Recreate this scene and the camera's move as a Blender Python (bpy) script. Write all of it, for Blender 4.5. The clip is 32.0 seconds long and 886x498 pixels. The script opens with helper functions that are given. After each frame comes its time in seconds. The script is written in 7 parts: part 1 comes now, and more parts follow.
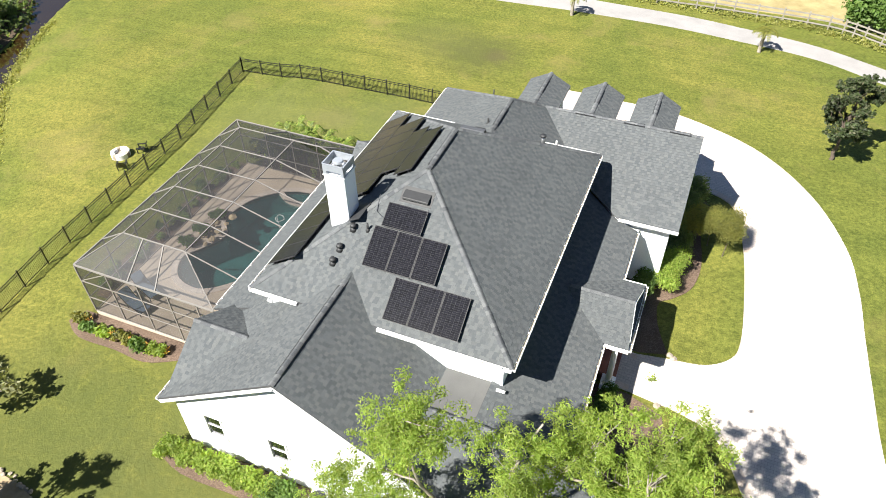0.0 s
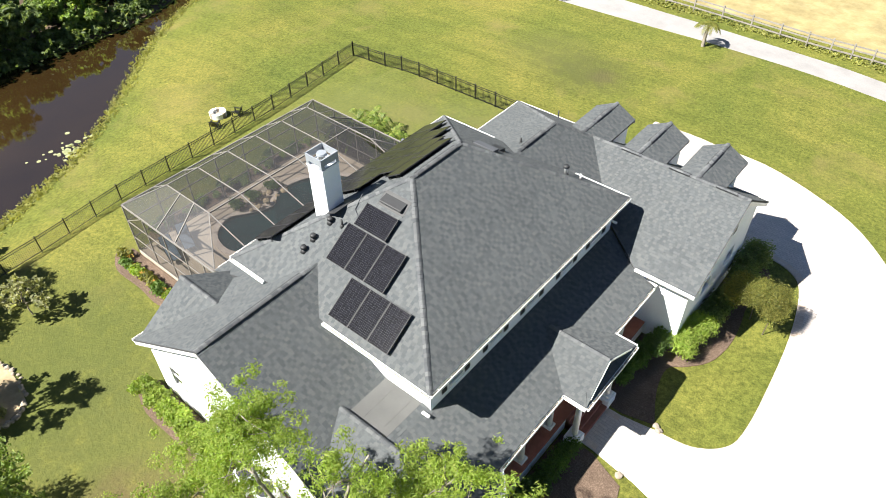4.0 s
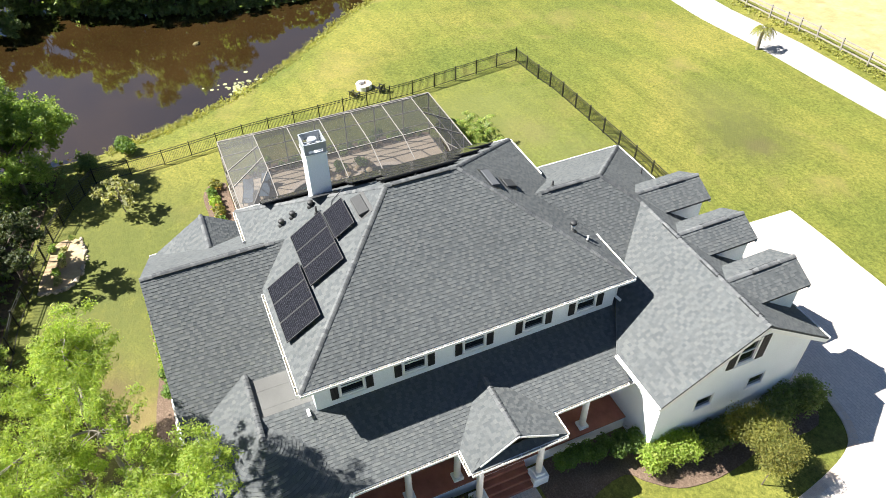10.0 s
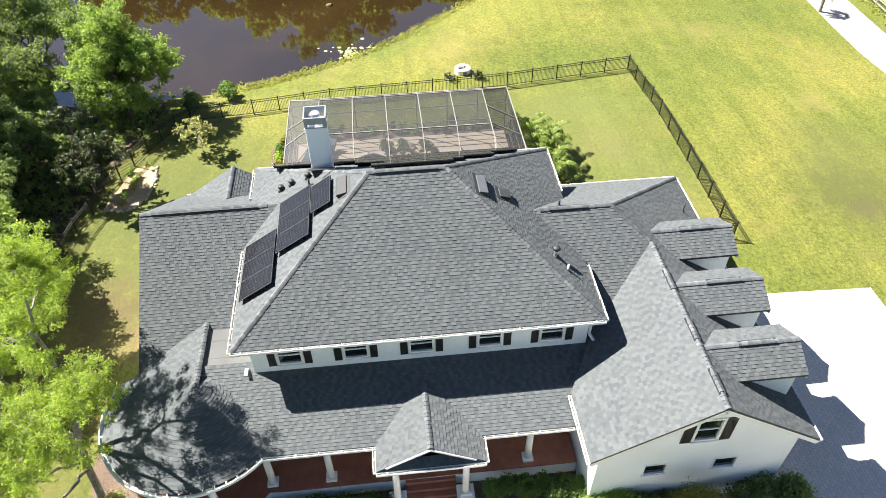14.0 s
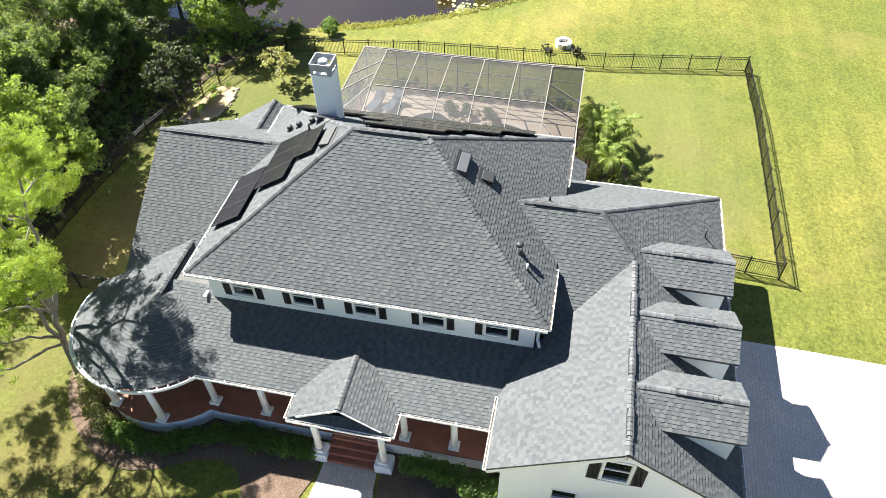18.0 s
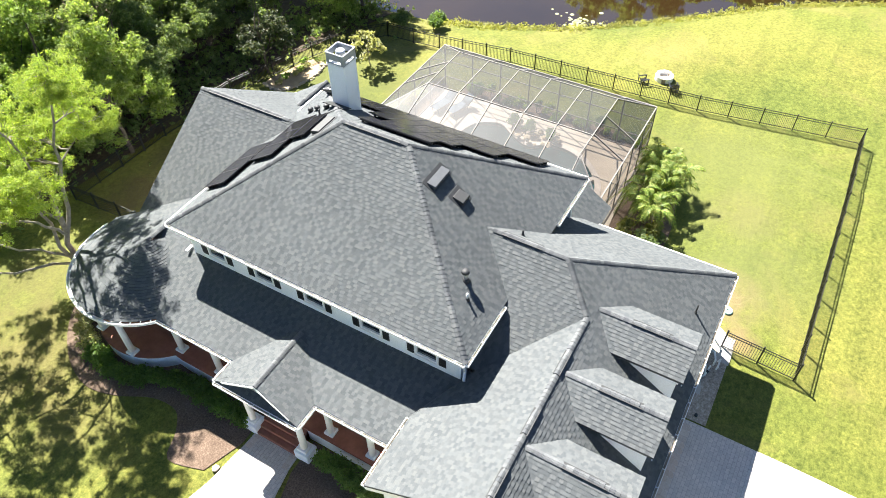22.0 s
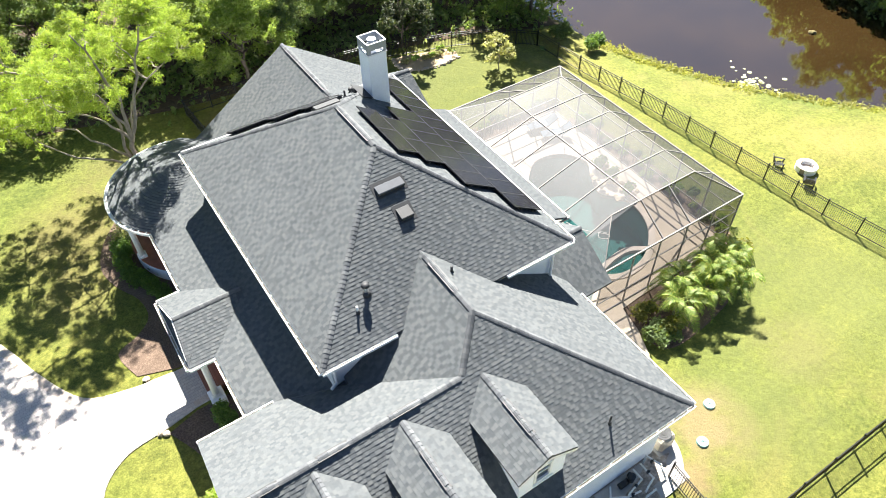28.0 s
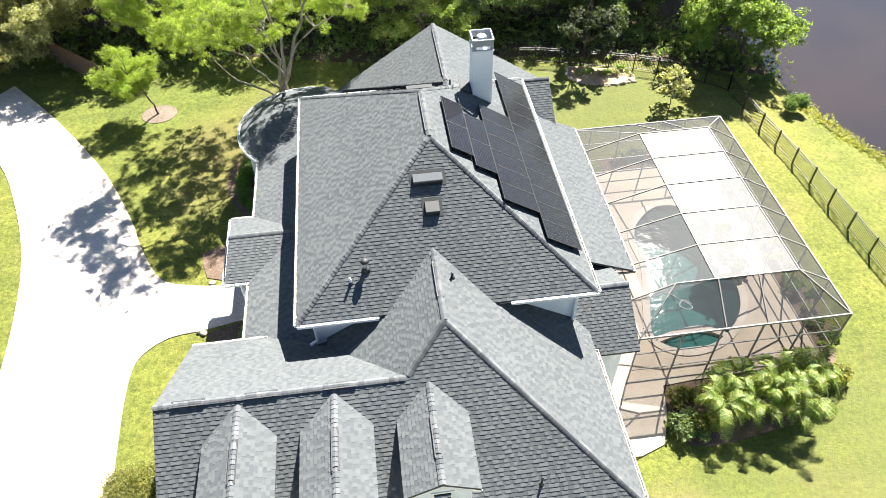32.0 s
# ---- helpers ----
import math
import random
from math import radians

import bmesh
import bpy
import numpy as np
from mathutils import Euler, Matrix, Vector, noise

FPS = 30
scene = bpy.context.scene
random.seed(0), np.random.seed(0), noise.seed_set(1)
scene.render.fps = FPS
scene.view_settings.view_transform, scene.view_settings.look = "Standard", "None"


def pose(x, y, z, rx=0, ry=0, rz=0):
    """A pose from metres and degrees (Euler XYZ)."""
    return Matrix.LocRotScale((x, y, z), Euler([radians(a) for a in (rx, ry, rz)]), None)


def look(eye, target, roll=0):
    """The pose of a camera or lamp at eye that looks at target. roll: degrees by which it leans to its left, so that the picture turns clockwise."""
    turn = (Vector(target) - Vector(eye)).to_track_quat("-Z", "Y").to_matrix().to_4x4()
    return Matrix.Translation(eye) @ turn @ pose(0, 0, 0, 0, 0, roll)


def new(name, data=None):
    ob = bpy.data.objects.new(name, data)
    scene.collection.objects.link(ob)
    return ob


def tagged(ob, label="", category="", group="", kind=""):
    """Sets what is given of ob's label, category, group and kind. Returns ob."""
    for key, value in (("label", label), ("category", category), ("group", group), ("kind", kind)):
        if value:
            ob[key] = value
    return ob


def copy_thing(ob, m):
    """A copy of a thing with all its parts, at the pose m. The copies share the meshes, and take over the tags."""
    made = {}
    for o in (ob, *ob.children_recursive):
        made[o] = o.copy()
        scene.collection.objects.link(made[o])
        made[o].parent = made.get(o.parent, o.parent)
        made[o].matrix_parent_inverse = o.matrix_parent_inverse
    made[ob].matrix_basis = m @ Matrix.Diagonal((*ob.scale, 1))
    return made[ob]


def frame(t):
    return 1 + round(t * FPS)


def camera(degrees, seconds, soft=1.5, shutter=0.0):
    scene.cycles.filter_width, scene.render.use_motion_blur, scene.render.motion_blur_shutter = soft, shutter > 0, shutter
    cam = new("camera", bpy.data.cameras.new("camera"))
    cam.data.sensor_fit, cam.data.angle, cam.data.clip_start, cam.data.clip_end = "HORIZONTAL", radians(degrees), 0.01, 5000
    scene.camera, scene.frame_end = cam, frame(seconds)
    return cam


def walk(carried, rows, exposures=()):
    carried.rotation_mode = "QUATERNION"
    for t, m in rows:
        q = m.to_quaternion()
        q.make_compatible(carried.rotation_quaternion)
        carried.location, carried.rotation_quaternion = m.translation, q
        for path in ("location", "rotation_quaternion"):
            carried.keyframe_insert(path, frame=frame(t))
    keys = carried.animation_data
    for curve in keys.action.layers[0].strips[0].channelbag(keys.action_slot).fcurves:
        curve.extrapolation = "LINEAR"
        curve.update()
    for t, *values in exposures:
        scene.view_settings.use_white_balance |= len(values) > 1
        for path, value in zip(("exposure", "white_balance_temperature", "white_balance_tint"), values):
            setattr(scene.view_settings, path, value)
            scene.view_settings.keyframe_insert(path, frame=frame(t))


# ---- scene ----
cam = camera(64.7, 32.0, 0.7)
METRES, EYE, TILT, LEAN, TURN = 61.52, 27.5, 0.0, 0.0, 22.6
ROWS = [
    (0.0, 0.0, 0.0, 0.0, -0.45, -43.08, 0.49),
    (0.5, 0.016, 0.0016, -0.0002, 1.77, -43.04, 0.51),
    (1.0, 0.0319, 0.0039, -0.0003, 3.99, -43.0, 0.54),
    (1.5, 0.0475, 0.0067, -0.0005, 6.18, -42.96, 0.6),
    (2.0, 0.0629, 0.0105, -0.0003, 8.38, -42.95, 0.61),
    (2.5, 0.0781, 0.0147, -0.0, 10.57, -42.93, 0.65),
    (3.0, 0.093, 0.0194, -0.0002, 12.8, -42.9, 0.63),
    (3.5, 0.1076, 0.0248, -0.0004, 14.98, -42.9, 0.65),
    (5.5, 0.1642, 0.0511, 0.0011, 23.83, -42.91, 0.59),
    (6.0, 0.1778, 0.0593, 0.0015, 26.02, -42.92, 0.62),
    (6.5, 0.1911, 0.068, 0.0016, 28.22, -42.91, 0.63),
    (7.0, 0.2039, 0.0772, 0.0013, 30.45, -42.86, 0.62),
    (7.5, 0.2164, 0.0868, 0.0012, 32.67, -42.83, 0.61),
    (8.0, 0.2282, 0.0967, 0.0009, 34.86, -42.79, 0.59),
    (8.5, 0.2403, 0.107, 0.0009, 37.1, -42.76, 0.57),
    (9.0, 0.2502, 0.1169, 0.0013, 39.13, -42.77, 0.54),
    (9.5, 0.2608, 0.1282, 0.0016, 41.31, -42.78, 0.57),
    (10.0, 0.2709, 0.1397, 0.0018, 43.54, -42.77, 0.51),
    (10.5, 0.2808, 0.1522, 0.0021, 45.78, -42.78, 0.52),
    (11.0, 0.2903, 0.1647, 0.0024, 48.0, -42.8, 0.52),
    (11.5, 0.2989, 0.178, 0.003, 50.2, -42.83, 0.56),
    (12.0, 0.3074, 0.1912, 0.0031, 52.44, -42.81, 0.56),
    (12.5, 0.3152, 0.2046, 0.0033, 54.66, -42.85, 0.55),
    (13.0, 0.3228, 0.2185, 0.0033, 56.9, -43.21, 0.55),
    (13.5, 0.3295, 0.2327, 0.0033, 59.13, -43.63, 0.58),
    (14.0, 0.3357, 0.2472, 0.0034, 61.38, -44.05, 0.6),
    (14.5, 0.3412, 0.2619, 0.0036, 63.62, -44.46, 0.6),
    (16.5, 0.3589, 0.3232, 0.0021, 72.58, -45.91, 0.79),
    (17.0, 0.3616, 0.3384, 0.0016, 74.8, -46.28, 0.79),
    (17.5, 0.3635, 0.3537, 0.0013, 77.01, -46.68, 0.81),
    (18.0, 0.3649, 0.3693, 0.0012, 79.24, -47.09, 0.82),
    (18.5, 0.3658, 0.3846, 0.0009, 81.49, -47.4, 0.78),
    (19.0, 0.3658, 0.4001, 0.001, 83.69, -47.41, 0.8),
    (19.5, 0.3654, 0.4158, 0.0008, 85.94, -47.33, 0.81),
    (20.0, 0.3643, 0.4316, 0.0007, 88.26, -47.27, 0.82),
    (20.5, 0.3627, 0.4471, 0.0005, 90.51, -47.2, 0.82),
    (21.0, 0.3606, 0.4624, 0.0004, 92.78, -47.13, 0.8),
    (21.5, 0.3579, 0.4779, 0.0001, 95.0, -47.07, 0.84),
    (22.0, 0.3544, 0.493, 0.0003, 97.3, -47.07, 0.79),
    (22.5, 0.3504, 0.508, 0.0003, 99.54, -47.04, 0.81),
    (23.0, 0.346, 0.5227, -0.0003, 101.78, -46.99, 0.83),
    (23.5, 0.3409, 0.5372, -0.0006, 104.01, -46.97, 0.84),
    (24.0, 0.3354, 0.5513, -0.0013, 106.22, -46.92, 0.84),
    (24.5, 0.3292, 0.5651, -0.0016, 108.42, -46.92, 0.85),
    (25.0, 0.3225, 0.5788, -0.0021, 110.62, -46.89, 0.85),
    (25.5, 0.315, 0.5925, -0.0026, 112.85, -46.87, 0.87),
    (27.5, 0.2801, 0.643, -0.0044, 121.73, -46.91, 0.86),
    (28.0, 0.2705, 0.6548, -0.005, 123.94, -46.9, 0.84),
    (28.5, 0.2606, 0.6664, -0.0058, 126.35, -46.89, 0.84),
    (29.0, 0.2501, 0.6776, -0.0069, 129.85, -46.83, 0.86),
    (29.5, 0.2386, 0.6887, -0.0074, 133.7, -46.83, 0.93),
    (30.0, 0.2268, 0.6996, -0.0076, 137.64, -46.82, 0.99),
    (30.5, 0.2146, 0.7102, -0.0071, 141.58, -46.82, 1.05),
    (31.0, 0.2018, 0.7201, -0.0064, 145.2, -46.8, 1.07),
    (31.5, 0.1889, 0.7293, -0.0054, 147.85, -46.82, 1.09),
    (32.0, 0.1757, 0.7377, -0.0048, 150.02, -46.86, 1.09),
]
walk(cam, [(t, pose(0, 0, EYE, TILT, LEAN, TURN) @ pose(METRES * x, METRES * y, METRES * z, 90 + pitch, roll, yaw)) for t, x, y, z, yaw, pitch, roll in ROWS],
     exposures=[(0.0, 1.52), (6.0, 1.60), (13.0, 1.98), (19.0, 2.12), (22.0, 2.32), (25.0, 2.36), (32.0, 2.30)])

# ---- sky and sun: clear late morning, sun behind the pool side ----
SUN_DIR = Vector((0.325, 0.591, -0.738)).normalized()
world = bpy.data.worlds.new("sky")
world.use_nodes = True
scene.world = world
wn = world.node_tree.nodes
sky = wn.new("ShaderNodeTexSky")
sky.sky_type = 'NISHITA'
sky.sun_disc = False
sky.sun_elevation = math.asin(-SUN_DIR.z)
sky.sun_rotation = math.atan2(-SUN_DIR.x, -SUN_DIR.y)
sky.air_density, sky.dust_density, sky.ozone_density = 0.9, 0.3, 3.0
bg = wn["Background"]
bg.inputs[1].default_value = 0.035
world.node_tree.links.new(sky.outputs[0], bg.inputs[0])
sun = new("sun", bpy.data.lights.new("sun", "SUN"))
sun.data.energy, sun.data.angle, sun.data.color = 5.0, radians(0.53), (1.0, 0.965, 0.89)
sun.matrix_world = look((0, 0, 60), Vector((0, 0, 60)) + SUN_DIR)

# ---- materials ----
def ramp_of(nt, fac, stops):
    r = nt.nodes.new("ShaderNodeValToRGB")
    el = r.color_ramp.elements
    while len(el) < len(stops):
        el.new(0.5)
    for e, (p, c) in zip(el, stops):
        e.position, e.color = p, (*c, 1)
    nt.links.new(fac, r.inputs[0])
    return r.outputs[0]


def noise_of(nt, coord, scale, detail=4, rough=0.6, dist=0.0):
    n = nt.nodes.new("ShaderNodeTexNoise")
    n.inputs["Scale"].default_value, n.inputs["Detail"].default_value = scale, detail
    n.inputs["Roughness"].default_value, n.inputs["Distortion"].default_value = rough, dist
    nt.links.new(coord, n.inputs["Vector"])
    return n.outputs["Fac"]


def mix_of(nt, fac, a, b, mode='MIX'):
    m = nt.nodes.new("ShaderNodeMix")
    m.data_type, m.blend_type = 'RGBA', mode
    for sock, v in ((m.inputs[0], fac), (m.inputs[6], a), (m.inputs[7], b)):
        if isinstance(v, (int, float)):
            sock.default_value = v
        elif isinstance(v, tuple):
            sock.default_value = (*v, 1)
        else:
            nt.links.new(v, sock)
    return m.outputs[2]


def bump_of(nt, height, strength, distance):
    b = nt.nodes.new("ShaderNodeBump")
    b.inputs["Strength"].default_value, b.inputs["Distance"].default_value = strength, distance
    nt.links.new(height, b.inputs["Height"])
    return b.outputs[0]


def material(name, rough=0.7, metal=0.0, spec=0.5):
    m = bpy.data.materials.new(name)
    m.use_nodes = True
    nt = m.node_tree
    p = nt.nodes["Principled BSDF"]
    p.inputs["Roughness"].default_value, p.inputs["Metallic"].default_value = rough, metal
    p.inputs["Specular IOR Level"].default_value = spec
    pos = nt.nodes.new("ShaderNodeNewGeometry").outputs["Position"]
    return m, nt, p, pos


def plain(name, col, var=0.12, scale=3.0, rough=0.6, metal=0.0, bump=0.0, spec=0.5, fine=40.0):
    """A painted, cast or moulded surface with soft blotches and a fine grain."""
    m, nt, p, pos = material(name, rough, metal, spec)
    dark = tuple(c * (1 - var) for c in col)
    lite = tuple(min(1, c * (1 + var * 0.6)) for c in col)
    big = ramp_of(nt, noise_of(nt, pos, scale, 5, 0.65), [(0.3, dark), (0.7, lite)])
    grain = ramp_of(nt, noise_of(nt, pos, fine, 3), [(0.25, (0.9,) * 3), (0.75, (1.06,) * 3)])
    nt.links.new(mix_of(nt, 1.0, big, grain, 'MULTIPLY'), p.inputs["Base Color"])
    if bump:
        nt.links.new(bump_of(nt, noise_of(nt, pos, fine, 4), 0.5, bump), p.inputs["Normal"])
    return m


def pieces(name, cols, rough=0.85, obj=False, mottled=0.35, grain=60.0, bump=0.004, stain=0.25, spec=0.3):
    """Shingles, bricks, pavers: each piece takes its own shade."""
    m, nt, p, pos = material(name, rough, 0, spec)
    if obj:
        rnd = nt.nodes.new("ShaderNodeObjectInfo").outputs["Random"]
    else:
        rnd = nt.nodes.new("ShaderNodeNewGeometry").outputs["Random Per Island"]
    base = ramp_of(nt, rnd, [(i / max(1, len(cols) - 1), c) for i, c in enumerate(cols)])
    big = ramp_of(nt, noise_of(nt, pos, 0.35, 5, 0.7), [(0.3, (1 - stain,) * 3), (0.7, (1 + stain * 0.5,) * 3)])
    fine_n = noise_of(nt, pos, grain, 3, 0.7)
    fine = ramp_of(nt, fine_n, [(0.25, (1 - mottled,) * 3), (0.75, (1 + mottled,) * 3)])
    c = mix_of(nt, 1.0, mix_of(nt, 1.0, base, big, 'MULTIPLY'), fine, 'MULTIPLY')
    nt.links.new(c, p.inputs["Base Color"])
    nt.links.new(bump_of(nt, fine_n, 0.5, bump), p.inputs["Normal"])
    return m


LIGHT_TAB = [(0.098, 0.106, 0.11), (0.108, 0.115, 0.118), (0.093, 0.101, 0.106), (0.114, 0.12, 0.121), (0.102, 0.109, 0.113)]
DARK_TAB = [(0.08, 0.087, 0.092), (0.09, 0.097, 0.101), (0.075, 0.082, 0.088), (0.095, 0.101, 0.104), (0.085, 0.092, 0.096)]
M_SHINGLE = pieces("asphalt_shingle", LIGHT_TAB, rough=0.95, spec=0.12, stain=0.1, mottled=0.25)
M_SHINGLE_LOW = pieces("asphalt_shingle_underlay_tab", DARK_TAB, rough=0.95, spec=0.12, stain=0.1, mottled=0.25)
M_SHINGLE_OBJ = pieces("asphalt_shingle_single", LIGHT_TAB + DARK_TAB, obj=True, rough=0.95, spec=0.12, stain=0.1, mottled=0.25)
M_CAP = pieces("ridge_shingle", [(0.098, 0.103, 0.11), (0.145, 0.15, 0.153), (0.08, 0.085, 0.092), (0.125, 0.13, 0.135)], obj=True, rough=0.9, spec=0.15)
M_TABEDGE = plain("shingle_cut_edge", (0.04, 0.043, 0.048), 0.2, 6, 0.95, spec=0.2)
M_DECK = plain("roof_felt", (0.06, 0.062, 0.066), 0.2, 2, 0.9)
M_FLAT = plain("rolled_roofing", (0.098, 0.098, 0.096), 0.14, 0.8, 0.85, bump=0.002, fine=25)
M_WALL = plain("white_stucco", (0.88, 0.905, 0.935), 0.05, 0.6, 0.75, bump=0.004, fine=18)
M_TRIM = plain("white_paint", (0.85, 0.85, 0.84), 0.05, 2, 0.45)
M_GUTTER_IN = plain("gutter_dirt", (0.34, 0.30, 0.24), 0.4, 4, 0.9)
M_SHUTTER = plain("black_shutter", (0.012, 0.013, 0.015), 0.2, 6, 0.5)
M_BLACK = plain("black_metal", (0.011, 0.011, 0.012), 0.25, 5, 0.4)
M_DARKPLASTIC = plain("dark_vent", (0.03, 0.031, 0.033), 0.2, 5, 0.6)
M_GALV = plain("galvanised", (0.42, 0.43, 0.44), 0.15, 6, 0.4, metal=0.8)
M_BRONZE = plain("bronze_aluminium", (0.035, 0.028, 0.022), 0.2, 4, 0.45)
M_PALE_ALU = plain("pale_aluminium", (0.32, 0.345, 0.38), 0.1, 4, 0.4, metal=0.2)
M_PVC = plain("white_pipe", (0.75, 0.75, 0.72), 0.08, 5, 0.4)
M_BARK = plain("pale_bark", (0.27, 0.235, 0.19), 0.4, 4, 0.9, bump=0.02, fine=14)
M_BARK_D = plain("dark_bark", (0.11, 0.085, 0.065), 0.4, 4, 0.9, bump=0.02, fine=14)
M_BRICKRED = plain("terracotta", (0.282, 0.108, 0.0706), 0.25, 2, 0.75, bump=0.003)
M_STONE = plain("pale_stone", (0.332, 0.282, 0.224), 0.25, 3, 0.85, bump=0.02, fine=9)
M_BOULDER = plain("tan_boulder", (0.43, 0.335, 0.215), 0.35, 4, 0.85, bump=0.02, fine=9)
M_CONC = plain("concrete", (0.42, 0.40, 0.37), 0.18, 1.2, 0.85, bump=0.004)
M_ROAD = plain("shell_road", (0.299, 0.286, 0.278), 0.16, 0.5, 0.9, bump=0.01, fine=12)


def mat_drive():
    """Tumbled pavers laid in running bond, faded, with darker joints."""
    m, nt, p, pos = material("drive_pavers", 0.85, 0, 0.3)
    br = nt.nodes.new("ShaderNodeTexBrick")
    for k, v in (("Scale", 1.0), ("Mortar Size", 0.012), ("Brick Width", 0.26), ("Row Height", 0.16), ("Mortar Smooth", 0.3), ("Bias", 0.0)):
        br.inputs[k].default_value = v
    br.inputs["Color1"].default_value = (0.52, 0.485, 0.455, 1)
    br.inputs["Color2"].default_value = (0.60, 0.55, 0.51, 1)
    br.inputs["Mortar"].default_value = (0.42, 0.39, 0.365, 1)
    nt.links.new(pos, br.inputs["Vector"])
    big = ramp_of(nt, noise_of(nt, pos, 0.25, 5, 0.65), [(0.3, (0.84, 0.82, 0.82)), (0.7, (1.12, 1.08, 1.05))])
    fine = ramp_of(nt, noise_of(nt, pos, 9, 4, 0.7), [(0.25, (0.82,) * 3), (0.75, (1.14,) * 3)])
    nt.links.new(mix_of(nt, 1.0, mix_of(nt, 1.0, br.outputs[0], big, 'MULTIPLY'), fine, 'MULTIPLY'), p.inputs["Base Color"])
    nt.links.new(bump_of(nt, br.outputs[1], 0.4, 0.006), p.inputs["Normal"])
    return m


M_DRIVE = mat_drive()
M_PAVER = pieces("drive_paver", [(0.52, 0.42, 0.34), (0.58, 0.48, 0.40), (0.48, 0.40, 0.34), (0.60, 0.52, 0.45)], rough=0.8, stain=0.16, mottled=0.2, grain=25)
M_DECKING = plain("pool_deck", (0.50, 0.412, 0.322), 0.14, 0.8, 0.8, bump=0.003, fine=20)
M_COPING = plain("pool_coping", (0.548, 0.465, 0.398), 0.16, 2, 0.75, bump=0.003)


def leaf(name, cols, through_amt=0.42):
    m, nt, p, pos = material(name, 0.55, 0, 0.35)
    rnd = nt.nodes.new("ShaderNodeNewGeometry").outputs["Random Per Island"]
    base = ramp_of(nt, rnd, [(i / max(1, len(cols) - 1), c) for i, c in enumerate(cols)])
    big = ramp_of(nt, noise_of(nt, pos, 0.8, 4), [(0.3, (0.52,) * 3), (0.7, (0.96,) * 3)])
    c = mix_of(nt, 1.0, base, big, 'MULTIPLY')
    nt.links.new(c, p.inputs["Base Color"])
    tr = nt.nodes.new("ShaderNodeBsdfTranslucent")
    nt.links.new(mix_of(nt, 1.0, c, (1.9, 1.85, 0.9), 'MULTIPLY'), tr.inputs[0])
    mx = nt.nodes.new("ShaderNodeMixShader")
    mx.inputs[0].default_value = through_amt
    nt.links.new(p.outputs[0], mx.inputs[1])
    nt.links.new(tr.outputs[0], mx.inputs[2])
    nt.links.new(mx.outputs[0], nt.nodes["Material Output"].inputs[0])
    return m


L_BRIGHT = leaf("light_leaf", [(0.28, 0.385, 0.066), (0.36, 0.47, 0.095), (0.205, 0.305, 0.05), (0.44, 0.49, 0.13)], 0.5)
L_MID = leaf("mid_leaf", [(0.221, 0.324, 0.083), (0.276, 0.393, 0.103), (0.159, 0.248, 0.062), (0.345, 0.414, 0.138)], 0.5)
L_DARK = leaf("dark_leaf", [(0.166, 0.237, 0.086), (0.216, 0.294, 0.108), (0.122, 0.179, 0.064), (0.273, 0.316, 0.151)], 0.5)
L_WOOD = leaf("sunny_leaf", [(0.23, 0.333, 0.081), (0.299, 0.391, 0.103), (0.172, 0.253, 0.057), (0.356, 0.414, 0.149)], 0.5)
L_GLOSS = leaf("glossy_leaf", [(0.05, 0.075, 0.028), (0.08, 0.11, 0.04), (0.035, 0.055, 0.02), (0.15, 0.15, 0.09)], 0.25)
L_GREY = leaf("olive_leaf", [(0.34, 0.355, 0.17), (0.46, 0.455, 0.26), (0.22, 0.25, 0.105), (0.55, 0.53, 0.37)], 0.5)
L_HEDGE = leaf("hedge_leaf", [(0.115, 0.207, 0.046), (0.161, 0.265, 0.057), (0.086, 0.155, 0.032), (0.207, 0.299, 0.081)])
L_GOLD = leaf("gold_leaf", [(0.25, 0.25, 0.05), (0.31, 0.30, 0.08), (0.19, 0.20, 0.045), (0.13, 0.165, 0.04)])
L_PALM = leaf("palm_leaf", [(0.13, 0.22, 0.032), (0.20, 0.30, 0.05), (0.38, 0.40, 0.10), (0.075, 0.14, 0.025)], 0.38)
L_SHORE = leaf("shore_weed", [(0.3, 0.325, 0.075), (0.4, 0.388, 0.125), (0.225, 0.263, 0.062)])
L_FLOWER = leaf("orange_flower", [(0.55, 0.30, 0.05), (0.6, 0.42, 0.06), (0.5, 0.20, 0.04)], 0.2)


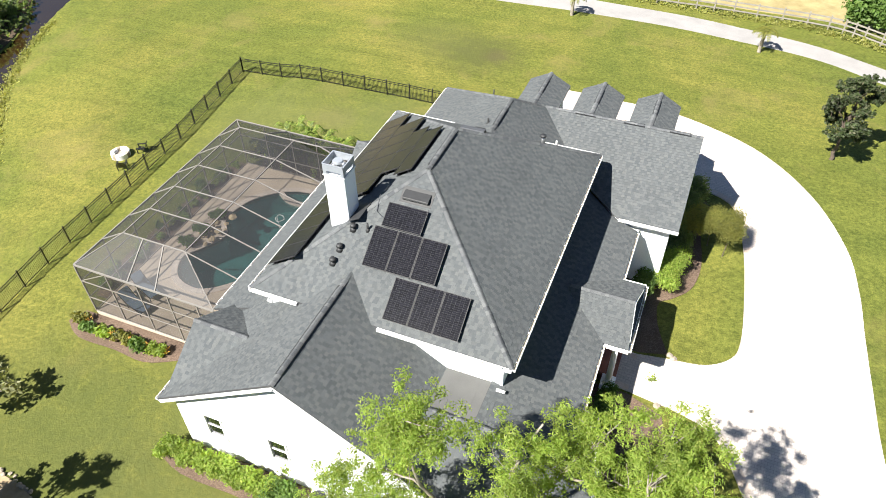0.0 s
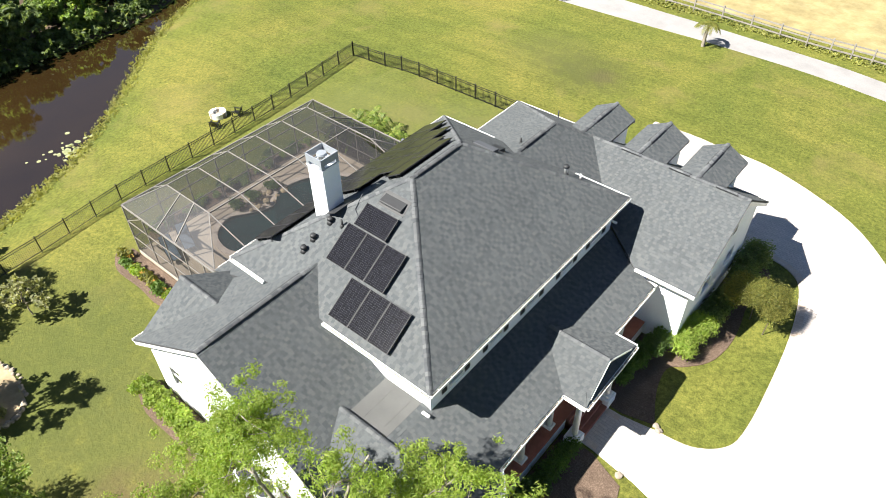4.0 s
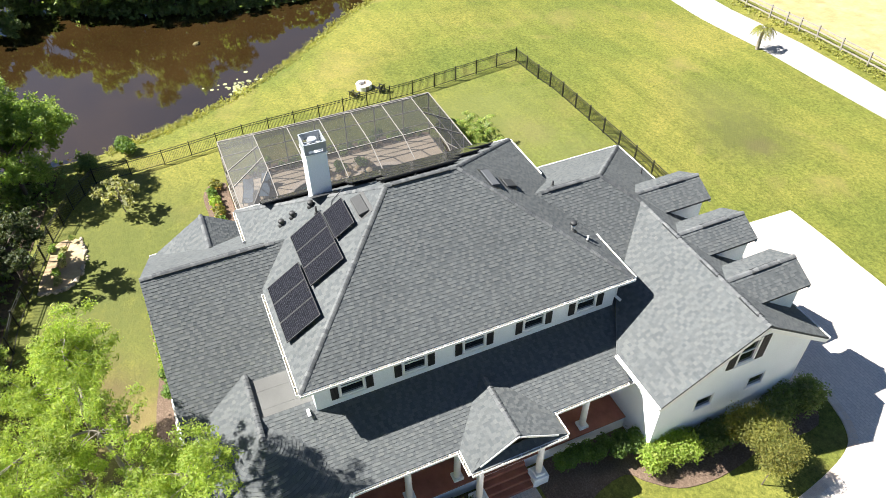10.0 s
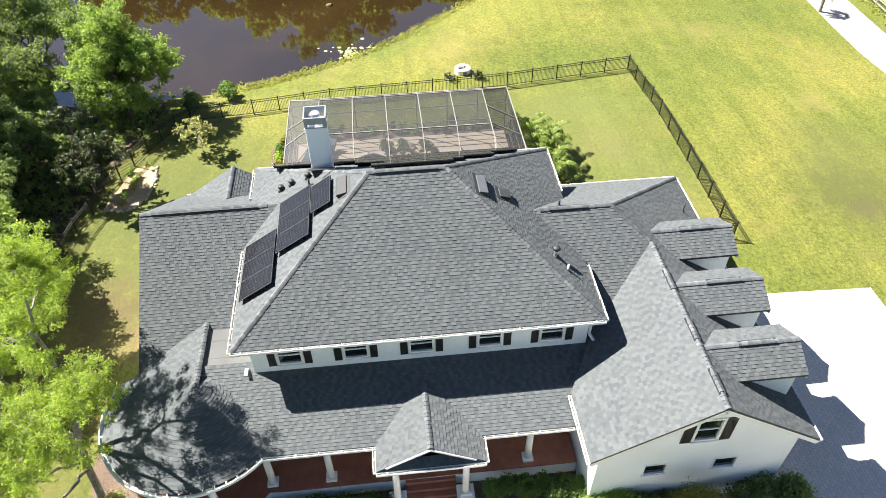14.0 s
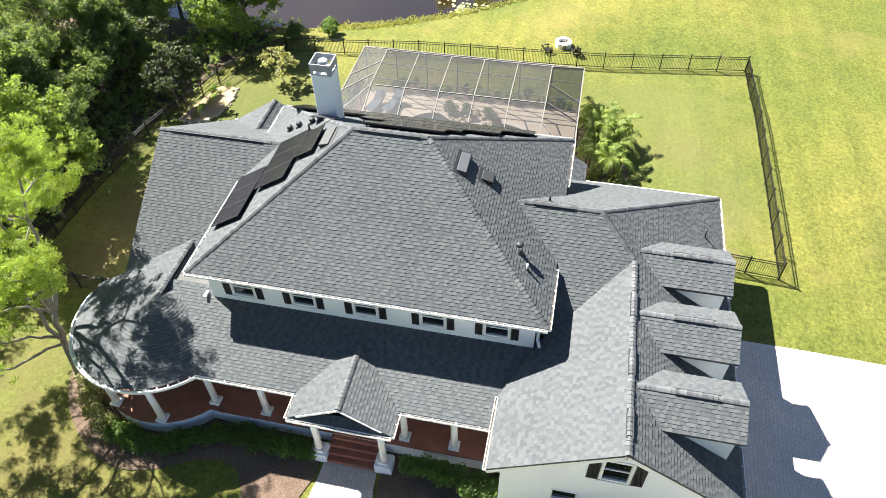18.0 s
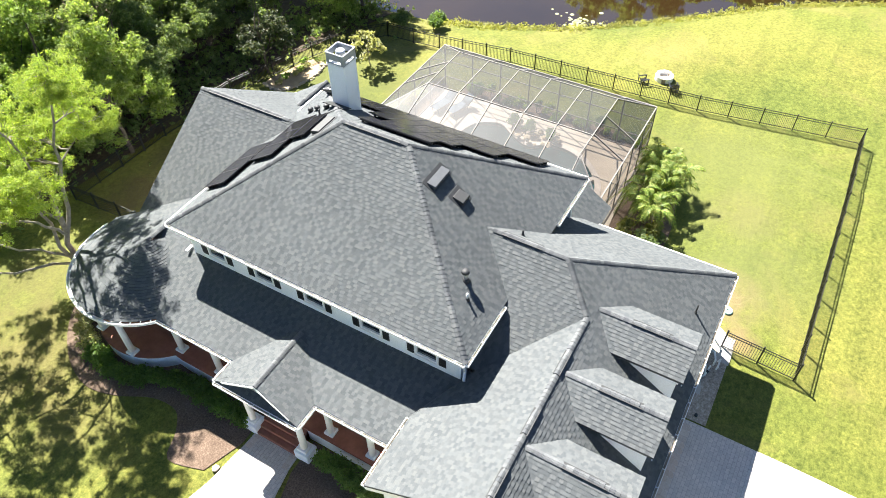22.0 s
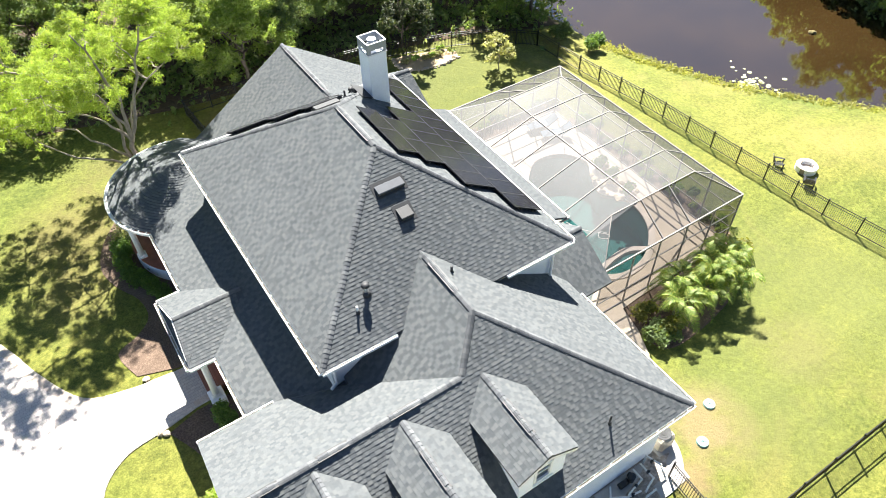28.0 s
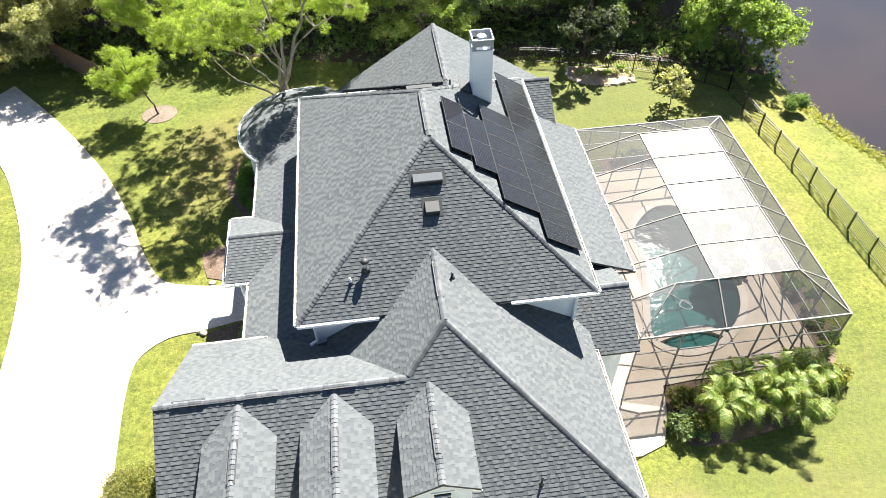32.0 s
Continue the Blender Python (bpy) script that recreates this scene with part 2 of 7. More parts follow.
def mat_lawn():
    m, nt, p, pos = material("lawn", 0.85, 0, 0.2)
    big = ramp_of(nt, noise_of(nt, pos, 0.055, 5, 0.6, 0.4), [(0.34, (0.135, 0.175, 0.036)), (0.5, (0.19, 0.215, 0.045)), (0.64, (0.26, 0.255, 0.062))])
    st = nt.nodes.new("ShaderNodeMapping")
    st.inputs["Scale"].default_value = (0.06, 1.1, 1)
    st.inputs["Rotation"].default_value = (0, 0, 0.09)
    nt.links.new(pos, st.inputs[0])
    streak = ramp_of(nt, noise_of(nt, st.outputs[0], 1.0, 4, 0.6), [(0.3, (0.86, 0.88, 0.84)), (0.7, (1.12, 1.10, 1.08))])
    mid = ramp_of(nt, noise_of(nt, pos, 0.6, 6, 0.7), [(0.3, (0.85, 0.88, 0.84)), (0.7, (1.12, 1.09, 1.10))])
    fine_n = noise_of(nt, pos, 4.5, 6, 0.78)
    fine = ramp_of(nt, fine_n, [(0.34, (0.52, 0.58, 0.5)), (0.66, (1.42, 1.36, 1.36))])
    blade = ramp_of(nt, noise_of(nt, pos, 13.0, 3, 0.7), [(0.3, (0.74, 0.78, 0.7)), (0.7, (1.25, 1.2, 1.22))])
    c = mix_of(nt, 1.0, mix_of(nt, 1.0, mix_of(nt, 1.0, mix_of(nt, 1.0, big, mid, 'MULTIPLY'), fine, 'MULTIPLY'), streak, 'MULTIPLY'), blade, 'MULTIPLY')
    dry = ramp_of(nt, noise_of(nt, pos, 0.16, 5, 0.65, 0.6), [(0.54, (0, 0, 0)), (0.74, (0.7, 0.7, 0.7))])
    c = mix_of(nt, dry, c, (0.29, 0.245, 0.085))
    dark = ramp_of(nt, noise_of(nt, pos, 0.11, 4, 0.6, 0.3), [(0.62, (0, 0, 0)), (0.75, (0.6, 0.6, 0.6))])
    c = mix_of(nt, dark, c, (0.10, 0.135, 0.03))
    wob = noise_of(nt, pos, 0.9, 5, 0.7)
    # Dull and dry grass; the last three also paint in the tree's dappled shade.
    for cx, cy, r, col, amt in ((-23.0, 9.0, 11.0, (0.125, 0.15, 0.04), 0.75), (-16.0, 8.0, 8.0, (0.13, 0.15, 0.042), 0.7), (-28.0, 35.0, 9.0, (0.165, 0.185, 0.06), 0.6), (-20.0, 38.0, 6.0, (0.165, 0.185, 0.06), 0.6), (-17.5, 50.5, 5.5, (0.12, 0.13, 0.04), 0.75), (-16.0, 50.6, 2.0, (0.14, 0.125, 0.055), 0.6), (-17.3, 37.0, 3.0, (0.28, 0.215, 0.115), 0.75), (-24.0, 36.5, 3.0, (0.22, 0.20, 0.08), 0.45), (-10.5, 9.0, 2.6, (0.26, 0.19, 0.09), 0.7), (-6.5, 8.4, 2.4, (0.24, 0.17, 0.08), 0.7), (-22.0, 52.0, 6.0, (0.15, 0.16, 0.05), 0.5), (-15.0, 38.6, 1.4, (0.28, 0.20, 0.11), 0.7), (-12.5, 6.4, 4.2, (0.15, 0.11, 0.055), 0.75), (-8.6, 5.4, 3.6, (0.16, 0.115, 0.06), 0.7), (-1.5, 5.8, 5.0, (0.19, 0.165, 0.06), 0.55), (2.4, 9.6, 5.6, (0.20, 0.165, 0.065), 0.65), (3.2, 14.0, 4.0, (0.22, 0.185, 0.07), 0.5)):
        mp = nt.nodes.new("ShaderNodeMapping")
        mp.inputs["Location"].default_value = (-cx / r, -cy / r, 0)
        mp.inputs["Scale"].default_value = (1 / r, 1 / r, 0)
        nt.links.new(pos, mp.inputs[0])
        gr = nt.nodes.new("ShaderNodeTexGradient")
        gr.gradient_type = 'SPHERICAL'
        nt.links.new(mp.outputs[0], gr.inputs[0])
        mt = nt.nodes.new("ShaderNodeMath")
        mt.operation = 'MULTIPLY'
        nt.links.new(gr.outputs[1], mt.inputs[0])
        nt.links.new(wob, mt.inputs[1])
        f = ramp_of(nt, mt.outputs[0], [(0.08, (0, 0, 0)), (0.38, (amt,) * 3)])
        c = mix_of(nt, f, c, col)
    nt.links.new(mix_of(nt, 1.0, c, (0.65, 0.637, 0.63), 'MULTIPLY'), p.inputs["Base Color"])
    nt.links.new(bump_of(nt, fine_n, 0.9, 0.08), p.inputs["Normal"])
    return m


def mat_ground(name, cols, scale, rough=0.95, bump=0.03):
    m, nt, p, pos = material(name, rough, 0, 0.2)
    n = noise_of(nt, pos, scale, 6, 0.75)
    a = ramp_of(nt, n, [(0.25, cols[0]), (0.5, cols[1]), (0.75, cols[2])])
    b = ramp_of(nt, noise_of(nt, pos, 0.6, 4), [(0.3, (0.75,) * 3), (0.7, (1.15,) * 3)])
    nt.links.new(mix_of(nt, 1.0, a, b, 'MULTIPLY'), p.inputs["Base Color"])
    nt.links.new(bump_of(nt, n, 0.8, bump), p.inputs["Normal"])
    return m


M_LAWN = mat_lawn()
M_MULCH = mat_ground("bark_mulch", [(0.0581, 0.0382, 0.0282), (0.137, 0.0954, 0.0706), (0.266, 0.199, 0.149)], 14)
M_FOREST = mat_ground("leaf_litter", [(0.0415, 0.0299, 0.0208), (0.0913, 0.0664, 0.0448), (0.158, 0.116, 0.0789)], 5)
M_GRAVEL = mat_ground("gravel", [(0.116, 0.0871, 0.0664), (0.349, 0.299, 0.249), (0.622, 0.573, 0.498)], 9)
M_SAND = mat_ground("sand", [(0.299, 0.216, 0.133), (0.373, 0.282, 0.174), (0.457, 0.357, 0.241)], 3)
M_DRYGRASS = mat_ground("dry_pasture", [(0.249, 0.199, 0.0913), (0.315, 0.257, 0.124), (0.382, 0.315, 0.166)], 0.8)
M_CHIPS = mat_ground("pale_chips", [(0.075, 0.056, 0.042), (0.15, 0.12, 0.094), (0.23, 0.19, 0.155)], 9)
M_EARTH = mat_ground("bank_earth", [(0.07, 0.06, 0.03), (0.13, 0.11, 0.05), (0.20, 0.18, 0.08)], 4)


def mat_glass(name, col, rough=0.03):
    m, nt, p, pos = material(name, rough, 0, 0.6)
    n = ramp_of(nt, noise_of(nt, pos, 1.2, 3), [(0.3, tuple(c * 0.7 for c in col)), (0.7, tuple(c * 1.3 for c in col))])
    nt.links.new(n, p.inputs["Base Color"])
    p.inputs["Coat Weight"].default_value = 0.5
    return m


M_PANE = mat_glass("dark_window_glass", (0.010, 0.012, 0.013))


def mat_water(name, col, depth, rough, wave, scale):
    m, nt, p, pos = material(name, rough, 0, 0.5)
    p.inputs["Base Color"].default_value = (*col, 1)
    n = noise_of(nt, pos, scale, 3, 0.5)
    nt.links.new(bump_of(nt, n, 0.25, wave), p.inputs["Normal"])
    base = ramp_of(nt, noise_of(nt, pos, 0.1, 3), [(0.3, tuple(c * 0.75 for c in col)), (0.7, tuple(c * 1.25 for c in col))])
    nt.links.new(base, p.inputs["Base Color"])
    p.inputs["IOR"].default_value = 2.1
    return m


M_POND = mat_water("pond_water", (0.024, 0.014, 0.005), 1, 0.04, 0.01, 3.0)
M_PLASTER = plain("pool_plaster", (0.10, 0.29, 0.275), 0.12, 1.0, 0.7)


def mat_poolwater():
    """Clear tinted water: light goes through to the basin, the surface glints."""
    m, nt, p, pos = material("pool_water", 0.06, 0, 0.5)
    p.inputs["Base Color"].default_value = (0.02, 0.07, 0.07, 1)
    nt.links.new(bump_of(nt, noise_of(nt, pos, 2.5, 3, 0.5), 0.35, 0.03), p.inputs["Normal"])
    tp = nt.nodes.new("ShaderNodeBsdfTransparent")
    tp.inputs[0].default_value = (0.62, 0.84, 0.83, 1)
    mx = nt.nodes.new("ShaderNodeMixShader")
    mx.inputs[0].default_value = 0.30
    nt.links.new(tp.outputs[0], mx.inputs[1])
    nt.links.new(p.outputs[0], mx.inputs[2])
    nt.links.new(mx.outputs[0], nt.nodes["Material Output"].inputs[0])
    return m


M_POOLWATER = mat_poolwater()


def mat_screen():
    """Fine insect mesh: part of the light goes through, part meets the pale threads."""
    m, nt, p, pos = material("insect_screen", 0.55, 0.4, 0.5)
    p.inputs["Base Color"].default_value = (0.06, 0.06, 0.063, 1)
    tp = nt.nodes.new("ShaderNodeBsdfTransparent")
    mx = nt.nodes.new("ShaderNodeMixShader")
    f = ramp_of(nt, noise_of(nt, pos, 0.5, 2), [(0.3, (0.52,) * 3), (0.7, (0.58,) * 3)])
    nt.links.new(f, mx.inputs[0])
    nt.links.new(tp.outputs[0], mx.inputs[1])
    nt.links.new(p.outputs[0], mx.inputs[2])
    nt.links.new(mx.outputs[0], nt.nodes["Material Output"].inputs[0])
    return m


M_SCREEN = mat_screen()


def mat_solar():
    m, nt, p, pos = material("solar_cells", 0.12, 0, 0.12)
    tc = nt.nodes.new("ShaderNodeTexCoord").outputs["Object"]
    br = nt.nodes.new("ShaderNodeTexBrick")
    br.offset, br.squash = 0.0, 1.0
    for k, v in (("Scale", 1.0), ("Mortar Size", 0.0035), ("Brick Width", 0.166), ("Row Height", 0.083), ("Mortar Smooth", 0.3)):
        br.inputs[k].default_value = v
    br.inputs["Color1"].default_value = (0.008, 0.008, 0.010, 1)
    br.inputs["Color2"].default_value = (0.013, 0.013, 0.017, 1)
    br.inputs["Mortar"].default_value = (0.05, 0.05, 0.055, 1)
    nt.links.new(tc, br.inputs["Vector"])
    nt.links.new(br.outputs[0], p.inputs["Base Color"])
    return m


M_SOLAR = mat_solar()

M_CAGE = plain("taupe_aluminium", (0.22, 0.20, 0.18), 0.12, 3, 0.5, spec=0.45)
M_CAGE_TOP = plain("pale_aluminium_beam", (0.22, 0.206, 0.192), 0.1, 3, 0.6, spec=0.2)
M_SLING = plain("sling_cloth", (0.10, 0.14, 0.19), 0.15, 5, 0.8)
M_TEAL = plain("green_lid", (0.249, 0.415, 0.373), 0.15, 6, 0.6)
M_GREYBOARD = plain("weathered_board", (0.24, 0.22, 0.19), 0.25, 3, 0.9, bump=0.004)
M_BROWNBOARD = plain("brown_board", (0.16, 0.10, 0.065), 0.25, 3, 0.9, bump=0.004)
M_TAN = plain("tan_enamel", (0.42, 0.37, 0.29), 0.1, 4, 0.5)
M_RUST = plain("rusty_lid", (0.30, 0.16, 0.07), 0.3, 5, 0.8)
M_LILY = plain("lily_pad", (0.349, 0.365, 0.183), 0.25, 3, 0.6)
M_PANELFRAME = plain("black_anodised", (0.03, 0.03, 0.032), 0.15, 4, 0.55, spec=0.3)
M_GALVPAINT = plain("weathered_metal", (0.085, 0.09, 0.1), 0.12, 3, 0.7, spec=0.15)

# ---- building helpers ----
def np_mesh(name, verts, faces, mat, smooth=False):
    """A mesh from arrays: verts (n, 3), faces (m, 3 or 4)."""
    verts, faces = np.asarray(verts, np.float32), np.asarray(faces, np.int32)
    k = faces.shape[1]
    me = bpy.data.meshes.new(name)
    me.vertices.add(len(verts))
    me.vertices.foreach_set("co", verts.ravel())
    me.loops.add(faces.size)
    me.loops.foreach_set("vertex_index", faces.ravel())
    me.polygons.add(len(faces))
    me.polygons.foreach_set("loop_start", np.arange(0, faces.size, k, dtype=np.int32))
    me.polygons.foreach_set("use_smooth", np.full(len(faces), smooth))
    me.update(calc_edges=True)
    me.materials.append(mat)
    return me


def world_of(o):
    m = o.matrix_parent_inverse @ o.matrix_basis
    return world_of(o.parent) @ m if o.parent else o.matrix_basis


def under(ob, parent):
    if parent is not None:
        ob.parent = parent
        ob.matrix_parent_inverse = world_of(parent).inverted()
    return ob


def part(name, bm, mat, parent, label="", smooth=False):
    me = bpy.data.meshes.new(name)
    if smooth:
        for f in bm.faces:
            f.smooth = True
    bm.to_mesh(me)
    bm.free()
    me.materials.append(mat)
    ob = under(new(name, me), parent)
    return tagged(ob, label) if label else ob


def part_np(name, verts, faces, mat, parent, label="", kind="", smooth=False):
    ob = under(new(name, np_mesh(name, verts, faces, mat, smooth)), parent)
    return tagged(ob, label, kind=kind)


def thing(name, label, category, at=(0, 0, 0), group="", kind="", turn=0):
    ob = new(name)
    ob.empty_display_size = 0.2
    ob.matrix_basis = pose(*at, 0, 0, turn)
    return tagged(ob, label, category, group, kind)


def box(bm, lo, hi, m=None, bevel=0.0):
    c = [(a + b) / 2 for a, b in zip(lo, hi)]
    s = [max(1e-4, b - a) for a, b in zip(lo, hi)]
    r = bmesh.ops.create_cube(bm, size=1, matrix=(m or Matrix()) @ Matrix.Translation(c) @ Matrix.Diagonal((*s, 1)))
    if bevel:
        es = list({e for v in r["verts"] for e in v.link_edges})
        bmesh.ops.bevel(bm, geom=es, offset=bevel, segments=1, affect='EDGES')
    return bm


def boxbm(lo, hi, m=None, bevel=0.0):
    return box(bmesh.new(), lo, hi, m, bevel)


def cyl(bm, a, b, r0, r1=None, seg=12, caps=True):
    a, b = Vector(a), Vector(b)
    d = b - a
    m = Matrix.Translation((a + b) / 2) @ d.to_track_quat('Z', 'Y').to_matrix().to_4x4()
    bmesh.ops.create_cone(bm, cap_ends=caps, segments=seg, radius1=r0, radius2=r0 if r1 is None else r1, depth=d.length, matrix=m)
    return bm


def bar(bm, a, b, w, h):
    """A rectangular bar from a to b, w across and h high."""
    a, b = Vector(a), Vector(b)
    d = b - a
    side = d.cross(Vector((0, 0, 1)))
    side = Vector((1, 0, 0)) if side.length < 1e-5 else side.normalized()
    up = side.cross(d).normalized()
    vs = [bm.verts.new(p + side * sx * w / 2 + up * sy * h / 2) for p in (a, b) for sx, sy in ((-1, -1), (1, -1), (1, 1), (-1, 1))]
    for f in ((0, 1, 2, 3), (7, 6, 5, 4), (0, 4, 5, 1), (1, 5, 6, 2), (2, 6, 7, 3), (3, 7, 4, 0)):
        bm.faces.new([vs[i] for i in f])
    return bm


def prism(bm, pts, z0, z1):
    """An upright prism over a plan outline."""
    lo = [bm.verts.new((x, y, z0)) for x, y in pts]
    hi = [bm.verts.new((x, y, z1)) for x, y in pts]
    n = len(pts)
    bm.faces.new(hi)
    bm.faces.new(lo[::-1])
    for i in range(n):
        bm.faces.new((lo[i], lo[(i + 1) % n], hi[(i + 1) % n], hi[i]))
    bmesh.ops.recalc_face_normals(bm, faces=bm.faces[:])
    return bm


def slab(bm, pts, thick):
    """A slab under a flat outline in space."""
    top = [bm.verts.new(p) for p in pts]
    low = [bm.verts.new(Vector(p) - Vector((0, 0, thick))) for p in pts]
    n = len(pts)
    bm.faces.new(top)
    bm.faces.new(low[::-1])
    for i in range(n):
        bm.faces.new((low[i], low[(i + 1) % n], top[(i + 1) % n], top[i]))
    bmesh.ops.recalc_face_normals(bm, faces=bm.faces[:])
    return bm


def smooth_line(pts, steps=6, closed=False):
    """A Catmull-Rom line through plan points."""
    out, n = [], len(pts)
    P = [np.array(p, float) for p in pts]
    for i in range(n if closed else n - 1):
        a, b, c, d = (P[(i + k) % n] if closed else P[min(n - 1, max(0, i + k))] for k in (-1, 0, 1, 2))
        for s in range(steps):
            t = s / steps
            out.append(0.5 * (2 * b + (c - a) * t + (2 * a - 5 * b + 4 * c - d) * t * t + (3 * b - a - 3 * c + d) * t ** 3))
    if not closed:
        out.append(P[-1])
    return [tuple(p) for p in out]


def spans(poly, v):
    """Where a level line crosses a flat outline, in pairs."""
    xs = []
    for (u0, v0), (u1, v1) in zip(poly, poly[1:] + poly[:1]):
        if (v0 <= v) != (v1 <= v):
            xs.append(u0 + (u1 - u0) * (v - v0) / (v1 - v0))
    xs.sort()
    return list(zip(xs[::2], xs[1::2]))


EXPO = 0.14
rng = np.random.default_rng(7)
TABS = []                      # for the field last laid: 1 for a raised tab, 0 for a low one


def shingle_field(corners, lift=0.012, single=0, parent=None):
    """Laminated shingles in courses over a roof slope: arrays of verts and faces, one small wedge a tab."""
    P = [Vector(c) for c in corners]
    n = (P[1] - P[0]).cross(P[2] - P[0])
    for i in range(2, len(P) - 1):
        n += (P[i] - P[0]).cross(P[i + 1] - P[0])
    n.normalize()
    if n.z < 0:
        n = -n
    up = (Vector((0, 0, 1)) - n * n.z).normalized()
    side = up.cross(n).normalized()
    o = P[0]
    poly = [((p - o).dot(side), (p - o).dot(up)) for p in P]
    v_lo, v_hi = min(p[1] for p in poly), max(p[1] for p in poly)
    verts, faces = [], []
    TABS.clear()
    N, U, S, O = (np.array(q) for q in (n, up, side, o))
    v = v_lo
    while v < v_hi - 0.03:
        v1 = min(v + EXPO, v_hi)
        lo, hi = spans(poly, v + 0.004), spans(poly, v1 - 0.004)
        if len(lo) != len(hi):
            lo = hi = spans(poly, (v + v1) / 2)
        for (a0, b0), (a1, b1) in zip(lo, hi):
            u, end = min(a0, a1) - rng.uniform(0, 0.3), max(b0, b1)
            thick = rng.integers(0, 2)
            while u < end:
                w = rng.uniform(0.11, 0.23)
                cl = lambda q, a, b: min(max(q, a), b)
                q = (cl(u, a0, b0), cl(u + w, a0, b0), cl(u + w, a1, b1), cl(u, a1, b1))
                u += w
                thick = 1 - thick if rng.random() < 0.82 else thick
                if q[1] - q[0] < 0.004 and q[2] - q[3] < 0.004:
                    continue
                h0, h1 = lift + 0.001 + 0.0085 * thick, lift - 0.008
                if single > 0 and q[1] - q[0] > 0.06:
                    single -= 1
                    pv = [O + S * uu + U * vv + N * hh for uu, vv, hh in ((q[0], v, 0.0), (q[1], v, 0.0), (q[0], v, h0), (q[1], v, h0), (q[2], v1 + 0.01, h1), (q[3], v1 + 0.01, h1))]
                    part_np("shingle", pv, [(0, 1, 3, 2), (2, 3, 4, 5)], M_SHINGLE_OBJ, parent).data.materials.append(M_TABEDGE)
                    parent.children[-1].data.polygons[0].material_index = 1
                    continue
                TABS.append(int(thick))
                k = len(verts)
                for uu, vv, hh in ((q[0], v, 0.0), (q[1], v, 0.0), (q[0], v, h0), (q[1], v, h0), (q[2], v1 + 0.01, h1), (q[3], v1 + 0.01, h1)):
                    verts.append(O + S * uu + U * vv + N * hh)
                faces += [(k, k + 1, k + 3, k + 2), (k + 2, k + 3, k + 4, k + 5)]
        v += EXPO
    return verts, faces


def cut_edges(ob):
    """The lower cut edge of every tab shows the dark asphalt; the low tabs of the laminate are darker granules."""
    me = ob.data
    me.materials.append(M_TABEDGE)
    me.materials.append(M_SHINGLE_LOW)
    index = np.ones(len(me.polygons), dtype=np.int32)
    index[1::2] = np.where(np.array(TABS[:len(index) // 2]) > 0, 0, 2)
    me.polygons.foreach_set("material_index", index)
    return ob


CAP_MESH = []


def cap_line(a, b, parent, w=0.30, step=0.17, vent=None):
    """Overlapping ridge or hip shingles from a to b, each bent over the line."""
    a, b = Vector(a), Vector(b)
    d = b - a
    L = d.length
    x = d.normalized()
    if not CAP_MESH:
        bm = bmesh.new()
        prof = [(-0.115, -0.066), (-0.06, -0.026), (0, 0.0), (0.06, -0.026), (0.115, -0.066)]
        lo = [bm.verts.new((0, y, z + 0.028)) for y, z in prof]
        hi = [bm.verts.new((0.24, y, z + 0.004)) for y, z in prof]
        dn = [bm.verts.new((0, y, z - 0.006)) for y, z in prof]
        for i in range(4):
            bm.faces.new((lo[i], lo[i + 1], hi[i + 1], hi[i]))
            bm.faces.new((dn[i], dn[i + 1], lo[i + 1], lo[i]))
        bmesh.ops.recalc_face_normals(bm, faces=bm.faces[:])
        me = bpy.data.meshes.new("ridge_cap")
        bm.to_mesh(me)
        bm.free()
        me.materials.append(M_CAP)
        CAP_MESH.append(me)
    y = Vector((0, 0, 1)).cross(x).normalized()
    z = x.cross(y)
    rot = Matrix((x, y, z)).transposed().to_4x4()
    n = int(L / step)
    vents = [] if not vent else vent if isinstance(vent, list) else [vent]
    for v0, v1 in vents:
        bm = bmesh.new()
        bar(bm, a + x * v0 + z * 0.008, a + x * (v1 + 0.2) + z * 0.008, 0.25, 0.035)
        part("ridge_vent", bm, M_DARKPLASTIC, parent, "dark low ridge vent")
    for i in range(n):
        ob = new("ridge_cap", CAP_MESH[0])
        s = i * step
        up = 0.05 if any(v0 < s < v1 for v0, v1 in vents) else 0.028
        under(ob, parent)
        ob.matrix_basis = Matrix.Translation(a + x * s + z * (up + rng.uniform(0, 0.006))) @ rot


# ---- the house ----
K = 0.648                      # pitch of the main slopes
house = thing("house", "two-storey white stucco house with a charcoal shingle roof", "house", (-8, 22, 0))


def roof(name, slopes, caps=(), label="", singles=-1):
    """One roof body: for each slope a deck slab with its shingle field; caps on ridges and hips."""
    first = None
    for i, c in enumerate(slopes):
        r = part("roof_slope" if name == "roof" else name, slab(bmesh.new(), c, 0.10), M_DECK, house, label)
        v, f = shingle_field(c, single=300 if i == singles else 0, parent=r)
        cut_edges(part_np("shingles", v, f, M_SHINGLE, r, kind="stuff"))
        first = first or r
    for c in caps:
        cap_line(c[0], c[1], first, vent=c[2] if len(c) > 2 else None)
    return first


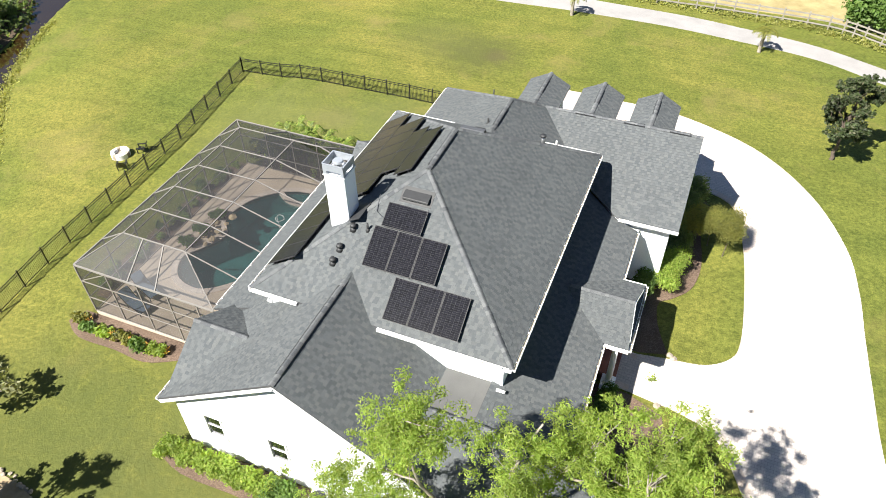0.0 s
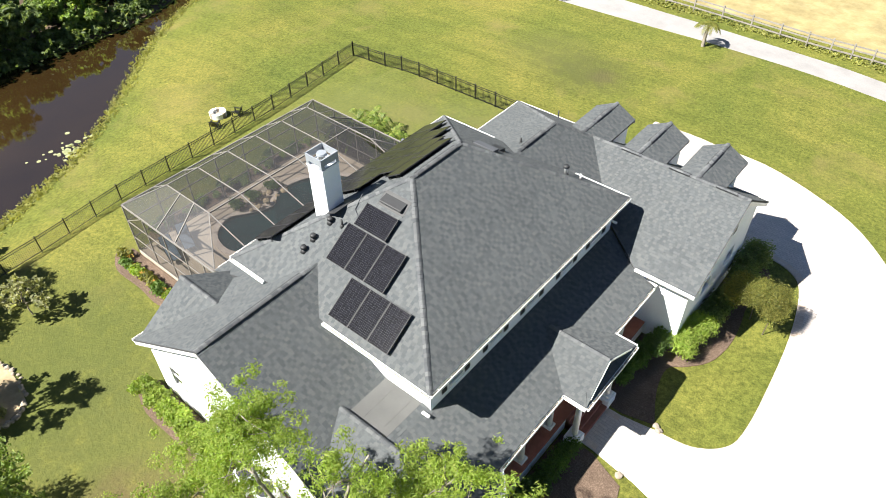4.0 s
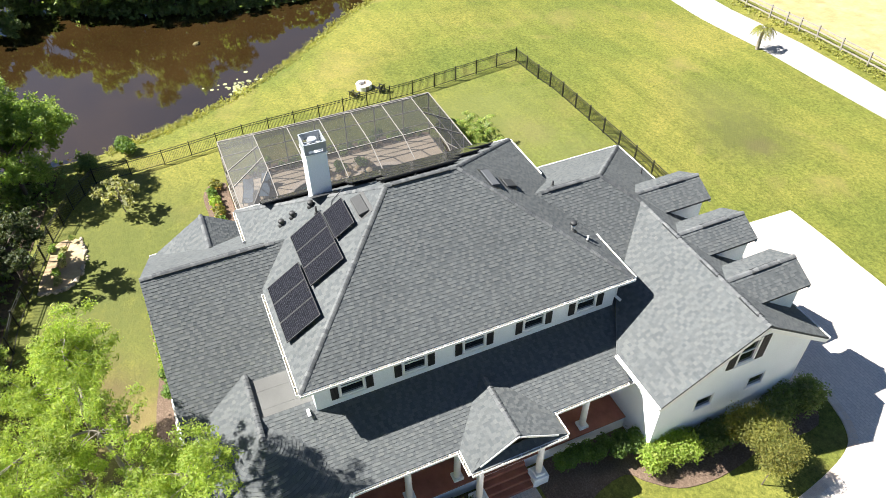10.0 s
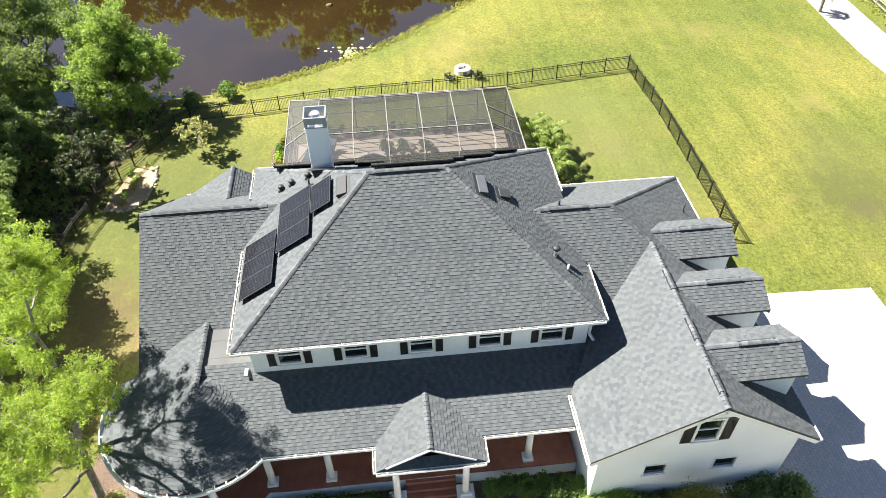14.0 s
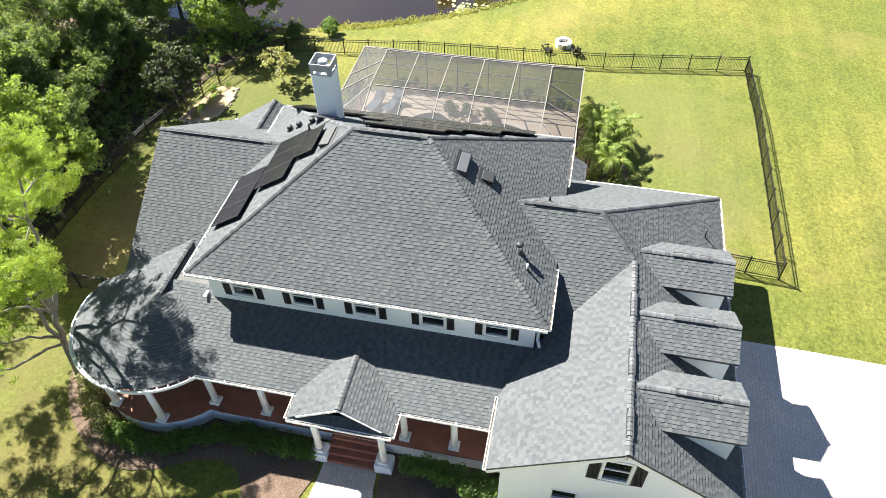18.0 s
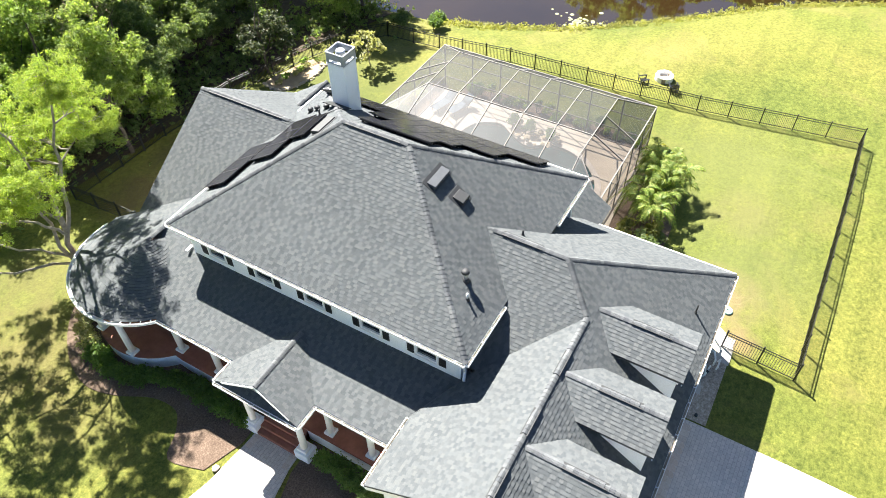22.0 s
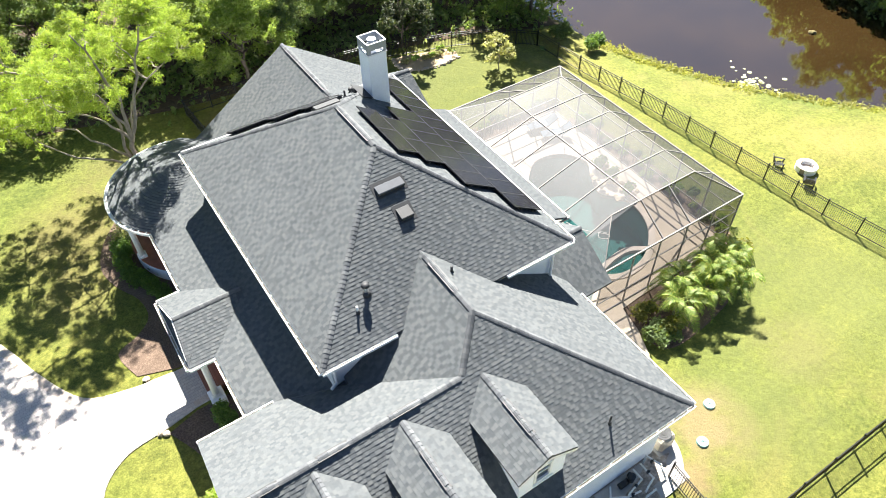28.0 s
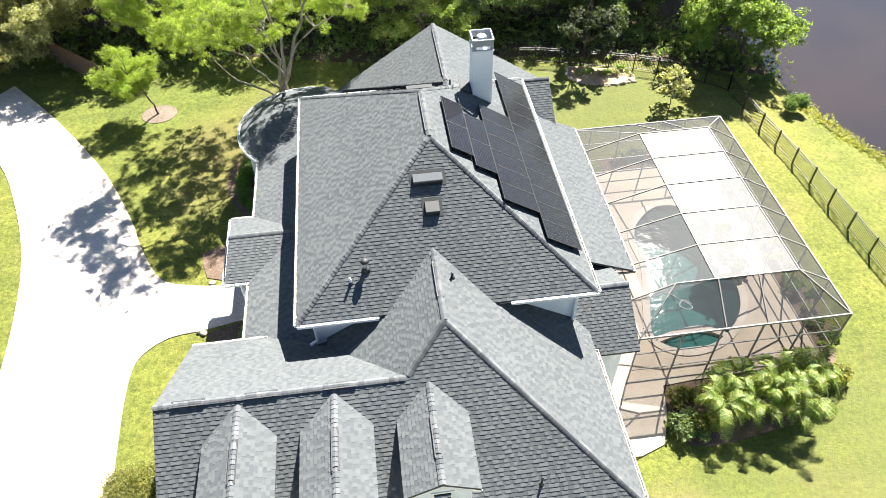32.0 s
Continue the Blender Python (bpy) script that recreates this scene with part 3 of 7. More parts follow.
def gutter(a, b, out, drop=0.0):
    """A white trough along an eave, open above, with straps across it."""
    a, b, o = Vector(a), Vector(b), Vector(out)
    bm = bmesh.new()
    z = Vector((0, 0, -0.025 - drop))
    for off, h, w, t in ((0.012, 0.06, 0.018, 0.12), (0.118, 0.055, 0.022, 0.115), (0.065, 0.112, 0.12, 0.016)):
        d = o * off + z - Vector((0, 0, h))
        bar(bm, a + d, b + d, w, t)
    d = (b - a).normalized()
    for e in (a, b):
        bar(bm, e + o * 0.004 + z - Vector((0, 0, 0.055)), e + o * 0.128 + z - Vector((0, 0, 0.055)), 0.018, 0.11)
    g = part("gutter", bm, M_TRIM, house)
    bm = bmesh.new()
    bar(bm, a + o * 0.064 + z - Vector((0, 0, 0.085)), b + o * 0.064 + z - Vector((0, 0, 0.085)), 0.082, 0.03)
    part("leaf_debris", bm, M_GUTTER_IN, g)
    n = max(1, int((b - a).length / 0.75))
    for i in range(n):
        p = a + (b - a) * ((i + 0.5) / n) + z
        bm = bmesh.new()
        bar(bm, p + o * 0.01, p + o * 0.125, 0.04, 0.012)
        part("strap", bm, M_TRIM, g)
    return g


def fascia(a, b, h=0.2, w=0.04, z=-0.12):
    bm = bmesh.new()
    bar(bm, Vector(a) + Vector((0, 0, z)), Vector(b) + Vector((0, 0, z)), w, h)
    return part("fascia", bm, M_TRIM, house)


def wall(p0, u, length, z0, top, openings=(), thick=0.2, mat=None, name="wall", trim=(0, 0)):
    """A wall from p0 along u (plan), its outer face on that line, up to the broken line top [(u, z), ...]; openings (u0, u1, z0, z1) go through."""
    u = Vector((*u, 0)).normalized()
    inn = Vector((-u.y, u.x, 0))
    cuts = sorted({trim[0], length - trim[1], *(q for o in openings for q in o[:2]), *(t[0] for t in top)})
    cuts = [q for q in cuts if trim[0] <= q <= length - trim[1]]
    tz = lambda q: float(np.interp(q, [t[0] for t in top], [t[1] for t in top]))
    bm = bmesh.new()
    base = Vector((*p0, 0))
    for a, b in zip(cuts, cuts[1:]):
        if b - a < 1e-4:
            continue
        holes = sorted((o[2], o[3]) for o in openings if o[0] <= a + 1e-4 and o[1] >= b - 1e-4)
        lo = z0
        runs = []
        for h0, h1 in holes:
            runs.append((lo, lo, h0, h0))
            lo = h1
        runs.append((lo, lo, tz(a), tz(b)))
        for za, zb, ya, yb in runs:
            q = [base + u * a + Vector((0, 0, za)), base + u * b + Vector((0, 0, zb)), base + u * b + Vector((0, 0, yb)), base + u * a + Vector((0, 0, ya))]
            f = [bm.verts.new(p) for p in q]
            g = [bm.verts.new(p + inn * thick) for p in q]
            bm.faces.new(f)
            bm.faces.new(g[::-1])
            for i in range(4):
                bm.faces.new((f[i], g[i], g[(i + 1) % 4], f[(i + 1) % 4]))
    bmesh.ops.remove_doubles(bm, verts=bm.verts[:], dist=0.0005)
    bmesh.ops.recalc_face_normals(bm, faces=bm.faces[:])
    return part(name, bm, mat or M_WALL, house)


def window(p, u, w, h, shutters=0.0, bars=1, label="", arched=False):
    """A sash window with its lower left outer corner at p, running along u; frame, sill, panes and shutters."""
    u = Vector((*u, 0)).normalized()
    inn = Vector((-u.y, u.x, 0))
    m = Matrix((u, inn, Vector((0, 0, 1)))).transposed().to_4x4()
    m.translation = Vector(p)
    bm = bmesh.new()
    t = 0.07 if bars else 0.025
    box(bm, (-0.03, -0.03, -0.02), (t, 0.1, h + 0.03), m)
    box(bm, (w - t, -0.03, -0.02), (w + 0.03, 0.1, h + 0.03), m)
    box(bm, (t, -0.03, h - t), (w - t, 0.1, h + 0.03), m)
    box(bm, (t, -0.03, -0.02), (w - t, 0.1, t), m)
    win = part("window", bm, M_TRIM, house, label)
    part("sill", boxbm((-0.06, -0.07, -0.07), (w + 0.06, 0.06, -0.022), m, 0.01), M_TRIM, win)
    zs = [t] + [h * (i + 1) / (bars + 1) for i in range(bars)] + [h - t]
    for i, (a, b) in enumerate(zip(zs, zs[1:])):
        part("pane", boxbm((t, 0.045 + 0.015 * (i % 2), a), (w - t, 0.06 + 0.015 * (i % 2), b), m), M_PANE, win)
    for i in range(bars):
        z = zs[i + 1]
        part("meeting_rail", boxbm((t, 0.02, z - 0.025), (w - t, 0.075, z + 0.025), m), M_TRIM, win)
    if shutters:
        for s in (-0.06 - shutters, w + 0.06):
            sh = part("shutter", boxbm((s, -0.045, -0.03), (s + shutters, -0.005, h + 0.03), m, 0.006), M_SHUTTER, win)
            bm = bmesh.new()
            n = int(h / 0.07)
            for k in range(n):
                z = 0.03 + (h - 0.06) * (k + 0.5) / n
                box(bm, (s + 0.04, -0.056, z - 0.018), (s + shutters - 0.04, -0.044, z + 0.012), m)
            part("louvres", bm, M_SHUTTER, sh)
    return win


# second storey
MX0, MX1, MY0, MY1, MZ = -15.08, -3.75, 15.48, 29.94, 6.70
MXR = (MX0 + MX1) / 2
MH = (MX1 - MX0) / 2
MZR = MZ + K * MH
RA, RB = (MXR, MY0 + MH, MZR), (MXR, MY1 - MH, MZR)
FL, FR, BL, BR = (MX1, MY0, MZ), (MX1, MY1, MZ), (MX0, MY0, MZ), (MX0, MY1, MZ)
main_roof = roof("roof", [(FL, FR, RB, RA), (BR, BL, RA, RB), (BL, FL, RA), (FR, BR, RB)],
                 [(RA, RB, (0.25, 2.6)), (FL, RA), (FR, RB), (BL, RA), (BR, RB)], "charcoal shingle hip roof over the upper storey")
WX0, WX1, WY0, WY1 = -14.55, -4.2, 16.0, 29.5
win_y = (17.5, 20.1, 22.72, 25.48, 28.02)
ops = [(y - 0.5 - WY0, y + 0.5 - WY0, 5.12, 6.15) for y in win_y]
SOF = MZ - 0.16
wall((WX1, WY0), (0, 1), WY1 - WY0, 3.6, [(0, SOF), (WY1 - WY0, SOF)], ops, trim=(0.2, 0.2))
wall((WX1 - 0.004, WY1), (-1, 0), WX1 - WX0, 3.6, [(0, SOF), (WX1 - WX0, SOF)])
wall((WX0, WY1), (0, -1), WY1 - WY0, 3.6, [(0, SOF), (WY1 - WY0, SOF)], trim=(0.2, 0.2))
wall((WX0, WY0 + 0.004), (1, 0), WX1 - WX0, 3.6, [(0, SOF), (WX1 - WX0, SOF)])
for y in win_y:
    window((WX1, y - 0.5, 5.12), (0, 1), 1.0, 1.03, 0.3, label="white sash window between black shutters")
bm = bmesh.new()
for lo, hi in (((MX0 + 0.03, MY0 + 0.03, SOF), (MX1 - 0.03, WY0, SOF + 0.05)), ((MX0 + 0.03, WY1, SOF), (MX1 - 0.03, MY1 - 0.03, SOF + 0.05)),
               ((MX0 + 0.03, WY0, SOF), (WX0, WY1, SOF + 0.05)), ((WX1, WY0, SOF), (MX1 - 0.03, WY1, SOF + 0.05))):
    box(bm, lo, hi)
part("soffit", bm, M_TRIM, house)
gutter(FL, FR, (1, 0, 0))
gutter(BR, BL, (-1, 0, 0))
gutter((MX1, MY1, MZ), (-6.75, MY1, MZ), (0, 1, 0))
gutter((-11.75, MY1, MZ), (MX0, MY1, MZ), (0, 1, 0))
gutter((-9.25, MY0, MZ), (MX1, MY0, MZ), (0, -1, 0))
gutter((MX0, MY0, MZ), (-12.85, MY0, MZ), (0, -1, 0))

# left wing: gable end to the side yard
LX, LZ, LY0 = -11.06, 7.69, 11.0
LXB, LXF, LE = -17.3, -4.75, 3.62
lw_roof = roof("roof", [((LX, LY0, LZ), (LX, 17.2, LZ), (LXB, 17.2, LE), (LXB, LY0, LE)),
                        ((LX, LY0, LZ), (LXF, LY0, LE), (LXF, 16.0, LE), (LX, 17.2, LZ))],
               [((LX, LY0, LZ), (LX, 16.6, LZ), (0.5, 4.9))], "charcoal shingle gable roof over the side wing")
# small cross gable at the back of the wing
roof("roof", [((-17.05, 13.9, 5.52), (-14.2, 13.9, 5.52), (-14.2, 16.25, 4.05), (-17.05, 16.25, 4.05)),
              ((-17.05, 13.9, 5.52), (-14.2, 13.9, 5.52), (-17.05, 11.0, 3.645))],
     [((-17.05, 13.9, 5.52), (-14.4, 13.9, 5.52))], "small shingled cross gable")
LWY = 11.4
wall((-16.9, LWY), (1, 0), 11.9, -0.3, [(0, 3.75), (5.9, LZ - 0.14), (11.9, 3.62)], [(1.3, 2.2, 1.45, 2.95), (4.4, 5.3, 1.45, 2.95)])
for wx in (-15.6, -12.5):
    window((wx, LWY, 1.45), (1, 0), 0.9, 1.5, label="white sash window in the side gable")
wall((-16.9, 16.0), (0, -1), 4.6, -0.3, [(0, 3.7), (2.1, 5.35), (4.6, 3.7)], trim=(0, 0.2))
wall((-5.0, LWY), (0, 1), 4.8, -0.3, [(0, 3.6), (4.8, 3.6)], trim=(0.2, 0))
fascia((LX, LY0 + 0.025, LZ), (LXB, LY0 + 0.025, LE), z=-0.215)
fascia((LX, LY0 + 0.025, LZ), (LXF, LY0 + 0.025, LE), z=-0.215)
gutter((LXB, LY0, LE), (LXB, 13.0, LE), (-1, 0, 0))

# middle block and garage wing
PZ, PX, PY = 7.97, -9.04, 31.44
GXF, GYL, GZR, GZ = 0.88, 28.47, 7.0, 4.2
GYR = PY + (PZ - GZR) / K
HIP = (PX + (PZ - GZR) / K, GYR, GZR)
GBX, GRY = -15.05, 37.24
GRZ = GZR - K * (GRY - GYR)
VAL = (-4.64, GYL + (PZ - K * (-4.64 - PX) - GZ) * (GYR - GYL) / (GZR - GZ), PZ - K * (-4.64 - PX))
gar_roof = roof("roof", [
    ((PX, 27.6, PZ), (PX, PY, PZ), (GBX, GRY, GRZ), (GBX, 27.6, GRZ)),
    ((PX, 27.6, PZ), (PX, PY, PZ), HIP, VAL, (-4.64, 27.6, VAL[2])),
    ((PX, PY, PZ), HIP, (GXF, GYR, GZR), (GXF, GRY, GRZ), (GBX, GRY, GRZ)),
    (HIP, (GXF, GYR, GZR), (GXF, GYL, GZ), (-2.15, GYL, GZ), VAL)],
    [((PX, 28.3, PZ), (PX, PY, PZ), (0.4, 1.9)), ((PX, PY, PZ), HIP), ((GBX, GRY, GRZ), (PX, PY, PZ)), ((GXF, GYR, GZR), HIP, [(0.6, 1.5), (3.0, 3.9), (5.6, 6.5)])],
    "charcoal shingle hip and gable roof over the garage wing", singles=3)
va, vb = Vector((-2.15, GYL, GZ)), Vector(VAL)
vo = Vector((-0.5033, -0.8641, 0)) * 0.014
bm = bmesh.new()
bar(bm, va + vo + Vector((0, 0, -0.045)), vb + vo + Vector((0, 0, -0.045)), 0.02, 0.13)
part("valley_flashing", bm, M_CAP, house)
GWX, GWY0, GWY1 = 0.5, 28.95, 36.75
gl = GWY1 - GWY0
wall((GWX, GWY0), (0, 1), gl, -0.4, [(0, 4.35), (GYR - GWY0, GZR - 0.14), (gl, 4.35)], [(3.42, 4.42, 4.35, 5.75), (1.95, 2.85, 2.15, 2.85), (4.75, 5.65, 2.15, 2.85)], trim=(0.21, 0.21))
window((GWX, GWY0 + 3.42, 4.35), (0, 1), 1.0, 1.4, 0.4, label="white sash window between black shutters in the garage gable")
window((GWX, GWY0 + 1.95, 2.15), (0, 1), 0.9, 0.7, bars=0, label="small dark fixed window low in the garage wall")
window((GWX, GWY0 + 4.75, 2.15), (0, 1), 0.9, 0.7, bars=0, label="small dark fixed window low in the garage wall")
wall((-4.0, GWY0 + 0.004), (1, 0), 4.5, -0.4, [(0, 4.1), (4.5, 4.1)])
GD = [(-9.3, -6.3), (-6.0, -3.0), (-2.7, 0.1)]
wall((GWX - 0.004, GWY1), (-1, 0), 15.0, -0.4, [(0, 4.1), (15.0, 4.1)], [(GWX - b - 0.004, GWY1 * 0 + GWX - a - 0.004, -0.25, 2.1) for a, b in GD])
wall((-14.5, GWY1), (0, -1), 9.0, -0.4, [(0, 4.1), (9.0, 4.1)], trim=(0.2, 0))
fascia((GXF - 0.025, GYR, GZR), (GXF - 0.025, GYL, GZ), z=-0.215)
fascia((GXF - 0.025, GYR, GZR), (GXF - 0.025, GRY, GRZ), z=-0.215)
gutter((-2.1, GYL, GZ), (GXF, GYL, GZ), (0, -1, 0))
gutter((GXF, GRY, GRZ), (GBX, GRY, GRZ), (0, 1, 0))
gutter((GBX, GRY, GRZ), (GBX, 30.9, GRZ), (-1, 0, 0))
for a, b in GD:
    d = part("garage_door", boxbm((a, GWY1 - 0.12, -0.25), (b, GWY1 - 0.06, 2.1)), M_TRIM, house)
    for k in range(4):
        part("panel", boxbm((a + 0.06, GWY1 - 0.06, -0.2 + k * 0.57), (b - 0.06, GWY1 - 0.045, 0.32 + k * 0.57), bevel=0.006), M_TRIM, d)

# three dormers over the garage doors
for dx in (-8.26, -5.05, -1.86):
    dz, hw, yb, yf = 6.89, 1.21, 33.02, 36.82
    ez = dz - 0.53 * hw
    y_at = lambda z: GYR + (GZR - z) / K
    roof("dormer_roof", [((dx, yb, dz), (dx, yf, dz), (dx + hw, yf, ez), (dx + hw, y_at(ez), ez)),
                         ((dx, yb, dz), (dx, yf, dz), (dx - hw, yf, ez), (dx - hw, y_at(ez), ez))],
         [((dx, yf, dz), (dx, yb + 0.1, dz), (0.9, 2.2))], "shingled gable roof of a garage dormer")
    ww = 0.95
    wall((dx + ww, 36.62), (-1, 0), 2 * ww, 4.4, [(0, ez + 0.02), (ww, dz - 0.16), (2 * ww, ez + 0.02)], [(0.6, 1.3, 5.0, 5.95)], 0.15)
    wall((dx + ww, 34.0), (0, 1), 2.47, 4.0, [(0, ez + 0.05), (2.47, ez + 0.05)], (), 0.12)
    wall((dx - ww, 36.47), (0, -1), 2.4, 4.0, [(0, ez + 0.05), (2.4, ez + 0.05)], (), 0.12)
    window((dx + 0.35, 36.62, 5.0), (-1, 0), 0.7, 0.95, label="small dormer sash window")
    fascia((dx, yf - 0.025, dz), (dx + hw, yf - 0.025, ez), 0.14, z=-0.185)
    fascia((dx, yf - 0.025, dz), (dx - hw, yf - 0.025, ez), 0.14, z=-0.185)

# front porch roof, entrance gable and round corner
PEX, PEZ, PK, BK = -1.06, 3.60, 0.36, 0.434
pz = lambda x: PEZ + PK * (PEX - x)
TX, TY, TR = -3.5, 13.55, 3.62
porch_roof = roof("roof", [((PEX, 16.3, PEZ), (PEX, 28.5, PEZ), (-2.2, 28.5, pz(-2.2)), (-4.64, 29.9, pz(-4.64)), (-4.64, 13.6, pz(-4.64)), (-3.5, 13.6, pz(-3.5)))],
                  (), "low-pitched shingle roof over the front porch")
EY, EZ, EHW = 22.68, 4.47, 2.07
roof("roof", [((-3.45, EY, EZ), (-0.2, EY, EZ), (0.04, EY - EHW, PEZ), (-1.08, EY - EHW, PEZ)),
              ((-3.45, EY, EZ), (-0.2, EY, EZ), (0.04, EY + EHW, PEZ), (-1.08, EY + EHW, PEZ)),
              ((0.04, EY - EHW, PEZ), (0.04, EY + EHW, PEZ), (-0.28, EY + EHW - 0.45, PEZ + 0.22), (-0.28, EY - EHW + 0.45, PEZ + 0.22))],
     [((-0.2, EY, EZ), (-3.2, EY, EZ))], "small shingled gable roof over the entrance steps")
gutter((PEX, 16.28, PEZ), (PEX, EY - EHW, PEZ), (1, 0, 0))
gutter((PEX, EY + EHW, PEZ), (PEX, 28.4, PEZ), (1, 0, 0))
gutter((0.05, EY - EHW, PEZ), (0.05, EY + EHW, PEZ), (1, 0, 0))
gutter((PEX, EY - EHW, PEZ), (0.05, EY - EHW, PEZ), (0, -1, 0))
gutter((0.05, EY + EHW, PEZ), (PEX, EY + EHW, PEZ), (0, 1, 0))
bm = bmesh.new()
slab(bm, [(-0.3, EY - EHW + 0.45, PEZ + 0.2), (-0.3, EY + EHW - 0.45, PEZ + 0.2), (-0.3, EY, EZ - 0.05)], 0.03)
part("pediment", bm, M_TRIM, house)
fascia((-0.18, EY, EZ + 0.05), (0.0, EY - 0.82 * EHW, PEZ + 0.22), 0.10)
fascia((-0.18, EY, EZ + 0.05), (0.0, EY + 0.82 * EHW, PEZ + 0.22), 0.10)
# flat roof between wing and porch
part("flat_roof", boxbm((-6.9, 13.85, 4.5), (-4.4, 16.05, 4.8)), M_FLAT, house, "grey rolled roofing on the flat section")
for sx in (-6.0, -5.1):
    part("seam", boxbm((sx, 13.9, 4.8), (sx + 0.05, 16.0, 4.806)), M_FLAT, house)


APEX = Vector((TX - 0.05, TY + 0.25, 5.0))
RIDGE_END = Vector((-6.95, TY + 0.25, 5.0))


def round_roof():
    """The half-cone over the round porch corner; behind it the courses run on up to the level ridge."""
    vs, fs = [], []
    n = int(math.hypot(TR, APEX.z - PEZ) / EXPO)
    a0, a1 = radians(-91), radians(150)
    eave = lambda a: Vector((TX + TR * math.cos(a), TY + TR * math.sin(a), PEZ))
    head = lambda a: APEX
    at = lambda a, q: eave(a).lerp(head(a), q)
    seg = 80
    dv, df = [], []
    for i in range(seg + 1):
        a = a0 + (a1 - a0) * i / seg
        dv += [eave(a) - Vector((0, 0, 0.01)), head(a) - Vector((0, 0, 0.01))]
    for i in range(seg):
        df.append((2 * i, 2 * i + 2, 2 * i + 3, 2 * i + 1))
    r = part_np("roof", dv, df, M_DECK, house, "curved shingle roof over the round porch corner")
    TABS.clear()
    for j in range(n):
        q0, q1 = j / n, (j + 1) / n
        a = a0
        while a < a1:
            w = rng.uniform(0.11, 0.30) / max(TR * (1 - q0), 0.35)
            b = min(a + w, a1)
            TABS.append(int(rng.integers(0, 2)))
            h = 0.008 + 0.012 * TABS[-1]
            k = len(vs)
            up = Vector((0, 0, 1))
            vs += [at(a, q0), at(b, q0), at(a, q0) + up * h, at(b, q0) + up * h, at(b, q1) + up * 0.003, at(a, q1) + up * 0.003]
            fs += [(k, k + 1, k + 3, k + 2), (k + 2, k + 3, k + 4, k + 5)]
            a = b
    cut_edges(part_np("shingles", vs, fs, M_SHINGLE, r, kind="stuff"))
    cap_line(APEX, RIDGE_END, r)
    ye = TY - TR
    zy = lambda y: PEZ + (APEX.z - PEZ) * (y - ye) / (APEX.y - ye)
    slope = [(RIDGE_END.x, APEX.y, APEX.z), tuple(APEX), (APEX.x, ye, PEZ), (-4.7, ye, PEZ), (-5.2, 10.95, zy(10.95))]
    p_ = part("roof_slope", slab(bmesh.new(), slope, 0.06), M_DECK, house, "shingle slope behind the round porch corner")
    v, f = shingle_field(slope, parent=p_)
    cut_edges(part_np("shingles", v, f, M_SHINGLE, p_, kind="stuff"))
    a0, a1 = radians(-100), radians(48)
    # round gutter
    gv, gf = [], []
    for i in range(seg + 1):
        a = a0 + (a1 - a0) * i / seg
        for rr, zz in ((TR - 0.01, PEZ - 0.14), (TR + 0.16, PEZ - 0.14), (TR + 0.16, PEZ + 0.01), (TR + 0.12, PEZ + 0.01), (TR + 0.12, PEZ - 0.11), (TR + 0.0, PEZ - 0.11)):
            gv.append((TX + rr * math.cos(a), TY + rr * math.sin(a), zz))
    for i in range(seg):
        for q in range(6):
            gf.append((6 * i + q, 6 * i + (q + 1) % 6, 6 * i + 6 + (q + 1) % 6, 6 * i + 6 + q))
    g = part_np("gutter", gv, gf, M_TRIM, house, "white curved gutter")
    for i in range(22):
        a = a0 + (a1 - a0) * (i + 0.5) / 22
        c, s = math.cos(a), math.sin(a)
        bm = bmesh.new()
        bar(bm, (TX + TR * c, TY + TR * s, PEZ), (TX + (TR + 0.15) * c, TY + (TR + 0.15) * s, PEZ), 0.045, 0.012)
        part("strap", bm, M_TRIM, g)


round_roof()

# back roof over the ground floor, and its small end gable
BEX, BEZ = -18.1, 3.6
back_roof = roof("roof", [((BEX, 16.0, BEZ), (BEX, 26.6, BEZ), (-14.5, 26.6, BEZ + 3.6 * BK), (-14.5, 16.0, BEZ + 3.6 * BK))], (), "low shingle roof along the pool side")
roof("roof", [((-17.0, 28.5, 5.15), (-14.3, 28.5, 5.15), (-14.3, 30.86, 3.7), (-17.0, 30.86, 3.7)),
              ((-17.0, 28.5, 5.15), (-14.3, 28.5, 5.15), (-14.3, 26.2, 3.74), (-17.0, 26.2, 3.74))],
     [((-17.0, 28.5, 5.15), (-14.8, 28.5, 5.15))], "small shingled gable beside the pool")
gutter((BEX, 26.6, BEZ), (BEX, 16.3, BEZ), (-1, 0, 0))
wall((-17.4, 26.4), (0, -1), 10.4, -0.2, [(0, 3.6), (10.4, 3.6)], [(1.0, 3.8, 0.0, 2.3), (5.5, 8.5, 0.0, 2.3)])
wall((-16.5, 30.4), (0, -1), 4.0, -0.2, [(0, 3.7), (1.9, 4.9), (4.0, 3.7)])
wall((-14.4, 30.396), (-1, 0), 2.1, -0.2, [(0, 3.8), (2.1, 3.8)])
for y0, y1 in ((22.6, 25.4), (17.9, 20.9)):
    for k in range(2):
        a = y0 + (y1 - y0) * k / 2
        window((-17.4, a + (y1 - y0) / 2, 0.0), (0, -1), (y1 - y0) / 2, 2.3, bars=0, label="glazed patio door")

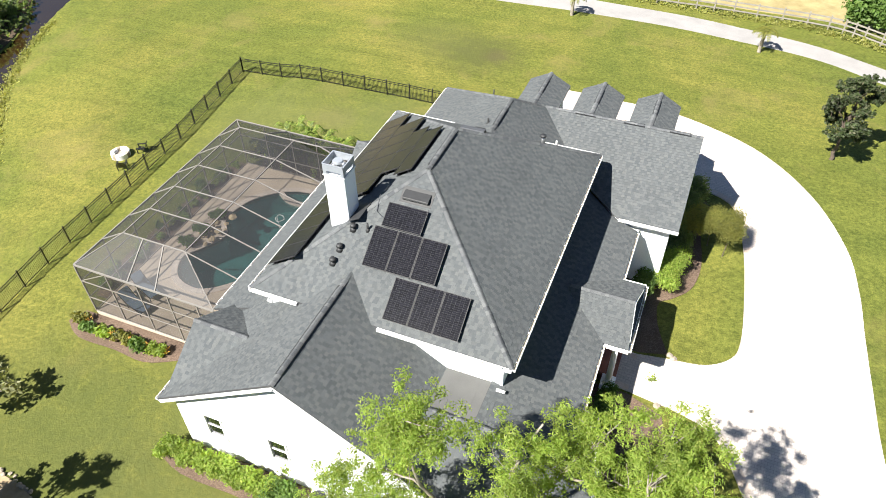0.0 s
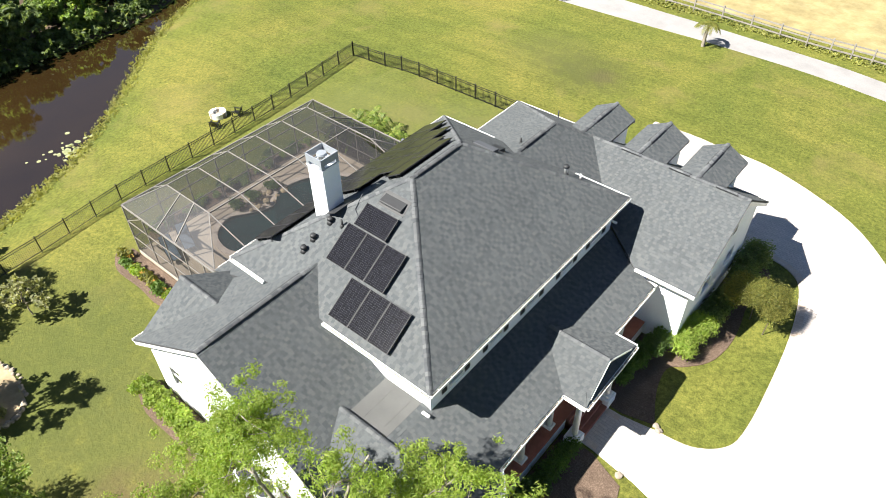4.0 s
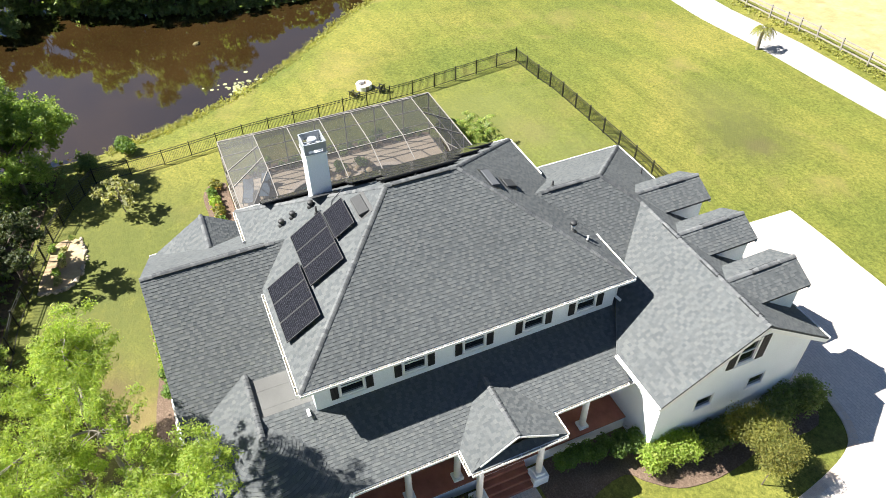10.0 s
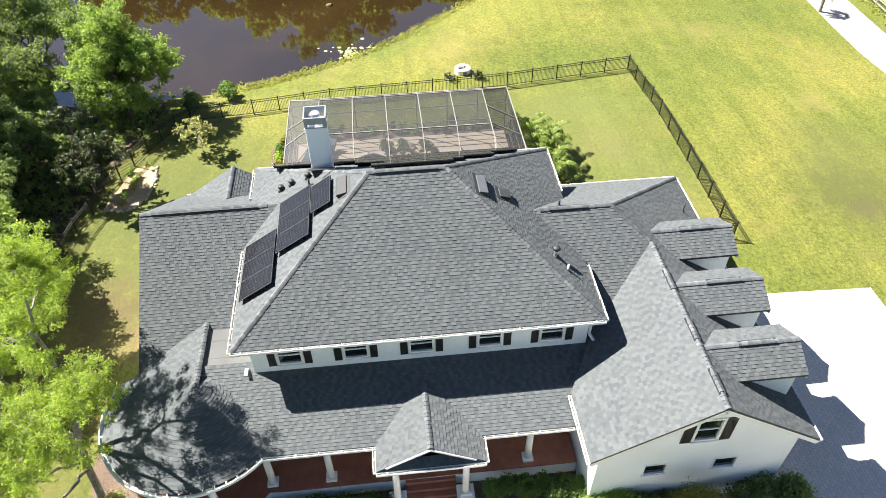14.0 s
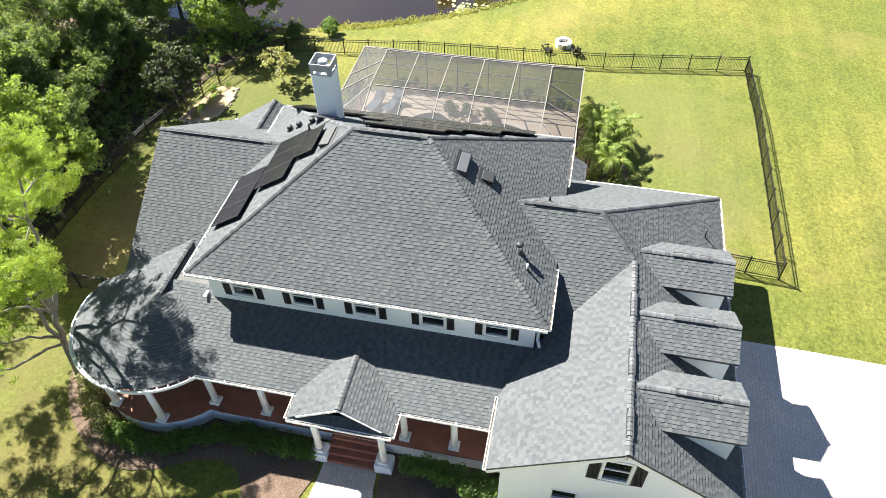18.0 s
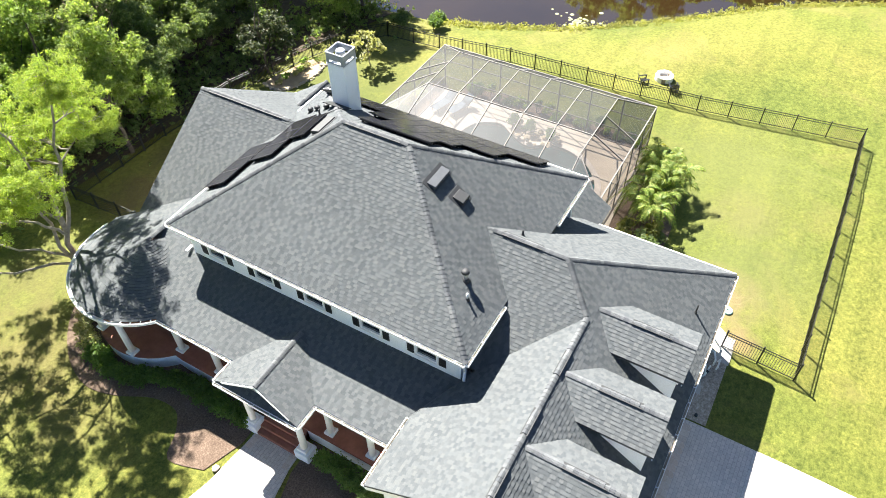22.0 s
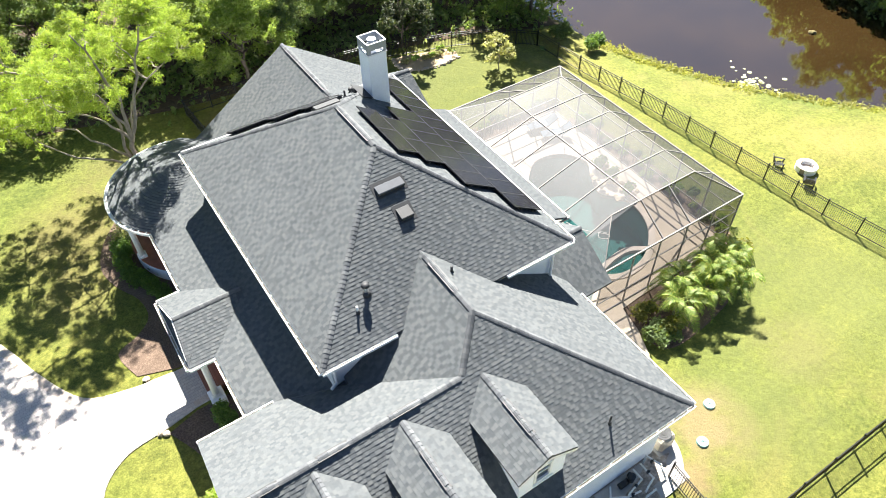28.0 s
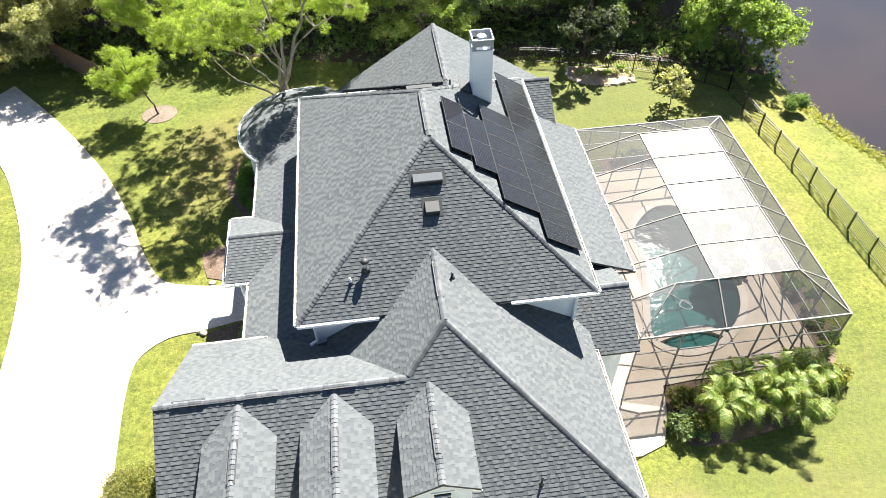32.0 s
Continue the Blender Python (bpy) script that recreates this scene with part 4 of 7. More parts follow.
# porch floor, steps, columns and the house front behind
FLR = 0.65
bm = bmesh.new()
outline = [(-5.0, 28.9), (-1.17, 28.9), (-1.17, 16.6)] + [(TX + (TR - 0.2) * math.cos(a), TY + (TR - 0.2) * math.sin(a)) for a in np.linspace(radians(48), radians(-160), 30)] + [(-6.6, 16.0)]
prism(bm, outline, -0.3, FLR - 0.06)
part("porch_base", bm, M_WALL, house, "white stucco porch base")
bm = bmesh.new()
prism(bm, [(x * 1.0 + (0.04 if x > -2 else 0), y) for x, y in outline], FLR - 0.06, FLR)
part("porch_floor", bm, M_BRICKRED, house, "red tile porch floor")
wall((-4.25, 15.9), (0, 1), 13.2, -0.3, [(0, 4.6), (13.2, 4.6)], [(1.6, 2.8, 1.3, 2.8), (4.0, 5.2, 1.3, 2.8), (6.0, 7.5, 0.65, 2.85), (8.6, 9.8, 1.3, 2.8), (10.6, 11.8, 1.3, 2.8)])
for q in (1.6, 4.0, 8.6, 10.6):
    window((-4.25, 15.9 + q, 1.3), (0, 1), 1.2, 1.5, label="porch sash window")
part("front_door", boxbm((-4.4, 21.92, 0.65), (-4.34, 23.38, 2.85), bevel=0.01), M_BRONZE, house, "dark panelled entrance door")


def column(x, y, z0, z1, r=0.15, plinth=0.0):
    bm = bmesh.new()
    cyl(bm, (x, y, z0 + 0.1), (x, y, z1 - 0.12), r, r * 0.88, 20)
    c = part("column", bm, M_TRIM, house, smooth=True)
    part("base", boxbm((x - r * 1.5, y - r * 1.5, z0), (x + r * 1.5, y + r * 1.5, z0 + 0.14), bevel=0.02), M_TRIM, c)
    part("capital", boxbm((x - r * 1.35, y - r * 1.35, z1 - 0.14), (x + r * 1.35, y + r * 1.35, z1), bevel=0.015), M_TRIM, c)
    if plinth:
        part("pedestal", boxbm((x - 0.33, y - 0.36, -0.3), (x + 0.33, y + 0.36, z0), bevel=0.02), M_WALL, c)


for y in (18.6, 20.75, 24.75, 26.85):
    column(-1.54, y, FLR, 3.4)
for a in (54, 13, -30, -70, -105):
    column(TX + (TR - 0.36) * math.cos(radians(a)), TY + (TR - 0.36) * math.sin(radians(a)), FLR, 3.4)
for y in (EY - 1.4, EY + 1.4):
    column(-0.5, y, 0.32, 3.4, plinth=1)
for i in range(4):
    part("step", boxbm((-1.32 + 0.02, EY - 1.05, -0.3), (-0.2 - i * 0.27, EY + 1.05, -0.02 + i * 0.17), bevel=0.015), M_BRICKRED, house)
bm = bmesh.new()
for a, b in (((-1.6, 16.6, 3.3), (-1.6, 28.9, 3.3)), ((-0.5, EY - 1.6, 3.3), (-0.5, EY + 1.6, 3.3))):
    bar(bm, a, b, 0.2, 0.28)
part("porch_beam", bm, M_TRIM, house)
part("porch_ceiling", boxbm((-4.2, 16.8, 3.38), (-1.0, 28.9, 3.42)), M_TRIM, house)

# chimney
CX, CY, CH = -12.34, 19.06, 0.45
chim = part("chimney", boxbm((CX - CH, CY - CH, 7.5), (CX + CH, CY + CH, 10.9), bevel=0.02), M_WALL, house, "tall white stucco chimney with a pale metal shroud")
part("crown", boxbm((CX - CH - 0.035, CY - CH - 0.035, 10.9), (CX + CH + 0.035, CY + CH + 0.035, 10.96), bevel=0.01), M_TRIM, chim)
for sx, sy, ex, ey in ((-1, -1, 1, -1), (1, -1, 1, 1), (1, 1, -1, 1), (-1, 1, -1, -1)):
    side_a, side_b = Vector((CX + sx * CH, CY + sy * CH, 0)), Vector((CX + ex * CH, CY + ey * CH, 0))
    bm = bmesh.new()
    for z_, h_ in ((10.99, 0.06), (11.30, 0.30)):
        bar(bm, side_a + Vector((0, 0, z_)), side_b + Vector((0, 0, z_)), 0.022, h_)
    d_ = (side_b - side_a) * 0.16
    bar(bm, side_a + Vector((0, 0, 11.085)), side_a + d_ + Vector((0, 0, 11.085)), 0.022, 0.13)
    bar(bm, side_b - d_ + Vector((0, 0, 11.085)), side_b + Vector((0, 0, 11.085)), 0.022, 0.13)
    sh = part("shroud", bm, M_PALE_ALU, chim, "pale metal shroud panel with a slot")
    bm = bmesh.new()
    bar(bm, side_a + Vector((0, 0, 11.46)), side_b + Vector((0, 0, 11.46)), 0.05, 0.03)
    part("rim", bm, M_PALE_ALU, sh)
bm = bmesh.new()
cyl(bm, (CX, CY, 10.96), (CX, CY, 11.30), 0.14, 0.14, 20)
part("flue", bm, M_GALV, chim)
bm = bmesh.new()
cyl(bm, (CX, CY, 11.36), (CX, CY, 11.44), 0.22, 0.19, 24)
part("flue_cap", bm, M_PALE_ALU, chim)
# cricket and flashing at the chimney's foot
zf = MZ + K * (CX - MX0)
bm = bmesh.new()
slab(bm, [(CX + CH, CY - CH - 0.12, zf + 0.42), (CX + CH + 0.55, CY - CH - 0.12, zf + 0.72), (CX + CH + 0.55, CY + CH + 0.12, zf + 0.72), (CX + CH, CY + CH + 0.12, zf + 0.42)], 0.03)
part("flashing", bm, M_DARKPLASTIC, chim)

# ---- the ground ----
SHORE = smooth_line([(-40, -45), (-37, -20), (-36, -5), (-36.2, 5), (-36.9, 11), (-38.7, 15.3), (-41.4, 20.4), (-45.8, 26), (-51.3, 32), (-55.2, 37.6), (-58.5, 44), (-64, 56), (-80, 70)], 4)
FARSHORE = smooth_line([(-95, 66), (-72, 54), (-62, 45), (-57.8, 37), (-57.0, 31), (-57.5, 25), (-60, 15), (-65.5, 5.5), (-75, -10), (-90, -45)], 4)
POND = np.array(SHORE + FARSHORE)
POND_Z = -1.8


def pond_distance(X, Y):
    """Signed distance to the pond's edge, negative in the water."""
    d = np.full(X.shape, 1e9)
    inside = np.zeros(X.shape, bool)
    for a, b in zip(POND, np.roll(POND, -1, 0)):
        e = b - a
        t = np.clip(((X - a[0]) * e[0] + (Y - a[1]) * e[1]) / (e @ e), 0, 1)
        d = np.minimum(d, np.hypot(X - a[0] - t * e[0], Y - a[1] - t * e[1]))
        cross = (a[1] > Y) != (b[1] > Y)
        with np.errstate(divide="ignore", invalid="ignore"):
            inside ^= cross & (X < (b[0] - a[0]) * (Y - a[1]) / (b[1] - a[1] if b[1] != a[1] else 1e-9) + a[0])
    return np.where(inside, -d, d)


def ground_z(X, Y):
    X, Y = np.asarray(X, float), np.asarray(Y, float)
    z = np.interp(X, [-60, -36, -33, -27, -20, -14, -2, 2, 60], [-0.9, -0.75, -0.6, -0.2, -0.05, -0.02, -0.2, -0.3, -0.35])
    z = z + np.interp(Y, [38, 42, 60, 70], [0, 0.0, -0.5, -0.5])
    z = z + np.where((X < -6) & (X > -30), np.interp(Y, [34, 38, 42, 50], [0, 0.2, 0.15, 0]), 0)
    z = z + 0.05 * np.sin(X * 0.31 + 1.3) * np.sin(Y * 0.27)* np.clip((np.abs(X + 10) - 14) / 8, 0, 1)
    z = np.where((X > -26.3) & (X < -17.6) & (Y > 16.2) & (Y < 30), -0.6, z)
    z = np.where((X > -25.6) & (X < -18.7) & (Y > 18.6) & (Y < 29.4), -2.4, z)
    d = pond_distance(X, Y)
    z = np.where(d < 7, POND_Z + (z - POND_Z) * np.clip((d + 0.25) / 7.25, 0, 1) ** 0.75, z)
    return np.where(d < -0.25, POND_Z - np.clip(-d - 0.25, 0, 3) * 0.35, z)


def axis(lo, hi, step, far):
    a = np.arange(lo, hi + 1e-6, step)
    out = [far * f for f in (0.06, 0.12, 0.25, 0.5, 1.0)]
    return np.concatenate([[lo - q for q in out[::-1]], a, [hi + q for q in out]])


gx, gy = axis(-80, 40, 0.6, 900), axis(-40, 90, 0.6, 900)
GX, GY = np.meshgrid(gx, gy, indexing="ij")
GZ_ = ground_z(GX, GY)
gv = np.stack([GX, GY, GZ_], -1).reshape(-1, 3)
ni, nj = GX.shape
idx = np.arange(ni * nj).reshape(ni, nj)
gf = np.stack([idx[:-1, :-1], idx[1:, :-1], idx[1:, 1:], idx[:-1, 1:]], -1).reshape(-1, 4)
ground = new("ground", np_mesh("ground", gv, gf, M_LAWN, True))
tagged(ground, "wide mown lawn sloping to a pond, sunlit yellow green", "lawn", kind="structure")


def gz(x, y):
    return float(ground_z(np.array([x]), np.array([y]))[0])


def sheet(name, pts, mat, label, category, lift=0.03, kind="structure", step=0.6):
    """A thin layer laid over the ground inside a plan outline."""
    bm = bmesh.new()
    bm.faces.new([bm.verts.new((x, y, 0)) for x, y in pts])
    xs, ys = [p[0] for p in pts], [p[1] for p in pts]
    for ax, lo, hi in ((0, min(xs), max(xs)), (1, min(ys), max(ys))):
        q = lo + step
        while q < hi:
            co, no = [0, 0, 0], [0, 0, 0]
            co[ax], no[ax] = q, 1
            bmesh.ops.bisect_plane(bm, geom=bm.verts[:] + bm.edges[:] + bm.faces[:], plane_co=co, plane_no=no)
            q += step
    V = np.array([v.co[:] for v in bm.verts])
    Z = ground_z(V[:, 0], V[:, 1])
    for v, z in zip(bm.verts, Z):
        v.co.z = z + lift
    bmesh.ops.recalc_face_normals(bm, faces=bm.faces[:])
    if sum(f.normal.z for f in bm.faces) < 0:
        bmesh.ops.reverse_faces(bm, faces=bm.faces[:])
    rim = [e for e in bm.edges if e.is_boundary]
    r = bmesh.ops.extrude_edge_only(bm, edges=rim)
    for v in (g for g in r["geom"] if isinstance(g, bmesh.types.BMVert)):
        v.co.z -= lift + 0.12
    me = bpy.data.meshes.new(name)
    bm.to_mesh(me)
    bm.free()
    me.materials.append(mat)
    return tagged(new(name, me), label, category, kind=kind)


water = new("pond", np_mesh("pond", [(-120, -60, POND_Z), (-30, -60, POND_Z), (-30, 80, POND_Z), (-120, 80, POND_Z)], [(0, 1, 2, 3)], M_POND))
tagged(water, "still brown pond reflecting sky and trees", "pond", kind="structure")

sheet("far_bank", FARSHORE + [(-130, -45), (-130, 66)], M_FOREST, "dark leaf-littered bank beyond the pond", "bank", 0.05, step=5)

# ---- drive, road, walks ----
DRIVE_OUT = smooth_line([(20.5, 4.0), (16, 9.3), (13.6, 14.2), (12.2, 18.4), (11.55, 22.4), (11.3, 25.6), (11.05, 29.2), (10.85, 32.5), (10.2, 36.1), (8.1, 40.65), (4.4, 44.75), (-0.8, 47.05), (-5.5, 47.3), (-9.8, 47.2)], 5)
DRIVE_IN = [(-9.8, 36.8), (0.4, 36.8), (0.5, 38.3)] + smooth_line([(1.2, 38.7), (3.0, 38.2), (4.0, 37.05), (4.75, 33.7), (5.13, 29.5), (5.2, 26.6), (4.85, 25.3), (3.7, 24.4), (2.1, 24.15)], 5) + [(0.5, 23.85), (0.5, 21.45)] + \
    smooth_line([(1.7, 21.3), (2.8, 21.15), (4.6, 20.45), (6.0, 18.0), (7.06, 15.4), (9.5, 10.8), (13.5, 5.2), (17.5, 0.5)], 5)
drive = sheet("driveway", DRIVE_OUT + DRIVE_IN, M_DRIVE, "pale paver driveway curving round to the garage", "driveway", 0.05)


def border(line, width, side, label):
    """A row of terracotta pavers laid along the drive's edge."""
    P = [Vector((*q, 0)) for q in line]
    t = tagged(new("paver_border"), label, "paver border", kind="structure")
    acc = []
    for a, b in zip(P, P[1:]):
        n = max(1, round((b - a).length / 0.30))
        acc += [(a.lerp(b, i / n), a.lerp(b, (i + 1) / n)) for i in range(n)]
    V, F = [], []
    for a, b in acc:
        d = (b - a).normalized()
        s_ = Vector((-d.y, d.x, 0)) * side
        for w0, w1 in ((0.02, width * 0.49), (width * 0.51, width)):
            k = len(V)
            q0, q1 = a + d * 0.008, b - d * 0.008
            z = gz(a.x, a.y) + 0.062
            V += [(*(q0 + s_ * w0).xy, z), (*(q1 + s_ * w0).xy, z), (*(q1 + s_ * w1).xy, z), (*(q0 + s_ * w1).xy, z)]
            V += [(v[0], v[1], v[2] - 0.05) for v in V[-4:]]
            F += [(k, k + 1, k + 2, k + 3), (k, k + 1, k + 5, k + 4), (k + 1, k + 2, k + 6, k + 5), (k + 2, k + 3, k + 7, k + 6), (k + 3, k, k + 4, k + 7)]
    ob = part_np("pavers", V, F, M_PAVER, t, kind="stuff")
    return t


border(DRIVE_OUT, 0.42, 1, "terracotta paver border along the outer edge of the drive")
gap_ = next(i for i, q in enumerate(DRIVE_IN) if q == (0.5, 23.85))
border(DRIVE_IN[3:gap_], 0.42, 1, "terracotta paver border along the island's edge of the drive")
border(DRIVE_IN[gap_ + 2:], 0.42, 1, "terracotta paver border along the inner edge of the drive")
border([(-9.6, 37.5), (0.3, 37.5)], 0.4, 1, "terracotta paver band before the garage")
border([(5.2, 29.6), (10.9, 30.6)], 0.45, 1, "terracotta paver band across the drive")
road = sheet("road", smooth_line([(-60, 62.6), (-36.5, 61.6), (-27.8, 61.5), (-19, 61.5), (-10, 61.9), (-2, 61.9), (7.5, 60.7), (13.5, 57.9), (25, 51.5), (40, 42)], 5) + smooth_line([(43, 45), (27, 54.3), (13.6, 60.6), (7.5, 63.2), (-0.7, 64.6), (-9.3, 64.8), (-18, 64.9), (-27, 65.3), (-60, 66)], 5),
             M_ROAD, "pale shell lane along the lawn", "lane", 0.02, step=2)
pasture = sheet("pasture", [(-70, 69.2), (-20, 68.6), (10, 68.3), (60, 64), (90, 120), (-70, 140)], M_DRYGRASS, "dry straw-coloured pasture", "pasture", 0.04, step=6)

walk_way = sheet("entrance_walk", [(-0.3, 21.5), (-0.3, 23.8), (0.55, 23.85), (0.55, 21.45)], M_DRIVE, "paver walk at the entrance steps", "paved walk", 0.055)
border([(0.5, 23.8), (-0.3, 23.76)], 0.3, 1, "terracotta border of the entrance walk")
border([(-0.3, 21.54), (0.5, 21.5)], 0.3, 1, "terracotta border of the entrance walk")

# beds
bed_front = sheet("planting_bed", [(0.5, 24.0)] + smooth_line([(1.9, 24.4), (1.1, 26.2), (0.9, 27.7), (1.5, 28.3), (2.35, 29.4), (2.65, 31.0), (2.55, 32.6), (2.3, 34.2), (2.4, 37.2), (0.6, 38.2)], 4) + [(0.45, 28.95), (-1.1, 28.9), (-1.1, 24.0)], M_MULCH, "dark bark mulch bed along the garage front", "mulch bed", 0.04)
bed_porch = sheet("planting_bed", [(0.5, 21.3), (-1.1, 21.3), (-1.1, 16.8)] + [(TX + 3.3 * math.cos(a), TY + 3.3 * math.sin(a)) for a in np.linspace(radians(60), radians(-170), 14)] + smooth_line([(-7.5, 9.2), (-4.3, 8.2), (-1.9, 8.5), (-0.2, 9.5), (1.2, 11.2), (1.8, 13), (1.5, 14.6), (0.75, 16.2), (0.7, 17.6), (1.5, 18.4), (2.6, 19.0), (2.2, 20.7)], 4), M_MULCH, "dark bark mulch bed round the porch", "mulch bed", 0.04)
bed_side = sheet("planting_bed", [(-5, 11.38), (-17.6, 11.38)] + smooth_line([(-18.4, 10.6), (-16.5, 9.9), (-13, 9.9), (-10, 9.4), (-6, 9.2)], 4), M_MULCH, "bark mulch bed along the side wall", "mulch bed", 0.04)
bed_pool = sheet("planting_bed", [(-27.2, 15.9), (-20.5, 15.9)] + smooth_line([(-20.4, 14.9), (-22, 14.2), (-24, 14.3), (-26.3, 14.3), (-27.6, 15.0)], 4), M_MULCH, "flower bed with bark mulch beside the pool cage", "flower bed", 0.04)
bed_palm = sheet("planting_bed", [(-18.95, 30.25), (-25.6, 30.25)] + smooth_line([(-25.9, 31.0), (-25.4, 32.2), (-23.6, 33.0), (-20.6, 33.5), (-18.9, 33.3), (-18.55, 32.0)], 4), M_MULCH, "dark mulch bed under the palms", "mulch bed", 0.035)
gravel = sheet("gravel_strip", [(-15.2, 36.75), (-9.9, 36.75), (-9.9, 38.4), (-15.0, 38.4)], M_GRAVEL, "grey gravel strip behind the garage", "gravel", 0.03)


bed_cage = sheet("planting_bed", [(-26.6, 17.0), (-26.6, 30.2)] + smooth_line([(-27.2, 30.3), (-28.0, 28.4), (-28.15, 24.0), (-28.2, 20.0), (-27.6, 17.0)], 4), M_MULCH, "dark mulch bed behind the pool cage", "mulch bed", 0.035)

# ---- pool and its deck ----
DECK_Z = 0.03
POOL = smooth_line([(-20.9, 20.2), (-22.4, 19.1), (-24.2, 19.5), (-25.0, 21.0), (-24.3, 22.3), (-23.8, 23.5), (-24.6, 24.6), (-24.5, 26.2), (-23.7, 27.6), (-22.2, 28.7), (-20.4, 28.9), (-19.2, 27.9), (-19.6, 26), (-20.3, 23.6), (-20.3, 21.5)], 6, True)


def flat_with_hole(outer, hole, z, z_low):
    """A flat plate with a hole, cut in narrow strips."""
    ys = np.arange(min(p[1] for p in outer), max(p[1] for p in outer) + 1e-6, 0.12)
    sw = lambda pts: [(x, y) for x, y in pts]
    V, F = [], []
    for a, b in zip(ys, ys[1:]):
        lo = sorted(q for o in (outer, hole) for sp in spans(sw(o), a + 0.003) for q in sp)
        hi = sorted(q for o in (outer, hole) for sp in spans(sw(o), b - 0.003) for q in sp)
        if len(lo) != len(hi):
            lo = hi
        for i in range(0, len(lo) - 1, 2):
            k = len(V)
            V += [(lo[i], a, z), (lo[i + 1], a, z), (hi[i + 1], b, z), (hi[i], b, z)]
            F.append((k, k + 1, k + 2, k + 3))
    for ring in (outer, hole):
        n = len(ring)
        for i in range(n):
            k = len(V)
            (x0, y0), (x1, y1) = ring[i], ring[(i + 1) % n]
            V += [(x0, y0, z), (x1, y1, z), (x1, y1, z_low), (x0, y0, z_low)]
            F.append((k, k + 1, k + 2, k + 3))
    return V, F


DECK = [(-26.5, 15.95), (-17.3, 15.95), (-17.3, 26.4), (-16.4, 26.5), (-16.4, 30.4), (-14.6, 30.5), (-14.6, 32.6), (-15.2, 33.6), (-16.6, 33.7), (-18.0, 33.2), (-18.6, 31.8), (-18.9, 30.4), (-26.5, 30.15)]
V, F = flat_with_hole(DECK, POOL, DECK_Z, -0.35)
tagged(new("pool_deck", np_mesh("pool_deck", V, F, M_DECKING)), "tan textured concrete pool deck", "pool deck", kind="structure")

pool = thing("swimming_pool", "free-form pool with teal water and pale coping", "pool", (-22, 24, 0))
part_np("water", [(x, y, -0.12) for x, y in POOL] + [(-22, 24, -0.12)], [(i, (i + 1) % len(POOL), len(POOL)) for i in range(len(POOL))], M_POOLWATER, pool)
bm = bmesh.new()
n = len(POOL)
flo = [bm.verts.new((x, y, -1.75)) for x, y in POOL]
rimv = [bm.verts.new((x, y, 0.0)) for x, y in POOL]
mid = bm.verts.new((-22, 24, -1.9))
for i in range(n):
    bm.faces.new((flo[i], flo[(i + 1) % n], mid))
    bm.faces.new((rimv[i], rimv[(i + 1) % n], flo[(i + 1) % n], flo[i]))
part("basin", bm, M_PLASTER, pool, "teal plaster basin")
bm = bmesh.new()
for i in range(n):
    (x0, y0), (x1, y1) = POOL[i], POOL[(i + 1) % n]
    bar(bm, (x0, y0, DECK_Z + 0.015), (x1, y1, DECK_Z + 0.015), 0.36, 0.06)
part("coping", bm, M_COPING, pool, "pale stone coping")
bm = bmesh.new()
for a, b in zip(smooth_line([(-22.9, 28.3), (-21.9, 27.7), (-20.8, 27.7), (-19.5, 28.0)], 5), smooth_line([(-22.9, 28.3), (-21.9, 27.7), (-20.8, 27.7), (-19.5, 28.0)], 5)[1:]):
    bar(bm, (*a, -0.1), (*b, -0.1), 0.3, 0.3)
part("spa_wall", bm, M_COPING, pool)
bm = bmesh.new()
pts = smooth_line([(-21.9, 26.1), (-21.6, 25.8), (-21.3, 26.1), (-21.6, 26.4), (-21.85, 26.2), (-21.0, 25.2), (-20.6, 24.2)], 6)
for a, b in zip(pts, pts[1:]):
    cyl(bm, (*a, -0.09), (*b, -0.09), 0.022, seg=6)
part("cleaner_hose", bm, M_PVC, pool, "floating pale cleaner hose")


def rock(name, x, y, z, r, seed, mat=None, parent=None, flat=0.7):
    rr = random.Random(seed)
    bm = bmesh.new()
    bmesh.ops.create_icosphere(bm, subdivisions=2, radius=r)
    for v in bm.verts:
        v.co *= 0.8 + 0.35 * noise.noise(v.co * (1.3 / r) + Vector((seed * 3.1, 0, 0)))
        v.co.z *= flat
        v.co += Vector((x, y, z + r * flat * 0.5))
    return part(name, bm, mat or M_STONE, parent)


falls = thing("rock_waterfall", "piled tan boulders at the pool's edge", "rocks", (-24.6, 23.4, 0))
rr = random.Random(4)
for i in range(26):
    rock("boulder", -24.5 + rr.uniform(-0.75, 0.7), 22.2 + i * 0.12 + rr.uniform(-0.3, 0.3), DECK_Z + rr.uniform(-0.05, 0.35), rr.uniform(0.12, 0.30), i, M_BOULDER, falls, 0.6)

# ---- pool cage ----
cage = thing("pool_cage", "screened aluminium pool enclosure with a raised flat top", "pool enclosure", (-22, 23, 0))
XB, XK, XH, XG, ZE, ZK, ZG = -26.55, -24.8, -21.05, -18.2, 3.36, 4.37, 3.5
YL, YR = 16.0, 30.1
YB = (18.05, 20.08, 22.11, 24.14, 26.17, 28.2)


def beam(a, b, w=0.05, h=0.06, name="beam"):
    bm = bmesh.new()
    bar(bm, a, b, w, h)
    return part(name, bm, M_CAGE_TOP if name == "beam" else M_CAGE, cage)


def screen(*pts):
    k = len(pts)
    ob = part_np("screen", pts, [tuple(range(k))], M_SCREEN, cage)
    return ob


